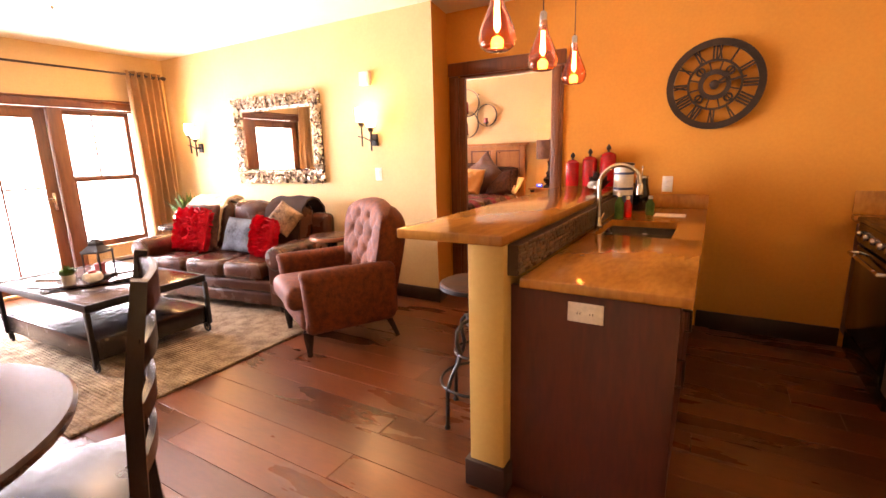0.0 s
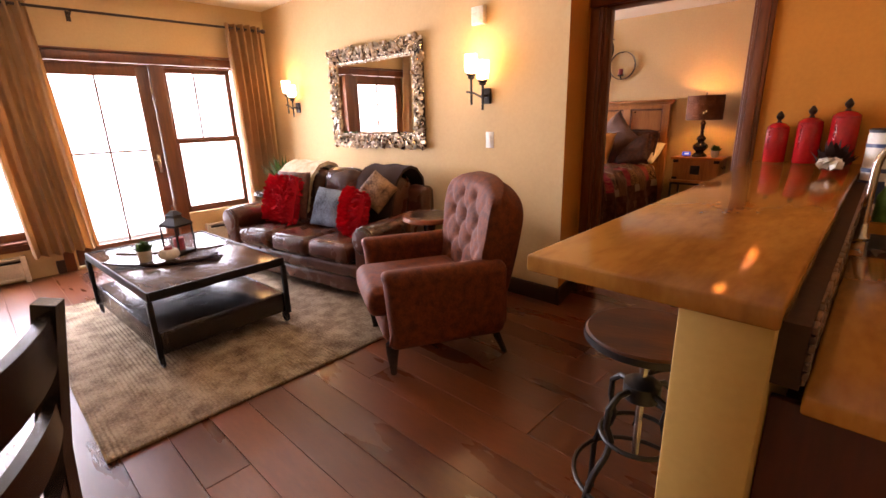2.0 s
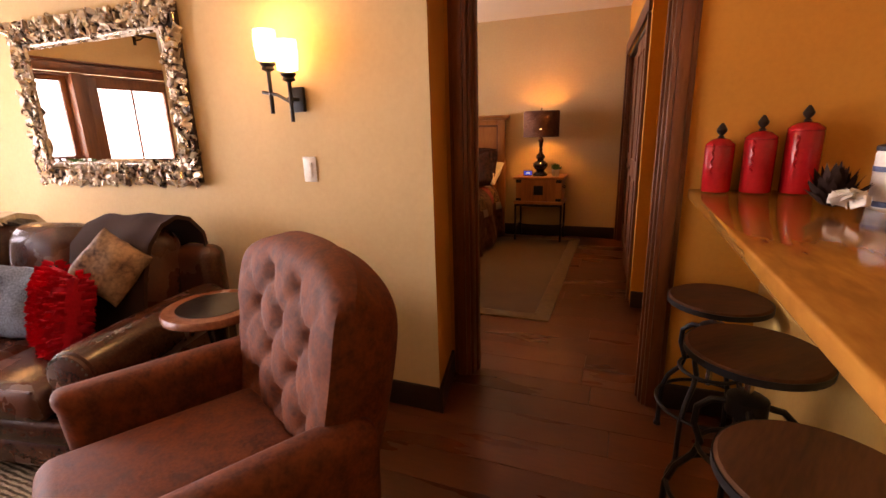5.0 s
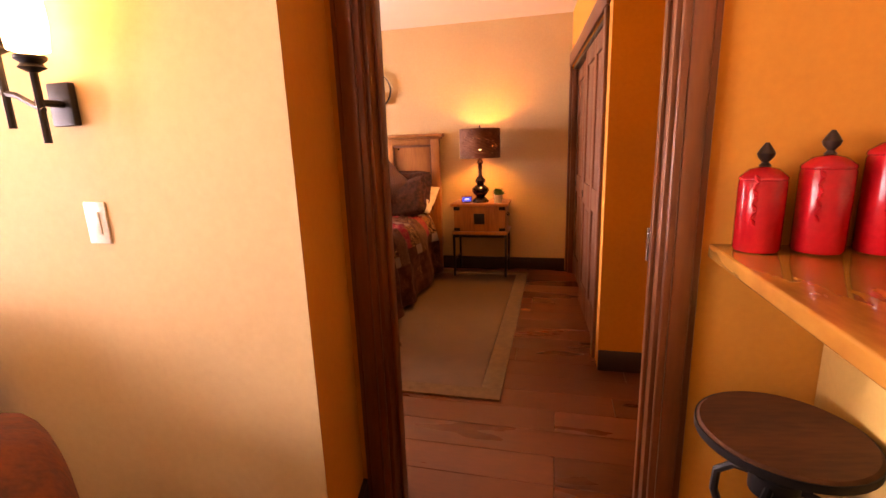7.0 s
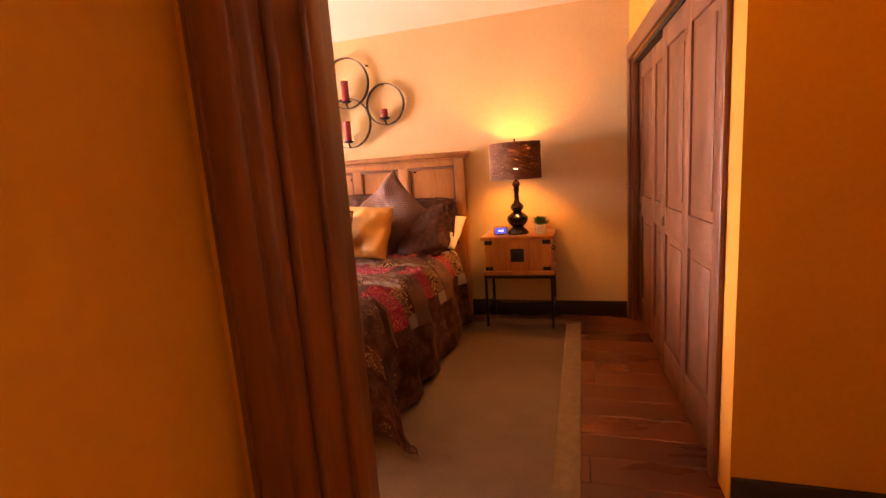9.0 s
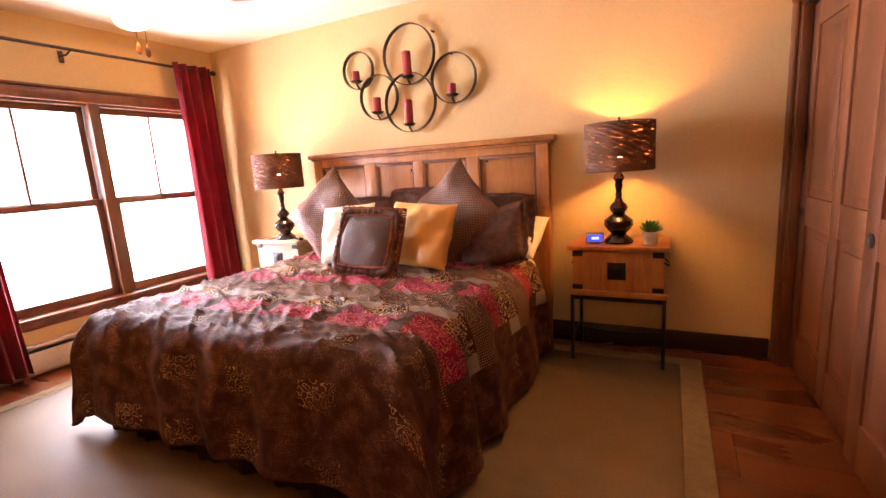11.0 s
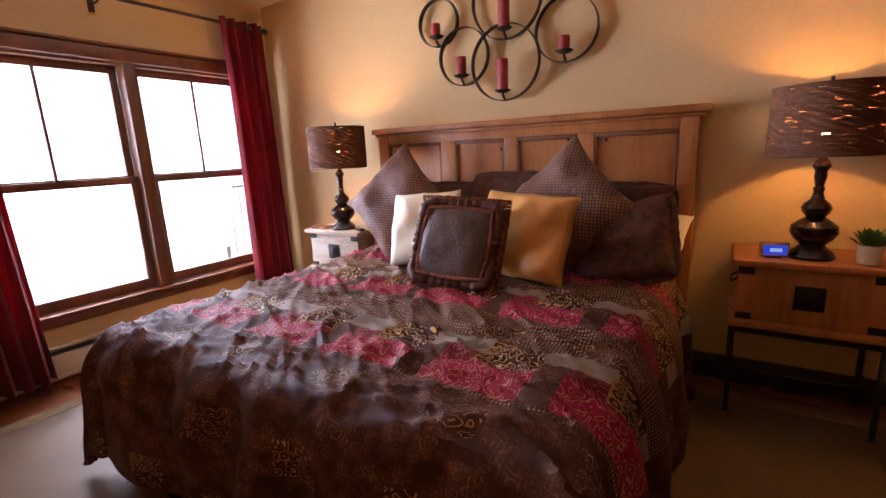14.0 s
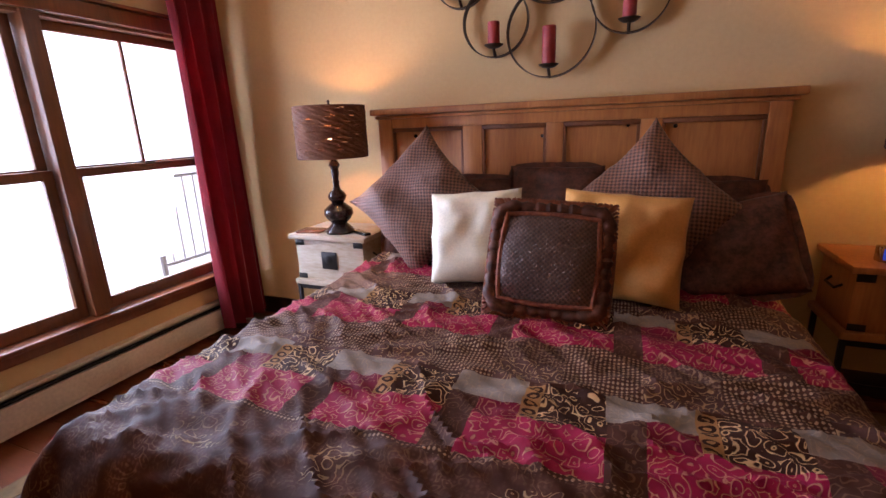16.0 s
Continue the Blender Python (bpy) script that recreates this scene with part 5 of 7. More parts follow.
part("ball", lathe(bmesh.new(), [(0.02, 0), (0.05, 0.03), (0.062, 0.09), (0.05, 0.14), (0.02, 0.17), (0.008, 0.175)], 20), CREAMPAINT, orb)


def armchair(m):
    """A tufted armchair that faces -y."""
    c = thing("armchair", "rust brown suede armchair with a deep button-tufted back", "armchair", m)
    part("seat_base", soft_box(bmesh.new(), -0.30, 0.30, -0.36, 0.30, 0.17, 0.33, 0.05), SUEDE, c)
    bm = soft_box(bmesh.new(), -0.265, 0.265, -0.43, 0.20, 0.31, 0.46, 0.06, seg=5)
    for v in bm.verts:
        if v.co.z > 0.4:
            v.co.z += 0.035 * max(0, 1 - (v.co.x / 0.27) ** 2)
    part("seat_cushion", bm, SUEDE, c)
    for sg in (-1, 1):
        bm = soft_box(bmesh.new(), sg * 0.335 - 0.07, sg * 0.335 + 0.07, -0.36, 0.32, 0.17, 0.60, 0.06, seg=5)
        for v in bm.verts:
            if v.co.y < -0.2:
                k = (v.co.z - 0.17) / 0.43
                v.co.y += 0.07 * math.sin(k * math.pi) - 0.03 * k
            if v.co.z > 0.5:
                v.co.x += sg * 0.02
        arm = part("arm", bm, SUEDE, c)
        part("piping", tube(bmesh.new(), [(sg * 0.365, -0.345, 0.20), (sg * 0.365, -0.29, 0.38), (sg * 0.365, -0.355, 0.57)], 0.006, 6), SUEDE, arm)
    # tufted back: an arched slab with buttons set in a diamond grid
    n_u, n_v = 34, 40
    buttons = []
    for r in range(4):
        for k in range(3 if r % 2 == 0 else 2):
            buttons.append(((k - (1.0 if r % 2 == 0 else 0.5)) * 0.19, 0.13 + r * 0.125))
    bm = bmesh.new()
    fr, bk = [], []
    for j in range(n_v + 1):
        a, b = [], []
        for i in range(n_u + 1):
            u, v = 2 * i / n_u - 1, j / n_v
            half = 0.405 * (1 - 0.20 * (1 - v) ** 1.5) * (1 - 0.06 * v ** 3)
            top = 0.635 * (1 - 0.15 * abs(u) ** 2.6)
            x, z = u * half, v * top
            edge = max(0.0, (1 - abs(u) ** 6) * (1 - max(0, (v - 0.5) * 2) ** 6)) ** 0.5
            depth = 0.115 * edge + 0.008 * noise.noise(Vector((x * 9, z * 9, 5))) * edge
            for bx, bz in buttons:
                q = ((x - bx) ** 2 + (z - bz) ** 2)
                depth -= 0.030 * math.exp(-q / 0.0011) * edge
            warp = 0.06 * noise.noise(Vector((x * 6, z * 6, 2)))
            dgn = max(abs(((x / 0.19 + (z - 0.13) / 0.25 + warp) % 1) - 0.5), abs(((x / 0.19 - (z - 0.13) / 0.25 + warp) % 1) - 0.5))
            fade = min(1, max(0, (0.57 - z) / 0.08)) * min(1, max(0, (0.36 - abs(x)) / 0.08)) * min(1, z / 0.06)
            if fade:
                depth -= 0.013 * edge * fade * math.exp(-((0.5 - dgn) / 0.10) ** 2)
            wing = 0.07 * abs(u) ** 4
            a.append(bm.verts.new((x, -depth - wing, z)))
            b.append(bm.verts.new((x * 0.96, 0.06 + 0.085 * edge - wing * 0.4, z * (1 - 0.05 * abs(u)) - 0.03 * v)))
        fr.append(a)
        bk.append(b)
    for j in range(n_v):
        for i in range(n_u):
            bm.faces.new((fr[j][i], fr[j][i + 1], fr[j + 1][i + 1], fr[j + 1][i]))
            bm.faces.new((bk[j][i], bk[j + 1][i], bk[j + 1][i + 1], bk[j][i + 1]))
    for j in range(n_v):
        for i in (0, n_u):
            bm.faces.new((fr[j][i], fr[j + 1][i], bk[j + 1][i], bk[j][i]))
    for i in range(n_u):
        for j in (0, n_v):
            bm.faces.new((fr[j][i], bk[j][i], bk[j][i + 1], fr[j][i + 1]))
    back_ = part("backrest", bm, SUEDE, c, m=pose(0, 0.27, 0.38, -9, 0, 0))
    for bx, bz in buttons:
        part("button", lathe(bmesh.new(), [(0.009, 0), (0.008, 0.005), (0.003, 0.008)], 8, pose(bx, -0.047, bz, 90, 0, 0)), SUEDE, back_)
    part("back_panel", soft_box(bmesh.new(), -0.31, 0.31, 0.27, 0.37, 0.17, 0.62, 0.04), SUEDE, c)
    for x, y in ((-0.30, -0.32), (0.30, -0.32)):
        part("leg", lathe(bmesh.new(), [(0.016, 0), (0.02, 0.01), (0.018, 0.02), (0.034, 0.13), (0.036, 0.18)], 16, pose(x, y, 0)), BLACKWOOD, c, "turned black wooden leg")
    for x in (-0.28, 0.28):
        part("leg", tube(bmesh.new(), [(x, 0.36, 0.0), (x, 0.32, 0.09), (x, 0.28, 0.18)], 0.02, 8, radii=[0.016, 0.02, 0.026]), BLACKWOOD, c)
    return c


armchair(pose(-2.05, 2.95, 0, 0, 0, -29) @ Matrix.Diagonal((1.02, 1.0, 1.03, 1)))


# ---- coffee table ----
ct = thing("coffee_table", "dark plank coffee table with black iron frame and wheels", "coffee table", pose(-3.62, 2.04, 0, 0, 0, 2.5))
W, D = 0.64, 0.40
part("tabletop", box(bmesh.new(), -W, W, -D, D, 0.448, 0.48, 0.004), TABLETOP, ct)
bm = bmesh.new()
for y0, y1 in ((-D - 0.012, -D - 0.001), (D + 0.001, D + 0.012)):
    box(bm, -W - 0.012, W + 0.012, y0, y1, 0.43, 0.483, 0.002)
for x0, x1 in ((-W - 0.012, -W - 0.001), (W + 0.001, W + 0.012)):
    box(bm, x0, x1, -D, D, 0.43, 0.483, 0.002)
part("iron_edge", bm, IRON, ct)
part("shelf", box(bmesh.new(), -W + 0.02, W - 0.02, -D + 0.02, D - 0.02, 0.215, 0.235, 0.003), BLACKWOOD, ct)
for y0, y1 in ((-D, -D + 0.018), (D - 0.018, D)):
    part("side_board", box(bmesh.new(), -W + 0.012, W - 0.012, y0, y1, 0.10, 0.232, 0.003), BLACKWOOD, ct)
for x0, x1 in ((-W, -W + 0.018), (W - 0.018, W)):
    part("end_board", box(bmesh.new(), x0, x1, -D + 0.02, D - 0.02, 0.10, 0.2315, 0.003), BLACKWOOD, ct)
part("bottom", box(bmesh.new(), -W + 0.02, W - 0.02, -D + 0.02, D - 0.02, 0.09, 0.10), BLACKWOOD, ct)
for sx in (-1, 1):
    for sy in (-1, 1):
        part("leg", box(bmesh.new(), sx * (W + 0.004) - 0.014, sx * (W + 0.004) + 0.014, sy * (D + 0.004) - 0.014, sy * (D + 0.004) + 0.014, 0.085, 0.43, 0.002), IRON, ct)
        wx, wy = sx * (W - 0.02), sy * (D - 0.005)
        wh = part("wheel", tube(bmesh.new(), [(wx + 0.036 * math.cos(t), wy, 0.058 + 0.036 * math.sin(t)) for t in [2 * math.pi * k / 18 for k in range(18)]], 0.008, 8, closed=True), IRON, ct)
        for k in range(3):
            a = math.pi * k / 3 + 0.3
            part("spoke", tube(bmesh.new(), [(wx - 0.034 * math.cos(a), wy, 0.058 - 0.034 * math.sin(a)), (wx + 0.034 * math.cos(a), wy, 0.058 + 0.034 * math.sin(a))], 0.004, 6), IRON, wh)
        part("caster_fork", box(bmesh.new(), wx - 0.012, wx + 0.012, wy - 0.014, wy + 0.014, 0.055, 0.09, 0.002), IRON, ct)

tray = thing("serving_tray", "long dark wooden tray with upturned ends", "tray", pose(-3.58, 1.95, 0.482, 0, 0, 58))
bm = bmesh.new()
rows = []
for j in range(25):
    u = j / 24 * 2 - 1
    lift = 0.028 * abs(u) ** 3
    half = 0.155 * (1 - 0.25 * u * u)
    rows.append([bm.verts.new((u * 0.34, y * half, z + lift)) for y, z in ((-1, 0.022), (-0.93, 0.006), (0, 0.003), (0.93, 0.006), (1, 0.022), (0.96, 0.022), (0.9, 0.012), (0, 0.009), (-0.9, 0.012), (-0.96, 0.022))])
for a, b in zip(rows, rows[1:]):
    for k in range(10):
        bm.faces.new((a[k], a[(k + 1) % 10], b[(k + 1) % 10], b[k]))
bm.faces.new(rows[0])
bm.faces.new(rows[-1])
part("board", bm, TABLETOP, tray)
TZ = 0.495
lt = thing("lantern", "black metal and glass lantern with a red candle inside", "lantern", pose(-3.66, 2.06, TZ, 0, 0, 25))
for z0, z1, h in ((0.0, 0.018, 0.075), (0.19, 0.205, 0.075)):
    part("plate", box(bmesh.new(), -h, h, -h, h, z0, z1, 0.003), IRON, lt)
for sx in (-1, 1):
    for sy in (-1, 1):
        part("post", box(bmesh.new(), sx * 0.066 - 0.005, sx * 0.066 + 0.005, sy * 0.066 - 0.005, sy * 0.066 + 0.005, 0.018, 0.19), IRON, lt)
for k in range(4):
    g = part("pane", box(bmesh.new(), -0.06, 0.06, 0.064, 0.067, 0.02, 0.188, m=pose(0, 0, 0, 0, 0, 90 * k)), CLEAR, lt)
    g.visible_shadow = False
part("roof", lathe(bmesh.new(), [(0.108, 0.205), (0.05, 0.245), (0.045, 0.265), (0.055, 0.268), (0.02, 0.295)], 4, pose(0, 0, 0, 0, 0, 45)), IRON, lt, smooth=False)
part("ring", tube(bmesh.new(), [(0.02 * math.cos(t), 0, 0.31 + 0.02 * math.sin(t)) for t in [2 * math.pi * k / 12 for k in range(12)]], 0.003, 6, closed=True), IRON, lt)
part("candle", lathe(bmesh.new(), [(0.034, 0.018), (0.035, 0.02), (0.035, 0.10), (0.03, 0.105), (0.004, 0.10), (0.002, 0.115)], 18), CANDLE, lt)
potted_plant("small dark green plant in a cream pot on the tray", pose(-3.60, 1.83, TZ), 0.045, 0.075, 90, 0.08, 0.09, 0.014, CREAMPAINT, 7)
cf = thing("candle_holder", "pale carved round candle holder on the tray", "candle holder", pose(-3.52, 1.95, TZ))
part("bowl", lathe(bmesh.new(), [(0.03, 0), (0.055, 0.015), (0.062, 0.04), (0.05, 0.065), (0.036, 0.072), (0.03, 0.06)], 22), CREAMPAINT, cf)
bm = bmesh.new()
for k in range(9):
    a = 2 * math.pi * k / 9
    pad(bm, 0.035, 0.05, 0.012, 4, rough=0.002, m=pose(0.055 * math.cos(a), 0.055 * math.sin(a), 0.048, 70, 0, math.degrees(a) + 90))
part("petals", bm, CREAMPAINT, cf)
part("candle", lathe(bmesh.new(), [(0.026, 0.05), (0.026, 0.085), (0.02, 0.088)], 16), CANDLE, cf)

# ---- dining corner ----
dt = thing("dining_table", "round dark wooden dining table on a pedestal", "dining table", pose(-1.27, 0.43, 0))
part("tabletop", lathe(bmesh.new(), [(0.50, 0.715), (0.535, 0.722), (0.54, 0.742), (0.53, 0.75)], 64), TABLETOP, dt)
part("pedestal", lathe(bmesh.new(), [(0.10, 0.05), (0.06, 0.12), (0.09, 0.3), (0.055, 0.5), (0.12, 0.69), (0.3, 0.714)], 24), BLACKWOOD, dt)
for k in range(4):
    a = math.radians(90 * k + 40)
    part("foot", tube(bmesh.new(), [(0.06 * math.cos(a), 0.06 * math.sin(a), 0.10), (0.22 * math.cos(a), 0.22 * math.sin(a), 0.06), (0.34 * math.cos(a), 0.34 * math.sin(a), 0.02)], 0.028, 8, radii=[0.04, 0.03, 0.02]), BLACKWOOD, dt)


def dining_chair(m):
    """A ladder-back chair that faces -y."""
    c = thing("dining_chair", "dark-stained wooden ladder-back dining chair", "dining chair", m)
    bm = soft_box(bmesh.new(), -0.22, 0.22, -0.23, 0.19, 0.435, 0.47, 0.014)
    part("seat", bm, BLACKWOOD, c)
    for sg in (-1, 1):
        part("back_post", tube(bmesh.new(), [(sg * 0.205, 0.24, 0), (sg * 0.205, 0.205, 0.25), (sg * 0.205, 0.20, 0.47), (sg * 0.205, 0.225, 0.75), (sg * 0.205, 0.275, 1.0)], 0.02, 4, radii=[0.021, 0.026, 0.027, 0.026, 0.023]), BLACKWOOD, c, smooth=False)
        part("front_leg", box(bmesh.new(), sg * 0.2 - 0.02, sg * 0.2 + 0.02, -0.22, -0.18, 0, 0.435, 0.004), BLACKWOOD, c)
        part("side_rail", box(bmesh.new(), sg * 0.2 - 0.01, sg * 0.2 + 0.01, -0.18, 0.19, 0.39, 0.435, 0.002), BLACKWOOD, c)
        part("stretcher", box(bmesh.new(), sg * 0.2 - 0.009, sg * 0.2 + 0.009, -0.18, 0.2, 0.17, 0.20, 0.002), BLACKWOOD, c)
    part("front_rail", box(bmesh.new(), -0.18, 0.18, -0.21, -0.19, 0.38, 0.435, 0.002), BLACKWOOD, c)
    for z, hgt in ((0.57, 0.05), (0.70, 0.055), (0.83, 0.06), (0.955, 0.075)):
        y = 0.20 + 0.075 * ((z - 0.47) / 0.53) ** 1.4
        bm = bmesh.new()
        n = 12
        ring = []
        for i in range(n + 1):
            u = i / n * 2 - 1
            dy = 0.035 * (1 - u * u)
            ring.append([bm.verts.new((u * 0.195, y + dy + a, z + b)) for a, b in ((-0.009, -hgt / 2), (0.009, -hgt / 2), (0.012, hgt / 2 - 0.01 * u * u), (-0.006, hgt / 2 - 0.01 * u * u))])
        for a, b in zip(ring, ring[1:]):
            for k in range(4):
                bm.faces.new((a[k], a[(k + 1) % 4], b[(k + 1) % 4], b[k]))
        bm.faces.new(ring[0])
        bm.faces.new(ring[-1])
        part("slat", bm, BLACKWOOD, c)
    return c


dining_chair(pose(-1.036, 0.82, 0, 0, 0, -27) @ Matrix.Diagonal((1.05, 1, 1.1, 1)))

# ---- on the mirror wall ----
mr = thing("framed_mirror", "large rectangular wall mirror in an ornate silver frame", "mirror", pose(-3.722, MY, 1.55))
MW, MH, FW = 0.675, 0.46, 0.125
part("backing", box(bmesh.new(), -MW + 0.02, MW - 0.02, -0.02, -0.001, -MH + 0.02, MH - 0.02), BRONZE, mr)
part("glass", box(bmesh.new(), -MW + FW + 0.025, MW - FW - 0.025, -0.032, -0.021, -MH + FW + 0.025, MH - FW - 0.025), MIRROR, mr, smooth=False)
bm = bmesh.new()
o = [(-MW + FW, -MH + FW), (MW - FW, -MH + FW), (MW - FW, MH - FW), (-MW + FW, MH - FW)]
i_ = [(-MW + FW + 0.026, -MH + FW + 0.026), (MW - FW - 0.026, -MH + FW + 0.026), (MW - FW - 0.026, MH - FW - 0.026), (-MW + FW + 0.026, MH - FW - 0.026)]
vo = [bm.verts.new((x, -0.024, z)) for x, z in o]
vi = [bm.verts.new((x, -0.0325, z)) for x, z in i_]
for k in range(4):
    bm.faces.new((vo[k], vo[(k + 1) % 4], vi[(k + 1) % 4], vi[k]))
part("bevel", bm, MIRROR, mr, smooth=False)
for x0, x1, z0, z1 in ((-MW + FW - 0.008, MW - FW + 0.008, -MH + FW - 0.008, -MH + FW), (-MW + FW - 0.008, MW - FW + 0.008, MH - FW, MH - FW + 0.008), (-MW + FW - 0.008, -MW + FW, -MH + FW, MH - FW), (MW - FW, MW - FW + 0.008, -MH + FW, MH - FW)):
    part("fillet", box(bmesh.new(), x0, x1, -0.036, -0.02, z0, z1), SILVERCHIP, mr)
rnd = random.Random(21)
chips = []
for k in range(6):
    bm = box(bmesh.new(), -0.024, 0.024, -0.007, 0.007, -0.015, 0.015, 0.004, seg=1)
    for v in bm.verts:
        v.co += Vector((rnd.uniform(-0.006, 0.006), rnd.uniform(-0.004, 0.004), rnd.uniform(-0.006, 0.006)))
    me = part("chip", bm, SILVERCHIP, mr, smooth=False)
    me.matrix_basis = pose(rnd.uniform(-0.5, 0.5), -0.04, MH - 0.05)
    chips.append(me.data)
spots = []
step = 0.0345
x = -MW + 0.02
while x < MW:
    for z in (MH - 0.022, MH - 0.06, MH - 0.098):
        spots += [(x, z), (x, -z)]
    x += step
z = -MH + FW + 0.02
while z < MH - FW:
    for x in (MW - 0.022, MW - 0.06, MW - 0.098):
        spots += [(x, z), (-x, z)]
    z += step
for x, z in spots:
    o = new("chip", chips[rnd.randrange(6)])
    o.parent = mr
    s = rnd.uniform(0.75, 1.25)
    o.matrix_basis = pose(x + rnd.uniform(-0.009, 0.009), -0.032 - rnd.uniform(0, 0.022), z + rnd.uniform(-0.009, 0.009), rnd.uniform(-50, 50), rnd.uniform(0, 180), rnd.uniform(-45, 45)) @ Matrix.Diagonal((s, s, s, 1))


def sconce(m):
    s = thing("wall_sconce", "black iron two-candle wall sconce with lit glass shades", "wall sconce", m, "sconces beside the mirror")
    part("back_plate", box(bmesh.new(), -0.038, 0.038, -0.02, 0, -0.055, 0.055, 0.004), IRON, s)
    part("cross_arm", tube(bmesh.new(), [(-0.13, -0.085, 0.035), (-0.05, -0.085, 0.02), (0.03, -0.085, -0.02)], 0.008, 6), IRON, s)
    part("arm", tube(bmesh.new(), [(0.01, -0.018, 0.0), (0.01, -0.085, 0.0)], 0.009, 8), IRON, s)
    for x, zb, zt in ((-0.085, -0.06, 0.12), (0.022, -0.10, 0.07)):
        part("candle_rod", tube(bmesh.new(), [(x, -0.085, zb), (x, -0.085, zt)], 0.009, 8), IRON, s)
        cup = part("cup", lathe(bmesh.new(), [(0.012, 0), (0.03, 0.01), (0.022, 0.02), (0.034, 0.03), (0.034, 0.037), (0.014, 0.04)], 16, pose(x, -0.085, zt)), IRON, s)
        prof = [(0.016, 0.042), (0.042, 0.05), (0.048, 0.11), (0.046, 0.17), (0.043, 0.169), (0.045, 0.11), (0.039, 0.053)]
        part("glass_shade", lathe(bmesh.new(), prof, 24, pose(x, -0.085, zt), cap=False), GLOW, cup, "glowing frosted glass shade")
    return s


for x in (-2.40, -5.13):
    sconce(pose(x, MY, 1.50))
    for dx, z in ((-0.085, 1.74), (0.022, 1.69)):
        lamp("sconce_bulb", "POINT", (x + dx, MY - 0.16, z + 0.05), 10.0, (1.0, 0.60, 0.24), 0.045)

sw = thing("light_switch", "cream rocker light switch plate on the sofa wall", "light switch", pose(-2.375, MY, 1.182))
part("cover_plate", box(bmesh.new(), -0.037, 0.037, -0.006, 0, -0.059, 0.059, 0.003), WHITEPAINT, sw)
part("rocker", box(bmesh.new(), -0.016, 0.016, -0.010, -0.005, -0.032, 0.032, 0.002, m=pose(0, 0, 0, 3, 0, 0)), WHITEPAINT, sw)
ch = thing("door_chime", "small white door chime box high on the wall", "door chime", pose(-2.46, MY, 2.05))
part("housing", box(bmesh.new(), -0.055, 0.055, -0.045, 0, -0.06, 0.06, 0.006), WHITEPAINT, ch)
part("grille", box(bmesh.new(), -0.04, 0.04, -0.048, -0.044, -0.045, 0.02, 0.001), CREAMPAINT, ch)

cl = thing("ceiling_light", "frosted glass flush ceiling light, lit", "ceiling light", pose(-3.75, 2.1, CZ))
part("canopy", lathe(bmesh.new(), [(0.16, -0.03), (0.17, -0.02), (0.17, -0.001)], 32), BRONZE, cl)
part("bowl", lathe(bmesh.new(), [(0.01, -0.13), (0.08, -0.12), (0.15, -0.08), (0.19, -0.03), (0.18, -0.028)], 36), GLOW, cl, "glowing frosted glass bowl")
part("finial", lathe(bmesh.new(), [(0.004, -0.165), (0.012, -0.15), (0.006, -0.13)], 12), BRONZE, cl)
lamp("ceiling_bulb", "POINT", (-3.75, 2.1, CZ - 0.22), 7, (1.0, 0.72, 0.42), 0.12)
dn = thing("recessed_light", "recessed ceiling downlight over the kitchen, lit", "downlight", pose(0.85, 3.1, CZ))
part("trim_ring", lathe(bmesh.new(), [(0.085, -0.004), (0.088, -0.0005), (0.06, -0.001), (0.06, -0.004)], 28, cap=False), WHITEPAINT, dn)
part("lens", lathe(bmesh.new(), [(0.06, -0.006), (0.06, -0.002)], 24), GLOW, dn)
spot = lamp("kitchen_downlight", "SPOT", (0, 0, 0), 5, (1.0, 0.50, 0.14), m=look((0.85, 3.1, CZ - 0.03), (0.9, 3.35, 0.0)))
spot.data.spot_size, spot.data.spot_blend, spot.data.shadow_soft_size = radians(105), 0.6, 0.05

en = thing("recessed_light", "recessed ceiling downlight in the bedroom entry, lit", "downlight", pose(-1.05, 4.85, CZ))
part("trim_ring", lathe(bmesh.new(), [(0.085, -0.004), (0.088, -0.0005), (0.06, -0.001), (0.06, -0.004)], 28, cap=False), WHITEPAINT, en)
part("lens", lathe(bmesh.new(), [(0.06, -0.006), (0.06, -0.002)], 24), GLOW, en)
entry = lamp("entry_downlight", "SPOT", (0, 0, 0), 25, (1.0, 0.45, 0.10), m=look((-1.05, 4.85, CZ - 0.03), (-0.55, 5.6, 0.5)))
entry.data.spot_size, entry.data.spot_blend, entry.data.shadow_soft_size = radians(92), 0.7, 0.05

# ---- bedroom ----
br = thing("bedroom_rug", "pale woven rug with a bound border under the bed", "rug")
part("field", box(bmesh.new(), -5.25, -1.52, 5.28, 7.64, 0.0, 0.010, 0.003), SISAL, br)
for x0, x1, y0, y1 in ((-5.36, -1.40, 5.17, 5.278), (-5.36, -1.40, 7.642, 7.75), (-5.36, -5.252, 5.28, 7.64), (-1.518, -1.40, 5.28, 7.64)):
    part("border", box(bmesh.new(), x0, x1, y0, y1, 0.0, 0.011, 0.003), RUGEDGE, br)

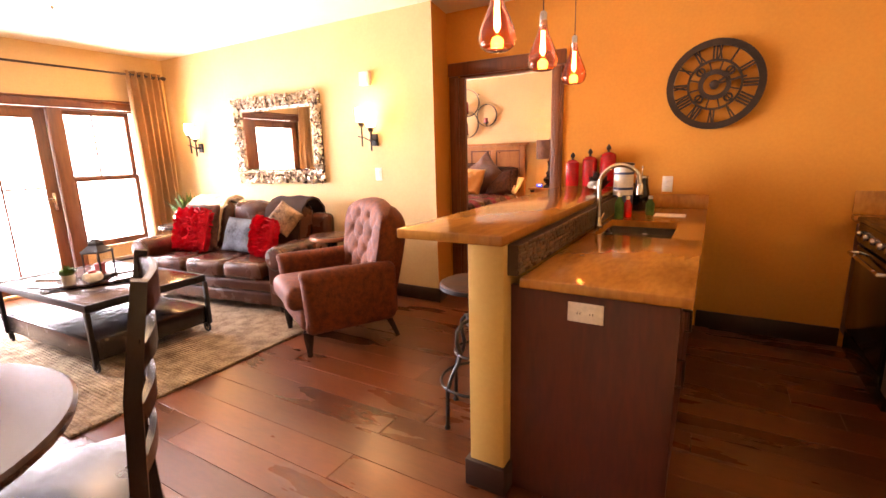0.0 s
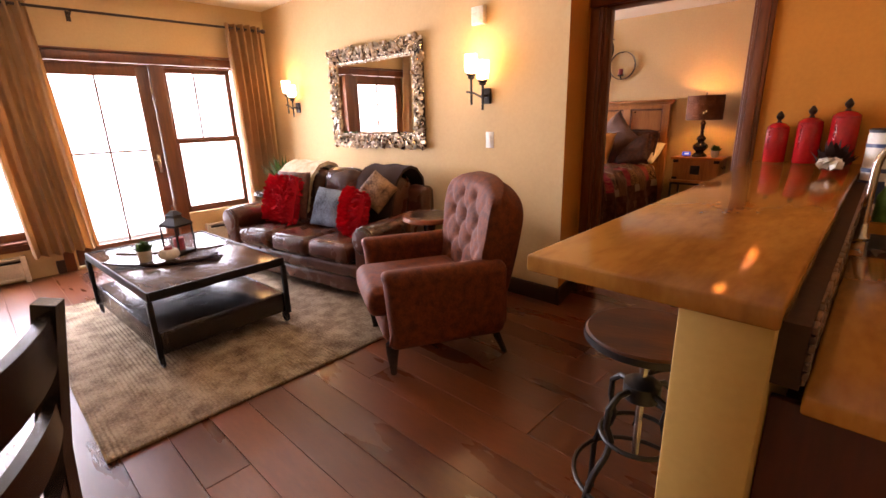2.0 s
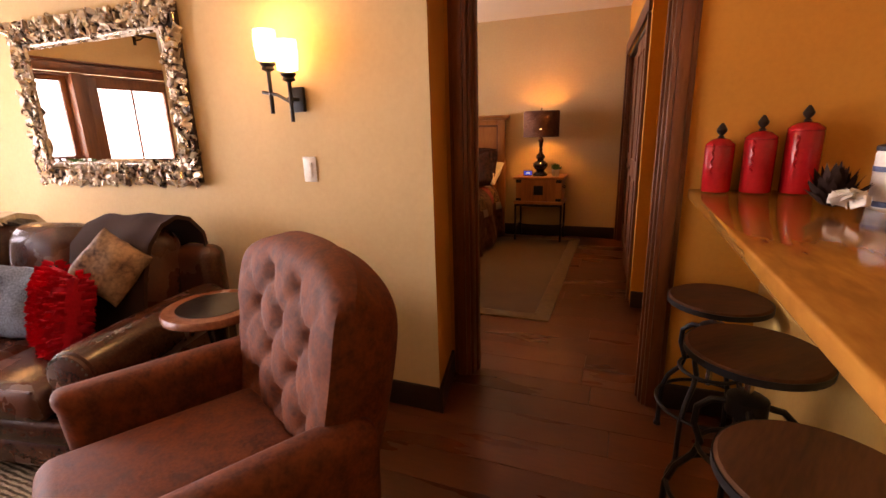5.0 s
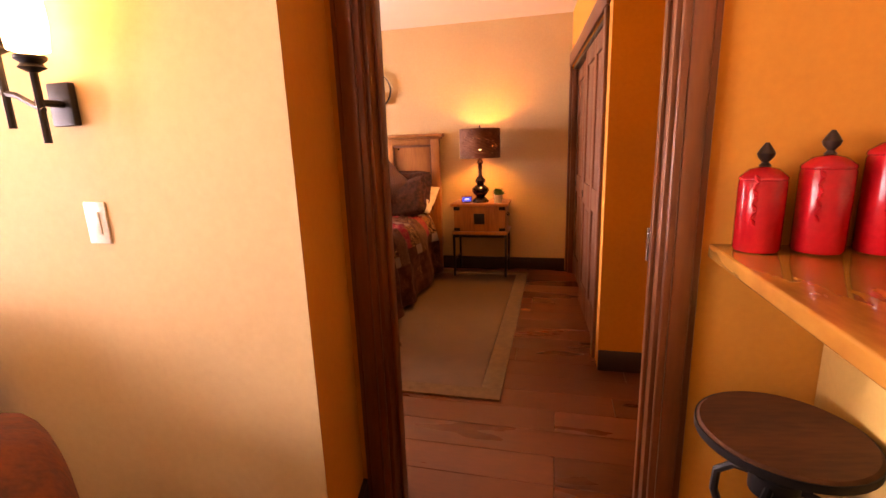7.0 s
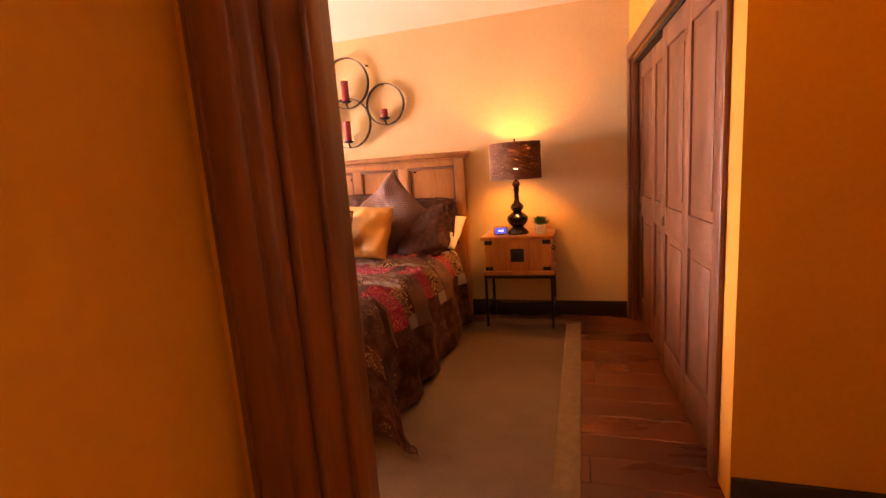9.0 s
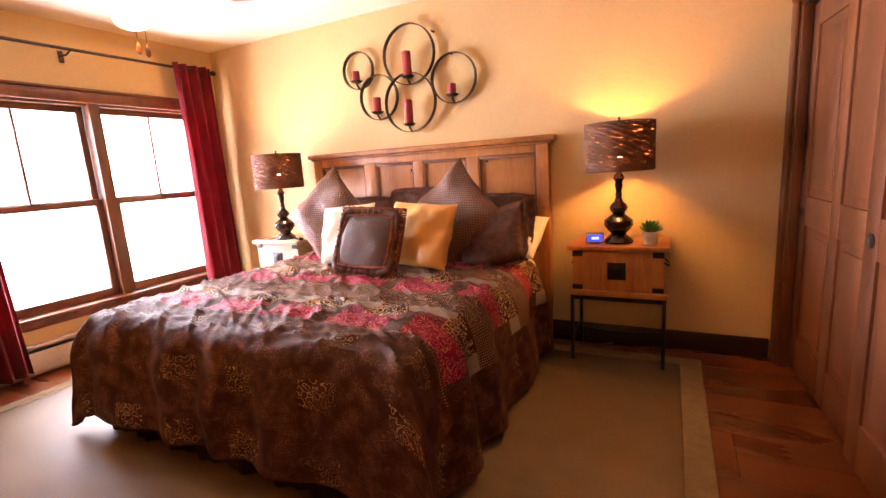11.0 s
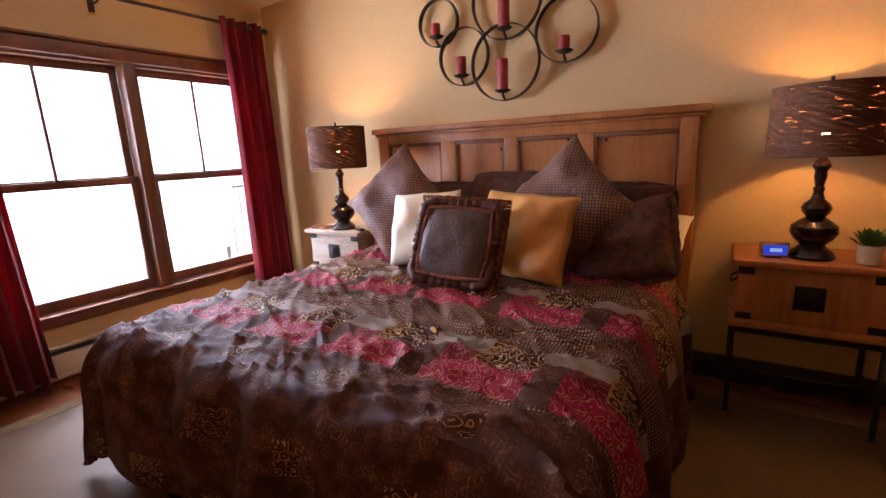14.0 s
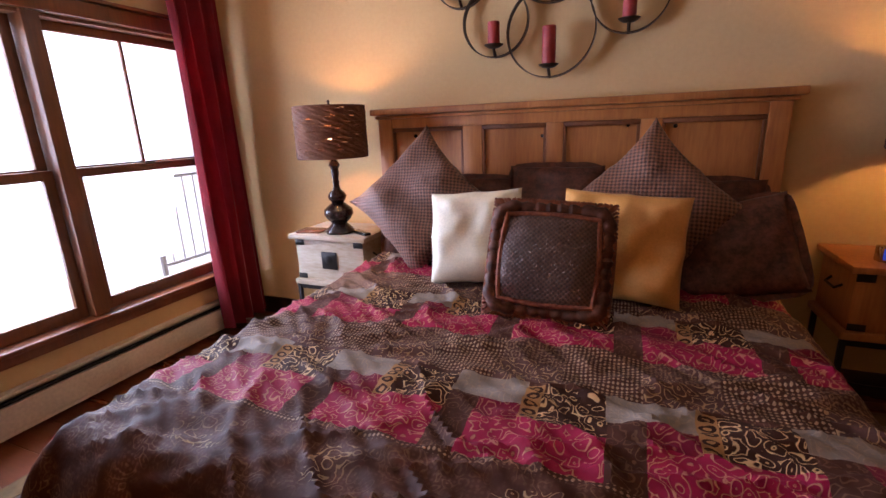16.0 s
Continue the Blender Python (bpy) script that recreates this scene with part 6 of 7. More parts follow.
BX0, BX1, BY0, BY1, BT = -4.40, -2.44, 5.80, 7.83, 0.66
bed = thing("bed", "king bed with a knotty pine panel headboard", "bed")
hb = part("headboard", box(bmesh.new(), -4.50, -2.37, 7.88, 7.925, 0.25, 1.44, 0.003), PINE, bed)
part("cap_rail", box(bmesh.new(), -4.55, -2.32, 7.835, 7.928, 1.462, 1.50, 0.008), PINE, hb)
part("cap_moulding", box(bmesh.new(), -4.525, -2.345, 7.85, 7.926, 1.44, 1.461, 0.008), PINE, hb)
part("top_rail", box(bmesh.new(), -4.41, -2.46, 7.858, 7.882, 1.385, 1.44, 0.003), PINE, hb)
for x0, x1 in ((-4.50, -4.41), (-2.46, -2.37)):
    part("post", box(bmesh.new(), x0, x1, 7.852, 7.9, 0.0, 1.44, 0.005), PINE, hb)
for x0, x1 in ((-3.95, -3.835), (-3.47, -3.38), (-3.0, -2.90)):
    part("stile", box(bmesh.new(), x0, x1, 7.858, 7.882, 0.66, 1.385, 0.003), PINE, hb)
for x0, x1 in ((-4.41, -3.95), (-3.835, -3.47), (-3.38, -3.0), (-2.90, -2.46)):
    bm = bmesh.new()
    for a in ((x0, x1, 1.36, 1.384), (x0, x0 + 0.016, 0.67, 1.36), (x1 - 0.016, x1, 0.67, 1.36)):
        box(bm, a[0], a[1], 7.862, 7.881, a[2], a[3], 0.004)
    part("panel_moulding", bm, PINEDARK, hb)
part("bottom_rail", box(bmesh.new(), -4.41, -2.46, 7.858, 7.882, 0.5, 0.66, 0.003), PINE, hb)
rnd = random.Random(6)
for k in range(11):
    x, z = rnd.uniform(-4.45, -2.42), rnd.uniform(0.95, 1.43)
    part("knot", lathe(bmesh.new(), [(rnd.uniform(0.006, 0.014), 0), (0.004, 0.0012)], 10, pose(x, 7.879 if 0.7 < z < 1.38 else 7.857, z, 90, 0, 0)), BLACKWOOD, hb)
part("box_spring", soft_box(bmesh.new(), BX0 + 0.03, BX1 - 0.03, BY0 + 0.03, BY1, 0.14, 0.36, 0.03), PATTERNED, bed)
part("mattress", soft_box(bmesh.new(), BX0 + 0.02, BX1 - 0.02, BY0 + 0.02, BY1, 0.36, 0.63, 0.06), CREAMSATIN, bed)
part("rail", box(bmesh.new(), BX0 + 0.05, BX1 - 0.05, BY0 + 0.05, BY1, 0.09, 0.14), BLACKWOOD, bed)
for x in (BX0 + 0.12, BX1 - 0.12):
    for y in (BY0 + 0.15, BY1 - 0.1):
        part("leg", box(bmesh.new(), x - 0.03, x + 0.03, y - 0.03, y + 0.03, 0.011, 0.09, 0.004), BLACKWOOD, bed)


def skirt_panel(bm, a, b, z0, z1, n, depth, seed):
    pa, pb = Vector(a), Vector(b)
    t = (pb - pa).normalized()
    nrm = Vector((t.y, -t.x, 0))
    L = (pb - pa).length
    cols = []
    for i in range(n + 1):
        u = i / n
        w = depth * math.sin(u * L * 26 + seed) + 0.008 * math.sin(u * L * 61)
        p = pa + t * L * u
        cols.append([bm.verts.new((p.x + nrm.x * w * k, p.y + nrm.y * w * k, z)) for k, z in ((0.2, z1), (0.6, (z0 + z1) / 2), (1, z0))])
    for p, q in zip(cols, cols[1:]):
        for k in range(2):
            bm.faces.new((p[k], q[k], q[k + 1], p[k + 1]))


sk = bmesh.new()
skirt_panel(sk, (BX0 + 0.05, BY0 + 0.035, 0), (BX1 - 0.05, BY0 + 0.035, 0), 0.015, 0.34, 90, 0.012, 0)
skirt_panel(sk, (BX1 - 0.045, BY0 + 0.035, 0), (BX1 - 0.045, BY1, 0), 0.015, 0.34, 90, 0.012, 1)
skirt_panel(sk, (BX0 + 0.045, BY1, 0), (BX0 + 0.045, BY0 + 0.035, 0), 0.015, 0.34, 90, 0.012, 2)
r = bmesh.ops.solidify(sk, geom=sk.faces[:], thickness=0.004)
ob = part("bed_skirt", sk, BLANKET)
tagged(ob, "dark brown gathered bed skirt hanging to the rug", "bed skirt")


def comforter():
    """The quilt: a sheet laid over the mattress, dropping in folds at the foot and both sides."""
    cx, w2 = (BX0 + BX1) / 2, (BX1 - BX0) / 2 - 0.03
    head, foot = 7.60, BY0 + 0.07
    over = 0.60
    nu, nv = 190, 165
    s0, s1 = -(w2 + over), w2 + over + 0.06
    L = head - foot + over - 0.02
    bm = bmesh.new()
    uvl = bm.loops.layers.uv.new("UVMap")
    top = 0.675
    layers, info = [], {}
    for off in (0.0, -0.022):
        grid = []
        for j in range(nv + 1):
            t = L * j / nv
            row = []
            for i in range(nu + 1):
                s = s0 + (s1 - s0) * i / nu
                sg = 1 if s > 0 else -1
                ox, oy = max(abs(s) - w2, 0.0), max(t - (head - foot), 0.0)
                R = 0.09
                fx = R * (1 - math.exp(-ox / R)) if ox else 0.0
                fy = R * (1 - math.exp(-oy / R)) if oy else 0.0
                drop = math.hypot(ox, oy) if (ox and oy) else ox + oy
                fall = drop - 0.55 * R * (1 - math.exp(-drop / R))
                corner = (ox * oy) ** 0.5 if ox and oy else 0.0
                fold = 0.028 * math.sin(s * 15 + 1.5 * math.sin(s * 4)) * min(oy / 0.3, 1) if not ox else 0.0
                foldx = 0.030 * math.sin(t * 14 + 1.2 * math.sin(t * 5)) * min(ox / 0.3, 1) if not oy else 0.0
                x = cx + sg * (min(abs(s), w2) + fx + (0.34 if sg > 0 else 0.10) * corner + foldx + (0.10 * ox if sg > 0 else 0.03 * ox))
                y = head - min(t, head - foot) - fy - (0.16 if sg > 0 else 0.05) * corner - fold - 0.06 * oy
                flat = 1 - min(drop / 0.15, 1)
                q = Vector((s * 1.7, t * 1.7, 0))
                z = top - fall
                z += flat * (0.012 * noise.noise(q) + 0.007 * noise.noise(q * 3.1))
                ridge = noise.noise(Vector((s * 2.2 + 0.9 * t, (t - 0.6 * s) * 5.0, 4)))
                z += flat * 0.015 * max(0, 1 - abs(ridge) * 7)
                ridge2 = noise.noise(Vector((s * 1.3 - 0.5 * t, (t + 0.4 * s) * 9.0, 9)))
                z += flat * 0.013 * max(0, 1 - abs(ridge2) * 7)
                ridge3 = noise.noise(Vector((s * 3.2 + 1.2 * t, (t - 0.9 * s) * 13.0, 21)))
                z += flat * 0.011 * max(0, 1 - abs(ridge3) * 5)
                z -= 0.02 * (max(0, abs(s) - w2 + 0.2) / 0.2) ** 2 if ox == 0 else 0.02
                x += 0.02 * noise.noise(Vector((s * 5, t * 5, 7))) * (1 - flat)
                y += 0.02 * noise.noise(Vector((s * 5, t * 5, 11))) * (1 - flat)
                z = max(z, 0.055 + 0.02 * noise.noise(Vector((s * 6, t * 6, 2))))
                nrm = Vector((sg * min(ox / 0.2, 1), -min(oy / 0.2, 1), flat + 0.05)).normalized()
                v = bm.verts.new(Vector((x, y, z)) + nrm * off)
                info[v] = (s, t)
                row.append(v)
            grid.append(row)
        layers.append(grid)
    for g in layers:
        for j in range(nv):
            for i in range(nu):
                bm.faces.new((g[j][i], g[j][i + 1], g[j + 1][i + 1], g[j + 1][i]))
    a, b = layers
    for j in range(nv):
        for i in (0, nu):
            bm.faces.new((a[j][i], a[j + 1][i], b[j + 1][i], b[j][i]))
    for i in range(nu):
        for j in (0, nv):
            bm.faces.new((a[j][i], a[j][i + 1], b[j][i + 1], b[j][i]))
    for f in bm.faces:
        for lp in f.loops:
            s, t = info[lp.vert]
            lp[uvl].uv = (s + 3.0, t + 2.0)
    ob = part("comforter", bm, COMFORTER)
    return tagged(ob, "rumpled patchwork brocade comforter in crimson, brown and taupe", "comforter")


comforter()


def flange(p, w, h, mat, seed):
    """A flat wavy border sewn round a pillow's seam."""
    bm = bmesh.new()
    rings = [[], [], []]
    for k in range(72):
        a = 2 * math.pi * k / 72
        c, s = math.cos(a), math.sin(a)
        sq = (abs(c) ** 8 + abs(s) ** 8) ** (-1 / 8)
        x, y = c * sq * w / 2, s * sq * h / 2
        wave = 0.012 * noise.noise(Vector((x * 11, y * 11, seed))) + 0.006 * math.sin(k * 1.7)
        out = Vector((c, s, 0)) * 0.016
        for ring, q in zip(rings, (Vector((x, y, 0)) * 0.90, Vector((x, y, wave)) * 0.96 + out, Vector((x, y, wave - 0.008)) * 0.96 + out)):
            ring.append(bm.verts.new(q))
    for k in range(72):
        j = (k + 1) % 72
        bm.faces.new((rings[0][k], rings[0][j], rings[1][j], rings[1][k]))
        bm.faces.new((rings[1][k], rings[1][j], rings[2][j], rings[2][k]))
        bm.faces.new((rings[2][k], rings[2][j], rings[0][j], rings[0][k]))
    part("flange", bm, mat, p)


def bed_pillow(label, m, w, h, t, mat, seed, rough=0.024, pinch=0.07):
    p = part("bed_pillow", pad(bmesh.new(), w, h, t, 20, seed=seed, rough=rough, pinch=pinch), mat, m=m)
    if mat == PATTERNED:
        flange(p, w, h, mat, seed)
    return tagged(p, label, "pillow", "pillows on the bed")


# sleeping pillows in brocade shams along the headboard
bed_pillow("brown brocade sham standing at the headboard", pose(-3.98, 7.68, 0.87, 68, 0, 3), 0.86, 0.52, 0.20, PATTERNED, 11)
bed_pillow("brown brocade sham standing at the headboard", pose(-2.86, 7.68, 0.87, 66, 0, -3), 0.86, 0.52, 0.20, PATTERNED, 12)
bed_pillow("brown brocade sham leaning in the middle", pose(-3.40, 7.70, 0.92, 70, 0, 0), 0.52, 0.54, 0.16, PATTERNED, 13)
bed_pillow("white pillow lying behind the brown shams", pose(-2.66, 7.74, 0.80, 40, 0, -10), 0.58, 0.40, 0.16, CREAMSATIN, 14)
# large quilted euro pillows set on their corners
for x, y, z, yaw, sd in ((-4.06, 7.47, 0.995, 4, 15), (-2.95, 7.47, 0.985, -4, 16)):
    bed_pillow("large brown quilted pillow standing on its corner", pose(x, y, z, 70, 0, yaw) @ pose(0, 0, 0, 0, 0, 45), 0.64, 0.64, 0.21, BROWNQUILT, sd, pinch=0.17)
bed_pillow("dark brown sham slumped at the bed edge", pose(-2.66, 7.42, 0.83, 60, -18, -12), 0.56, 0.44, 0.18, PATTERNED, 17)
bed_pillow("cream satin pillow behind the fringed pillow", pose(-3.67, 7.20, 0.895, 68, -4, 6), 0.45, 0.45, 0.16, CREAMSATIN, 18)
bed_pillow("gold satin pillow leaning on the quilted pillows", pose(-3.06, 7.16, 0.90, 66, 3, -4), 0.51, 0.46, 0.17, GOLDSATIN, 19)
fp = thing("fringed_pillow", "brown brocade accent pillow with a twisted rope and fringe border", "pillow", pose(-3.30, 6.93, 0.885, 66, 3, 4), "pillows on the bed")
PANEL = basket_weave("panel_brocade", (0.095, 0.04, 0.028), (0.04, 0.0145, 0.010), 0.009)
part("cushion", pad(bmesh.new(), 0.42, 0.40, 0.15, 18, seed=20, rough=0.01), PANEL, fp)
roll, girth = [], []
for k in range(96):
    a = 2 * math.pi * k / 96
    c, s = math.cos(a), math.sin(a)
    f = 0.198 / (abs(c) ** 7 + abs(s) ** 7) ** (1 / 7)
    roll.append((c * f * 1.02, s * f * 0.97, 0.022))
    girth.append(0.022 + 0.0045 * math.sin(k * 2.1) + 0.008 * max(0.0, abs(c * s) * 2 - 0.8) * 5)
part("ruffle", tube(bmesh.new(), roll, 0.02, 10, closed=True, radii=girth), PATTERNED, fp, "gathered dark brocade ruffle")
rim = []
for k in range(48):
    a = 2 * math.pi * k / 48
    c, s = math.cos(a), math.sin(a)
    f = 0.172 / max(abs(c), abs(s)) ** 0.85
    rim.append((c * f * 1.02, s * f * 0.97, 0.042))
part("rope", tube(bmesh.new(), rim, 0.010, 6, closed=True), TASSEL, fp)
bm = bmesh.new()
rnd = random.Random(31)
for k in range(210):
    a = 2 * math.pi * k / 210 + rnd.uniform(-0.01, 0.01)
    c, s = math.cos(a), math.sin(a)
    f0, f1 = 0.185 / max(abs(c), abs(s)) ** 0.9, 0.225 / max(abs(c), abs(s)) ** 0.95
    tube(bm, [(c * f0, s * f0, 0.035), (c * f1, s * f1, 0.02 + rnd.uniform(-0.01, 0.01)), (c * f1 * 1.03, s * f1 * 1.03, -0.01)], 0.006, 4)
part("fringe", bm, TASSEL, fp, "russet looped fringe")


def nightstand(m, w, label, top_mat, body_mat):
    """A trunk-like box on an iron-legged stand, front towards -y."""
    n = thing("nightstand", label, "nightstand", m)
    d, h = 0.40, 0.78
    part("top", box(bmesh.new(), -w, w, 0, d, h - 0.03, h, 0.006), top_mat, n)
    body = part("body", box(bmesh.new(), -w + 0.03, w - 0.03, 0.03, d - 0.01, 0.49, h - 0.031, 0.004), body_mat, n)
    part("ledge", box(bmesh.new(), -w + 0.005, w - 0.005, 0.01, d, 0.455, 0.489, 0.006), top_mat, n)
    part("latch_plate", box(bmesh.new(), -0.055, 0.055, 0.022, 0.03, 0.565, 0.675, 0.004), IRON, body, "square black iron latch plate")
    part("hasp", lathe(bmesh.new(), [(0.022, 0), (0.026, 0.006), (0.014, 0.012)], 16, pose(0, 0.022, 0.63, 90, 0, 0)), IRON, body)
    for sx in (-1, 1):
        for z0, z1 in ((0.49, 0.525), (0.705, 0.745)):
            part("corner_strap", box(bmesh.new(), sx * (w - 0.06) - 0.032, sx * (w - 0.06) + 0.032, 0.0255, 0.0305, z0 + 0.004, z1, 0.002), IRON, body)
        part("side_handle", tube(bmesh.new(), [(sx * (w - 0.03), 0.14, 0.66), (sx * (w - 0.005), 0.15, 0.64), (sx * (w - 0.005), 0.25, 0.64), (sx * (w - 0.03), 0.26, 0.66)], 0.006, 6), IRON, body)
        for y in (0.03, d - 0.04):
            part("leg", box(bmesh.new(), sx * (w - 0.025) - 0.011, sx * (w - 0.025) + 0.011, y - 0.011, y + 0.011, 0.0, 0.455, 0.002), IRON, n)
        part("side_bar", box(bmesh.new(), sx * (w - 0.025) - 0.006, sx * (w - 0.025) + 0.006, 0.04, d - 0.05, 0.17, 0.185), IRON, n)
    part("stretcher", tube(bmesh.new(), [(-w + 0.03, 0.2, 0.18), (-0.1, 0.2, 0.16), (0.1, 0.2, 0.16), (w - 0.03, 0.2, 0.18)], 0.007, 6), IRON, n)
    part("apron", box(bmesh.new(), -w + 0.036, w - 0.036, 0.024, 0.034, 0.425, 0.454), IRON, n)
    return n


nightstand(pose(-1.885, 7.50, 0.0), 0.295, "knotty pine trunk nightstand with black iron straps and legs", PINE, PINE)
nightstand(pose(-4.70, 7.46, 0.0), 0.27, "whitewashed trunk nightstand with black iron straps and legs", PALEPINE, PALEPINE)


def bedside_lamp(m, power):
    l = thing("table_lamp", "turned black table lamp with a woven brown drum shade, lit", "table lamp", m, "bedside lamps")
    prof = [(0.085, 0), (0.088, 0.012), (0.075, 0.03), (0.058, 0.045), (0.045, 0.06), (0.07, 0.085), (0.088, 0.115), (0.085, 0.145), (0.055, 0.17), (0.035, 0.185),
            (0.05, 0.205), (0.056, 0.225), (0.045, 0.245), (0.026, 0.262), (0.018, 0.29), (0.022, 0.31), (0.016, 0.32), (0.024, 0.36), (0.022, 0.385), (0.034, 0.405), (0.026, 0.425), (0.014, 0.44), (0.012, 0.47)]
    part("base", lathe(bmesh.new(), prof, 28), LAMPBASE, l)
    part("socket", lathe(bmesh.new(), [(0.018, 0.47), (0.02, 0.48), (0.018, 0.53)], 16), BRONZE, l)
    part("bulb", lathe(bmesh.new(), [(0.012, 0.53), (0.02, 0.545), (0.021, 0.555), (0.014, 0.568), (0.004, 0.573)], 16), BULB, l)
    rnd = random.Random(13)
    sh = bmesh.new()
    r, z0, z1 = 0.20, 0.455, 0.735
    rows, cols = 44, 46
    for i in range(rows):
        z = z0 + (z1 - z0) * (i + 0.5) / rows
        k = 0
        while k < cols:
            run = rnd.randrange(3, 9)
            end = min(k + run, cols)
            pts = []
            for q in range(k * 2, end * 2 + 1):
                a = 2 * math.pi * q / (cols * 2)
                rr = r + 0.003 * math.sin(q * 1.3 + i * 7.7)
                pts.append((rr * math.cos(a), rr * math.sin(a), z + 0.0006 * math.sin(q * 0.8 + i * 5.3)))
            tube(sh, pts, 0.0044, 5)
            k = end + (1 if rnd.random() < 0.3 else 0)
    shade = part("shade", sh, SHADEWEAVE, l, "woven brown twig drum shade")
    for z in (z0, z1):
        part("hoop", tube(bmesh.new(), [(r * math.cos(t), r * math.sin(t), z) for t in [2 * math.pi * k / 40 for k in range(40)]], 0.006, 6, closed=True), SHADEWEAVE, shade)
    part("spider", tube(bmesh.new(), [(-r, 0, z1 - 0.01), (0, 0, z1 - 0.005), (r, 0, z1 - 0.01)], 0.003, 6), BRONZE, l)
    part("finial", lathe(bmesh.new(), [(0.004, z1 - 0.006), (0.01, z1 + 0.01), (0.005, z1 + 0.022), (0.009, z1 + 0.03), (0.002, z1 + 0.04)], 12), BRONZE, l)
    return l


for x, y in ((-1.885, 7.645), (-4.66, 7.575)):
    bedside_lamp(pose(x, y, 0.7815), 1)
    lamp("bedside_bulb", "POINT", (x, y, 0.78 + 0.615), 50, (1.0, 0.52, 0.15), 0.03)

rc = thing("clock_radio", "small silver alarm clock with a lit blue display", "alarm clock", pose(-2.02, 7.58, 0.7815, 0, 0, 12))
part("body", box(bmesh.new(), -0.055, 0.055, 0, 0.04, 0.004, 0.07, 0.006), STEEL, rc)
part("display", box(bmesh.new(), -0.046, 0.046, -0.003, 0.001, 0.014, 0.06, 0.001), SCREEN, rc, "glowing blue display")
part("digits", box(bmesh.new(), -0.02, 0.025, -0.0045, -0.0028, 0.03, 0.045), material("display_digits", (0.5, 0.7, 1), 0.4, bump=0, emit=(0.3, 0.6, 1.0), power=2.0), rc)
part("stand", box(bmesh.new(), -0.03, 0.03, 0.005, 0.05, 0.0, 0.005, 0.001), IRON, rc)
potted_plant("small green succulent in a cream pot on the nightstand", pose(-1.70, 7.60, 0.7815), 0.045, 0.08, 80, 0.085, 0.10, 0.015, CREAMPAINT, 17)
rm = part("remote_control", box(bmesh.new(), -0.022, 0.022, -0.075, 0.075, 0, 0.018, 0.005), BLACKGLOSS, m=pose(-4.50, 7.56, 0.7805, 0, 0, 60))
tagged(rm, "black remote control lying on the whitewashed nightstand", "remote control")
bk = part("notebook", box(bmesh.new(), -0.08, 0.08, -0.06, 0.06, 0, 0.012, 0.002), TABLERED, m=pose(-4.86, 7.56, 0.7805, 0, 0, 8))
tagged(bk, "thin brown notebook lying on the whitewashed nightstand", "book")

# ---- candle ring wall art ----
art = thing("candle_wall_art", "five dark iron rings on the wall holding crimson candles", "wall art", pose(0, NY, 0))
for x, z, r, dep, ch, cr in ((-3.95, 2.155, 0.150, 0.05, 0.085, 0.030), (-3.457, 2.205, 0.228, 0.055, 0.19, 0.035), (-3.085, 1.98, 0.185, 0.05, 0.085, 0.032), (-3.757, 1.917, 0.180, 0.065, 0.12, 0.032), (-3.462, 1.842, 0.228, 0.075, 0.19, 0.035)):
    bm = bmesh.new()
    seg = 56
    rings = [[bm.verts.new((x + rr * math.cos(2 * math.pi * k / seg), yy, z + rr * math.sin(2 * math.pi * k / seg))) for k in range(seg)] for rr, yy in ((r, -dep), (r - 0.006, -dep), (r - 0.006, -dep + 0.038), (r, -dep + 0.038))]
    for a, b in zip(rings, rings[1:] + rings[:1]):
        for k in range(seg):
            bm.faces.new((a[k], a[(k + 1) % seg], b[(k + 1) % seg], b[k]))
    ring = part("ring", bm, BRONZE, art)
    zb = z - r + 0.055
    yc = -dep - 0.018
    part("stem", tube(bmesh.new(), [(x, -dep + 0.02, z - r + 0.002), (x, yc, zb - 0.02), (x, yc, zb)], 0.008, 8), BRONZE, ring)
    part("dish", lathe(bmesh.new(), [(0.014, -0.012), (0.032, -0.008), (0.050, 0.004), (0.052, 0.008), (0.038, 0.004), (0.012, 0.002)], 22, pose(x, yc, zb)), BRONZE, ring)
    part("candle", lathe(bmesh.new(), [(cr, 0.004), (cr, ch - 0.004), (cr * 0.9, ch), (cr * 0.3, ch - 0.006)], 20, pose(x, yc, zb)), CANDLE, ring, "crimson pillar candle")
for x, z in ((-3.24, 2.34), (-3.10, 2.16)):
    part("bolt", tube(bmesh.new(), [(x, 0, z), (x, -0.04, z)], 0.008, 8), BRONZE, art)

# ---- ceiling fan ----
fan = thing("ceiling_fan", "brown-bladed ceiling fan with lit frosted glass shades", "ceiling fan", pose(-3.62, 5.90, CZ - 0.06))
part("ceiling_cap", lathe(bmesh.new(), [(0.08, -0.002), (0.08, 0.06)], 24), BRONZE, fan)
part("canopy", lathe(bmesh.new(), [(0.02, -0.10), (0.06, -0.07), (0.075, -0.001)], 24), BRONZE, fan)
part("downrod", tube(bmesh.new(), [(0, 0, -0.08), (0, 0, -0.16)], 0.014, 10), BRONZE, fan)
part("motor", lathe(bmesh.new(), [(0.06, -0.31), (0.11, -0.29), (0.125, -0.25), (0.115, -0.20), (0.06, -0.16), (0.03, -0.155)], 32), BRONZE, fan)
for k in range(5):
    a = 95 + 72 * k
    m = pose(0, 0, 0, 0, 0, a)
    part("blade_iron", box(bmesh.new(), 0.10, 0.22, -0.02, 0.02, -0.262, -0.254, 0.002, m), BRONZE, fan)
    part("blade", box(bmesh.new(), 0.18, 0.66, -0.065, 0.065, -0.252, -0.244, 0.003, m @ pose(0, 0, 0, 7, 0, 0)), TRIM, fan)
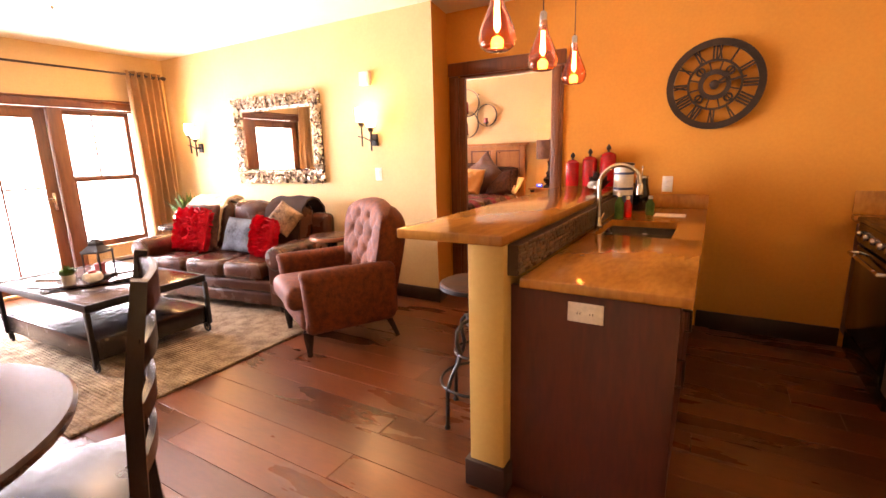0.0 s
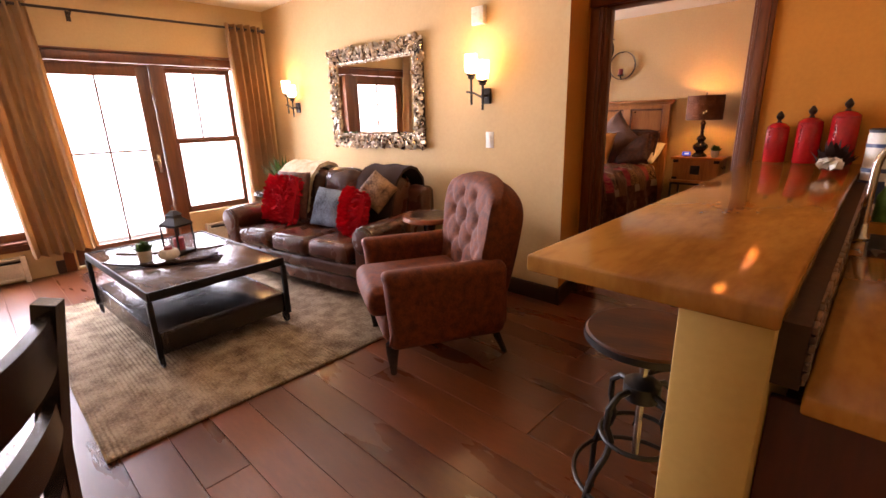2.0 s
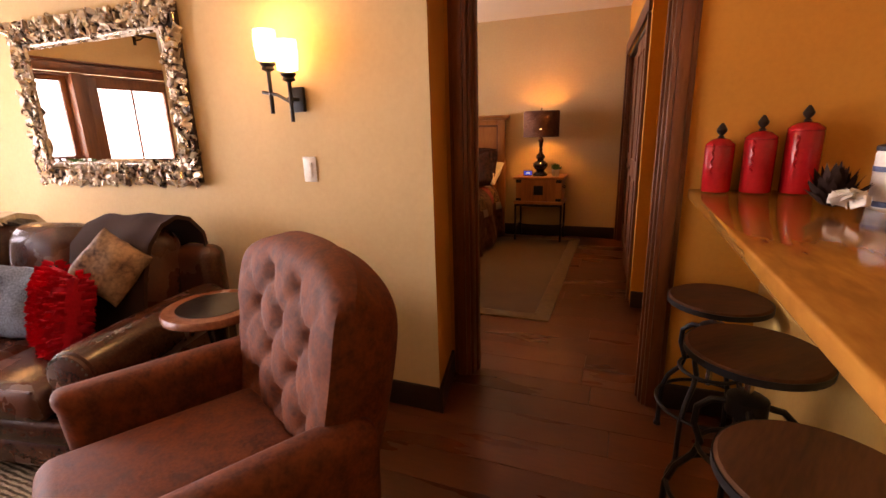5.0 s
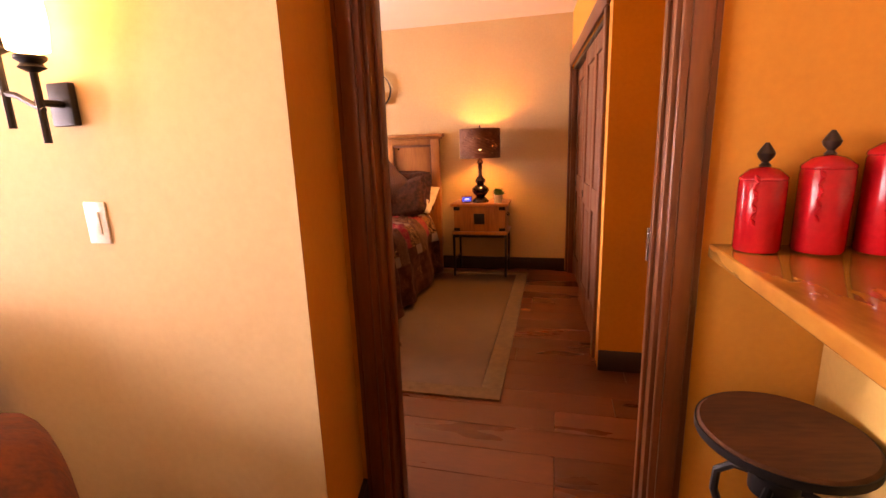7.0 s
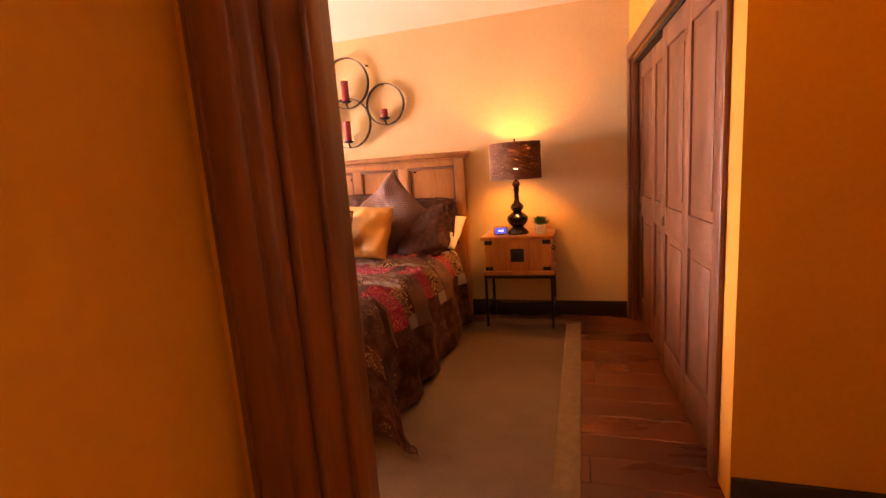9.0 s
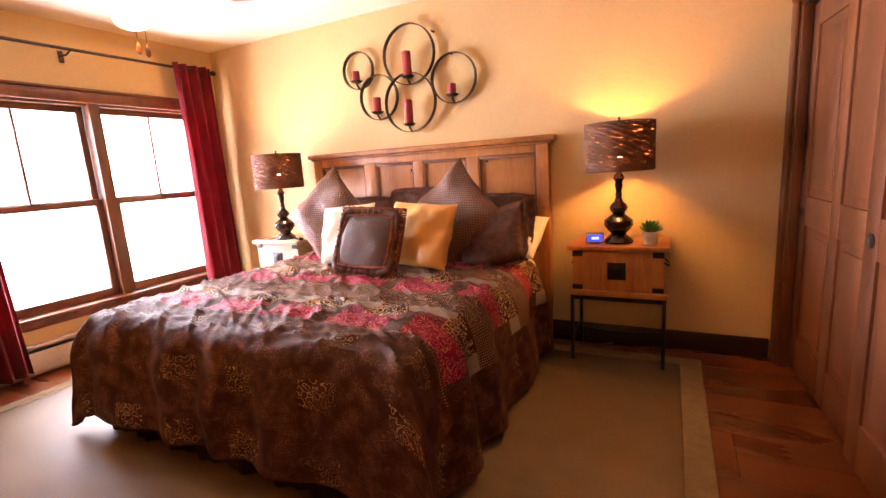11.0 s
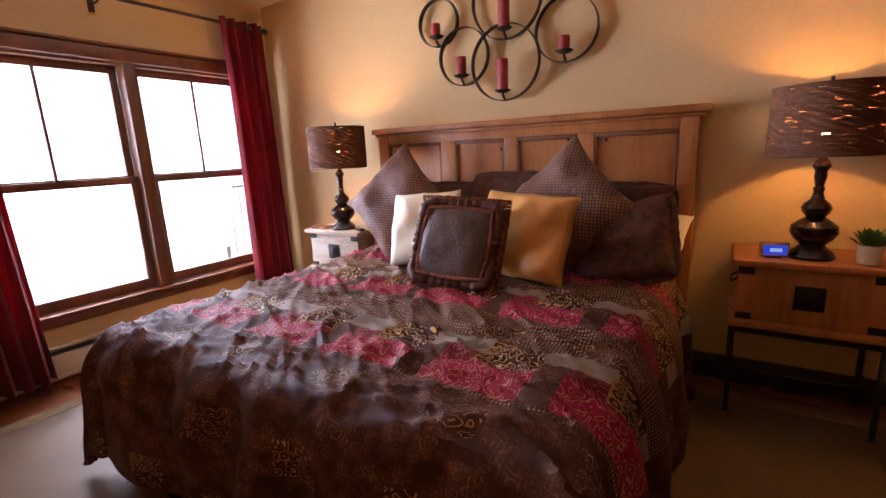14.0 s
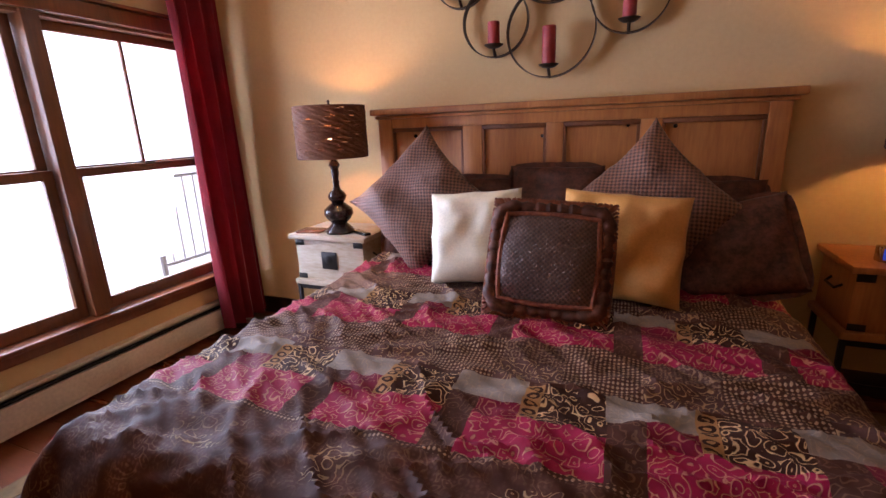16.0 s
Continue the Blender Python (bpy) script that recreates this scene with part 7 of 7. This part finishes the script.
for k in range(3):
    a = math.radians(40 + 120 * k)
    c, s = math.cos(a), math.sin(a)
    part("light_arm", tube(bmesh.new(), [(0.04 * c, 0.04 * s, -0.31), (0.10 * c, 0.10 * s, -0.37), (0.13 * c, 0.13 * s, -0.37)], 0.01, 8), BRONZE, fan)
    prof = [(0.025, 0.0), (0.05, -0.02), (0.07, -0.08), (0.078, -0.13), (0.074, -0.13), (0.065, -0.08), (0.045, -0.022)]
    part("glass_shade", lathe(bmesh.new(), prof, 24, pose(0.135 * c, 0.135 * s, -0.37, 25 * -s, 25 * c, 0), cap=False), GLOW, fan, "glowing frosted glass shade")
for x, dz in ((0.03, -0.62), (-0.03, -0.60)):
    ch = part("pull_chain", tube(bmesh.new(), [(x, 0, -0.31), (x, 0, dz)], 0.0018, 5), BRONZE, fan)
    part("chain_fob", lathe(bmesh.new(), [(0.004, dz - 0.05), (0.010, dz - 0.04), (0.010, dz - 0.015), (0.003, dz)], 10, pose(x, 0, 0)), TRIM, ch)
for k in range(3):
    a = math.radians(40 + 120 * k)
    lamp("fan_bulb", "POINT", (-3.62 + 0.15 * math.cos(a), 5.90 + 0.15 * math.sin(a), CZ - 0.62), 0.7, (1.0, 0.66, 0.34), 0.05)

# ---- low chest beside the bedroom door ----
lc = thing("low_chest", "low brown wooden chest against the bedroom wall", "chest", pose(-3.55, 4.46, 0))
part("top", box(bmesh.new(), -0.55, 0.55, 0.02, 0.52, 0.56, 0.60, 0.008), PINE, lc)
part("body", box(bmesh.new(), -0.52, 0.52, 0.02, 0.49, 0.06, 0.559, 0.004), PINEDARK, lc)
for k in (-1, 1):
    d = part("drawer", box(bmesh.new(), k * 0.26 - 0.24, k * 0.26 + 0.24, 0.4905, 0.51, 0.10, 0.52, 0.004), PINEDARK, lc)
    part("knob", lathe(bmesh.new(), [(0.008, 0), (0.016, 0.012), (0.006, 0.02)], 12, pose(k * 0.26, 0.51, 0.33, -90, 0, 0)), BRONZE, d)
    part("foot", box(bmesh.new(), k * 0.46 - 0.03, k * 0.46 + 0.03, 0.04, 0.46, 0.0, 0.06), BLACKWOOD, lc)

# ---- plank floor ----
floor = bpy.data.objects["floor"]
rnd = random.Random(77)
plank_mesh = {}


def plank(x0, x1, y, w):
    ln = x1 - x0
    key = round(ln, 2)
    if key not in plank_mesh:
        bm = box(bmesh.new(), 0, key - 0.002, 0.0007, w - 0.0007, -0.02, 0.0, 0.0016, seg=1)
        o = part("plank", bm, PLANK, floor, smooth=False)
        plank_mesh[key] = o.data
    else:
        o = new("plank", plank_mesh[key])
        o.parent = floor
    o.matrix_basis = pose(x0, y, -rnd.uniform(0.0, 0.0008))


PW = 0.182
y = SY
while y < NY:
    w = min(PW, NY - y)
    if w < 0.05:
        break
    x = WX - rnd.choice((0.0, 0.35, 0.7, 1.05))
    while x < EX:
        ln = rnd.choice((1.2, 1.5, 1.8, 2.1, 2.4))
        a, b = max(x, WX), min(x + ln, EX)
        if b - a > 0.04:
            a, b = round(a, 2), round(b, 2)
            plank(a, b, y, PW)
        x += ln
    y += PW
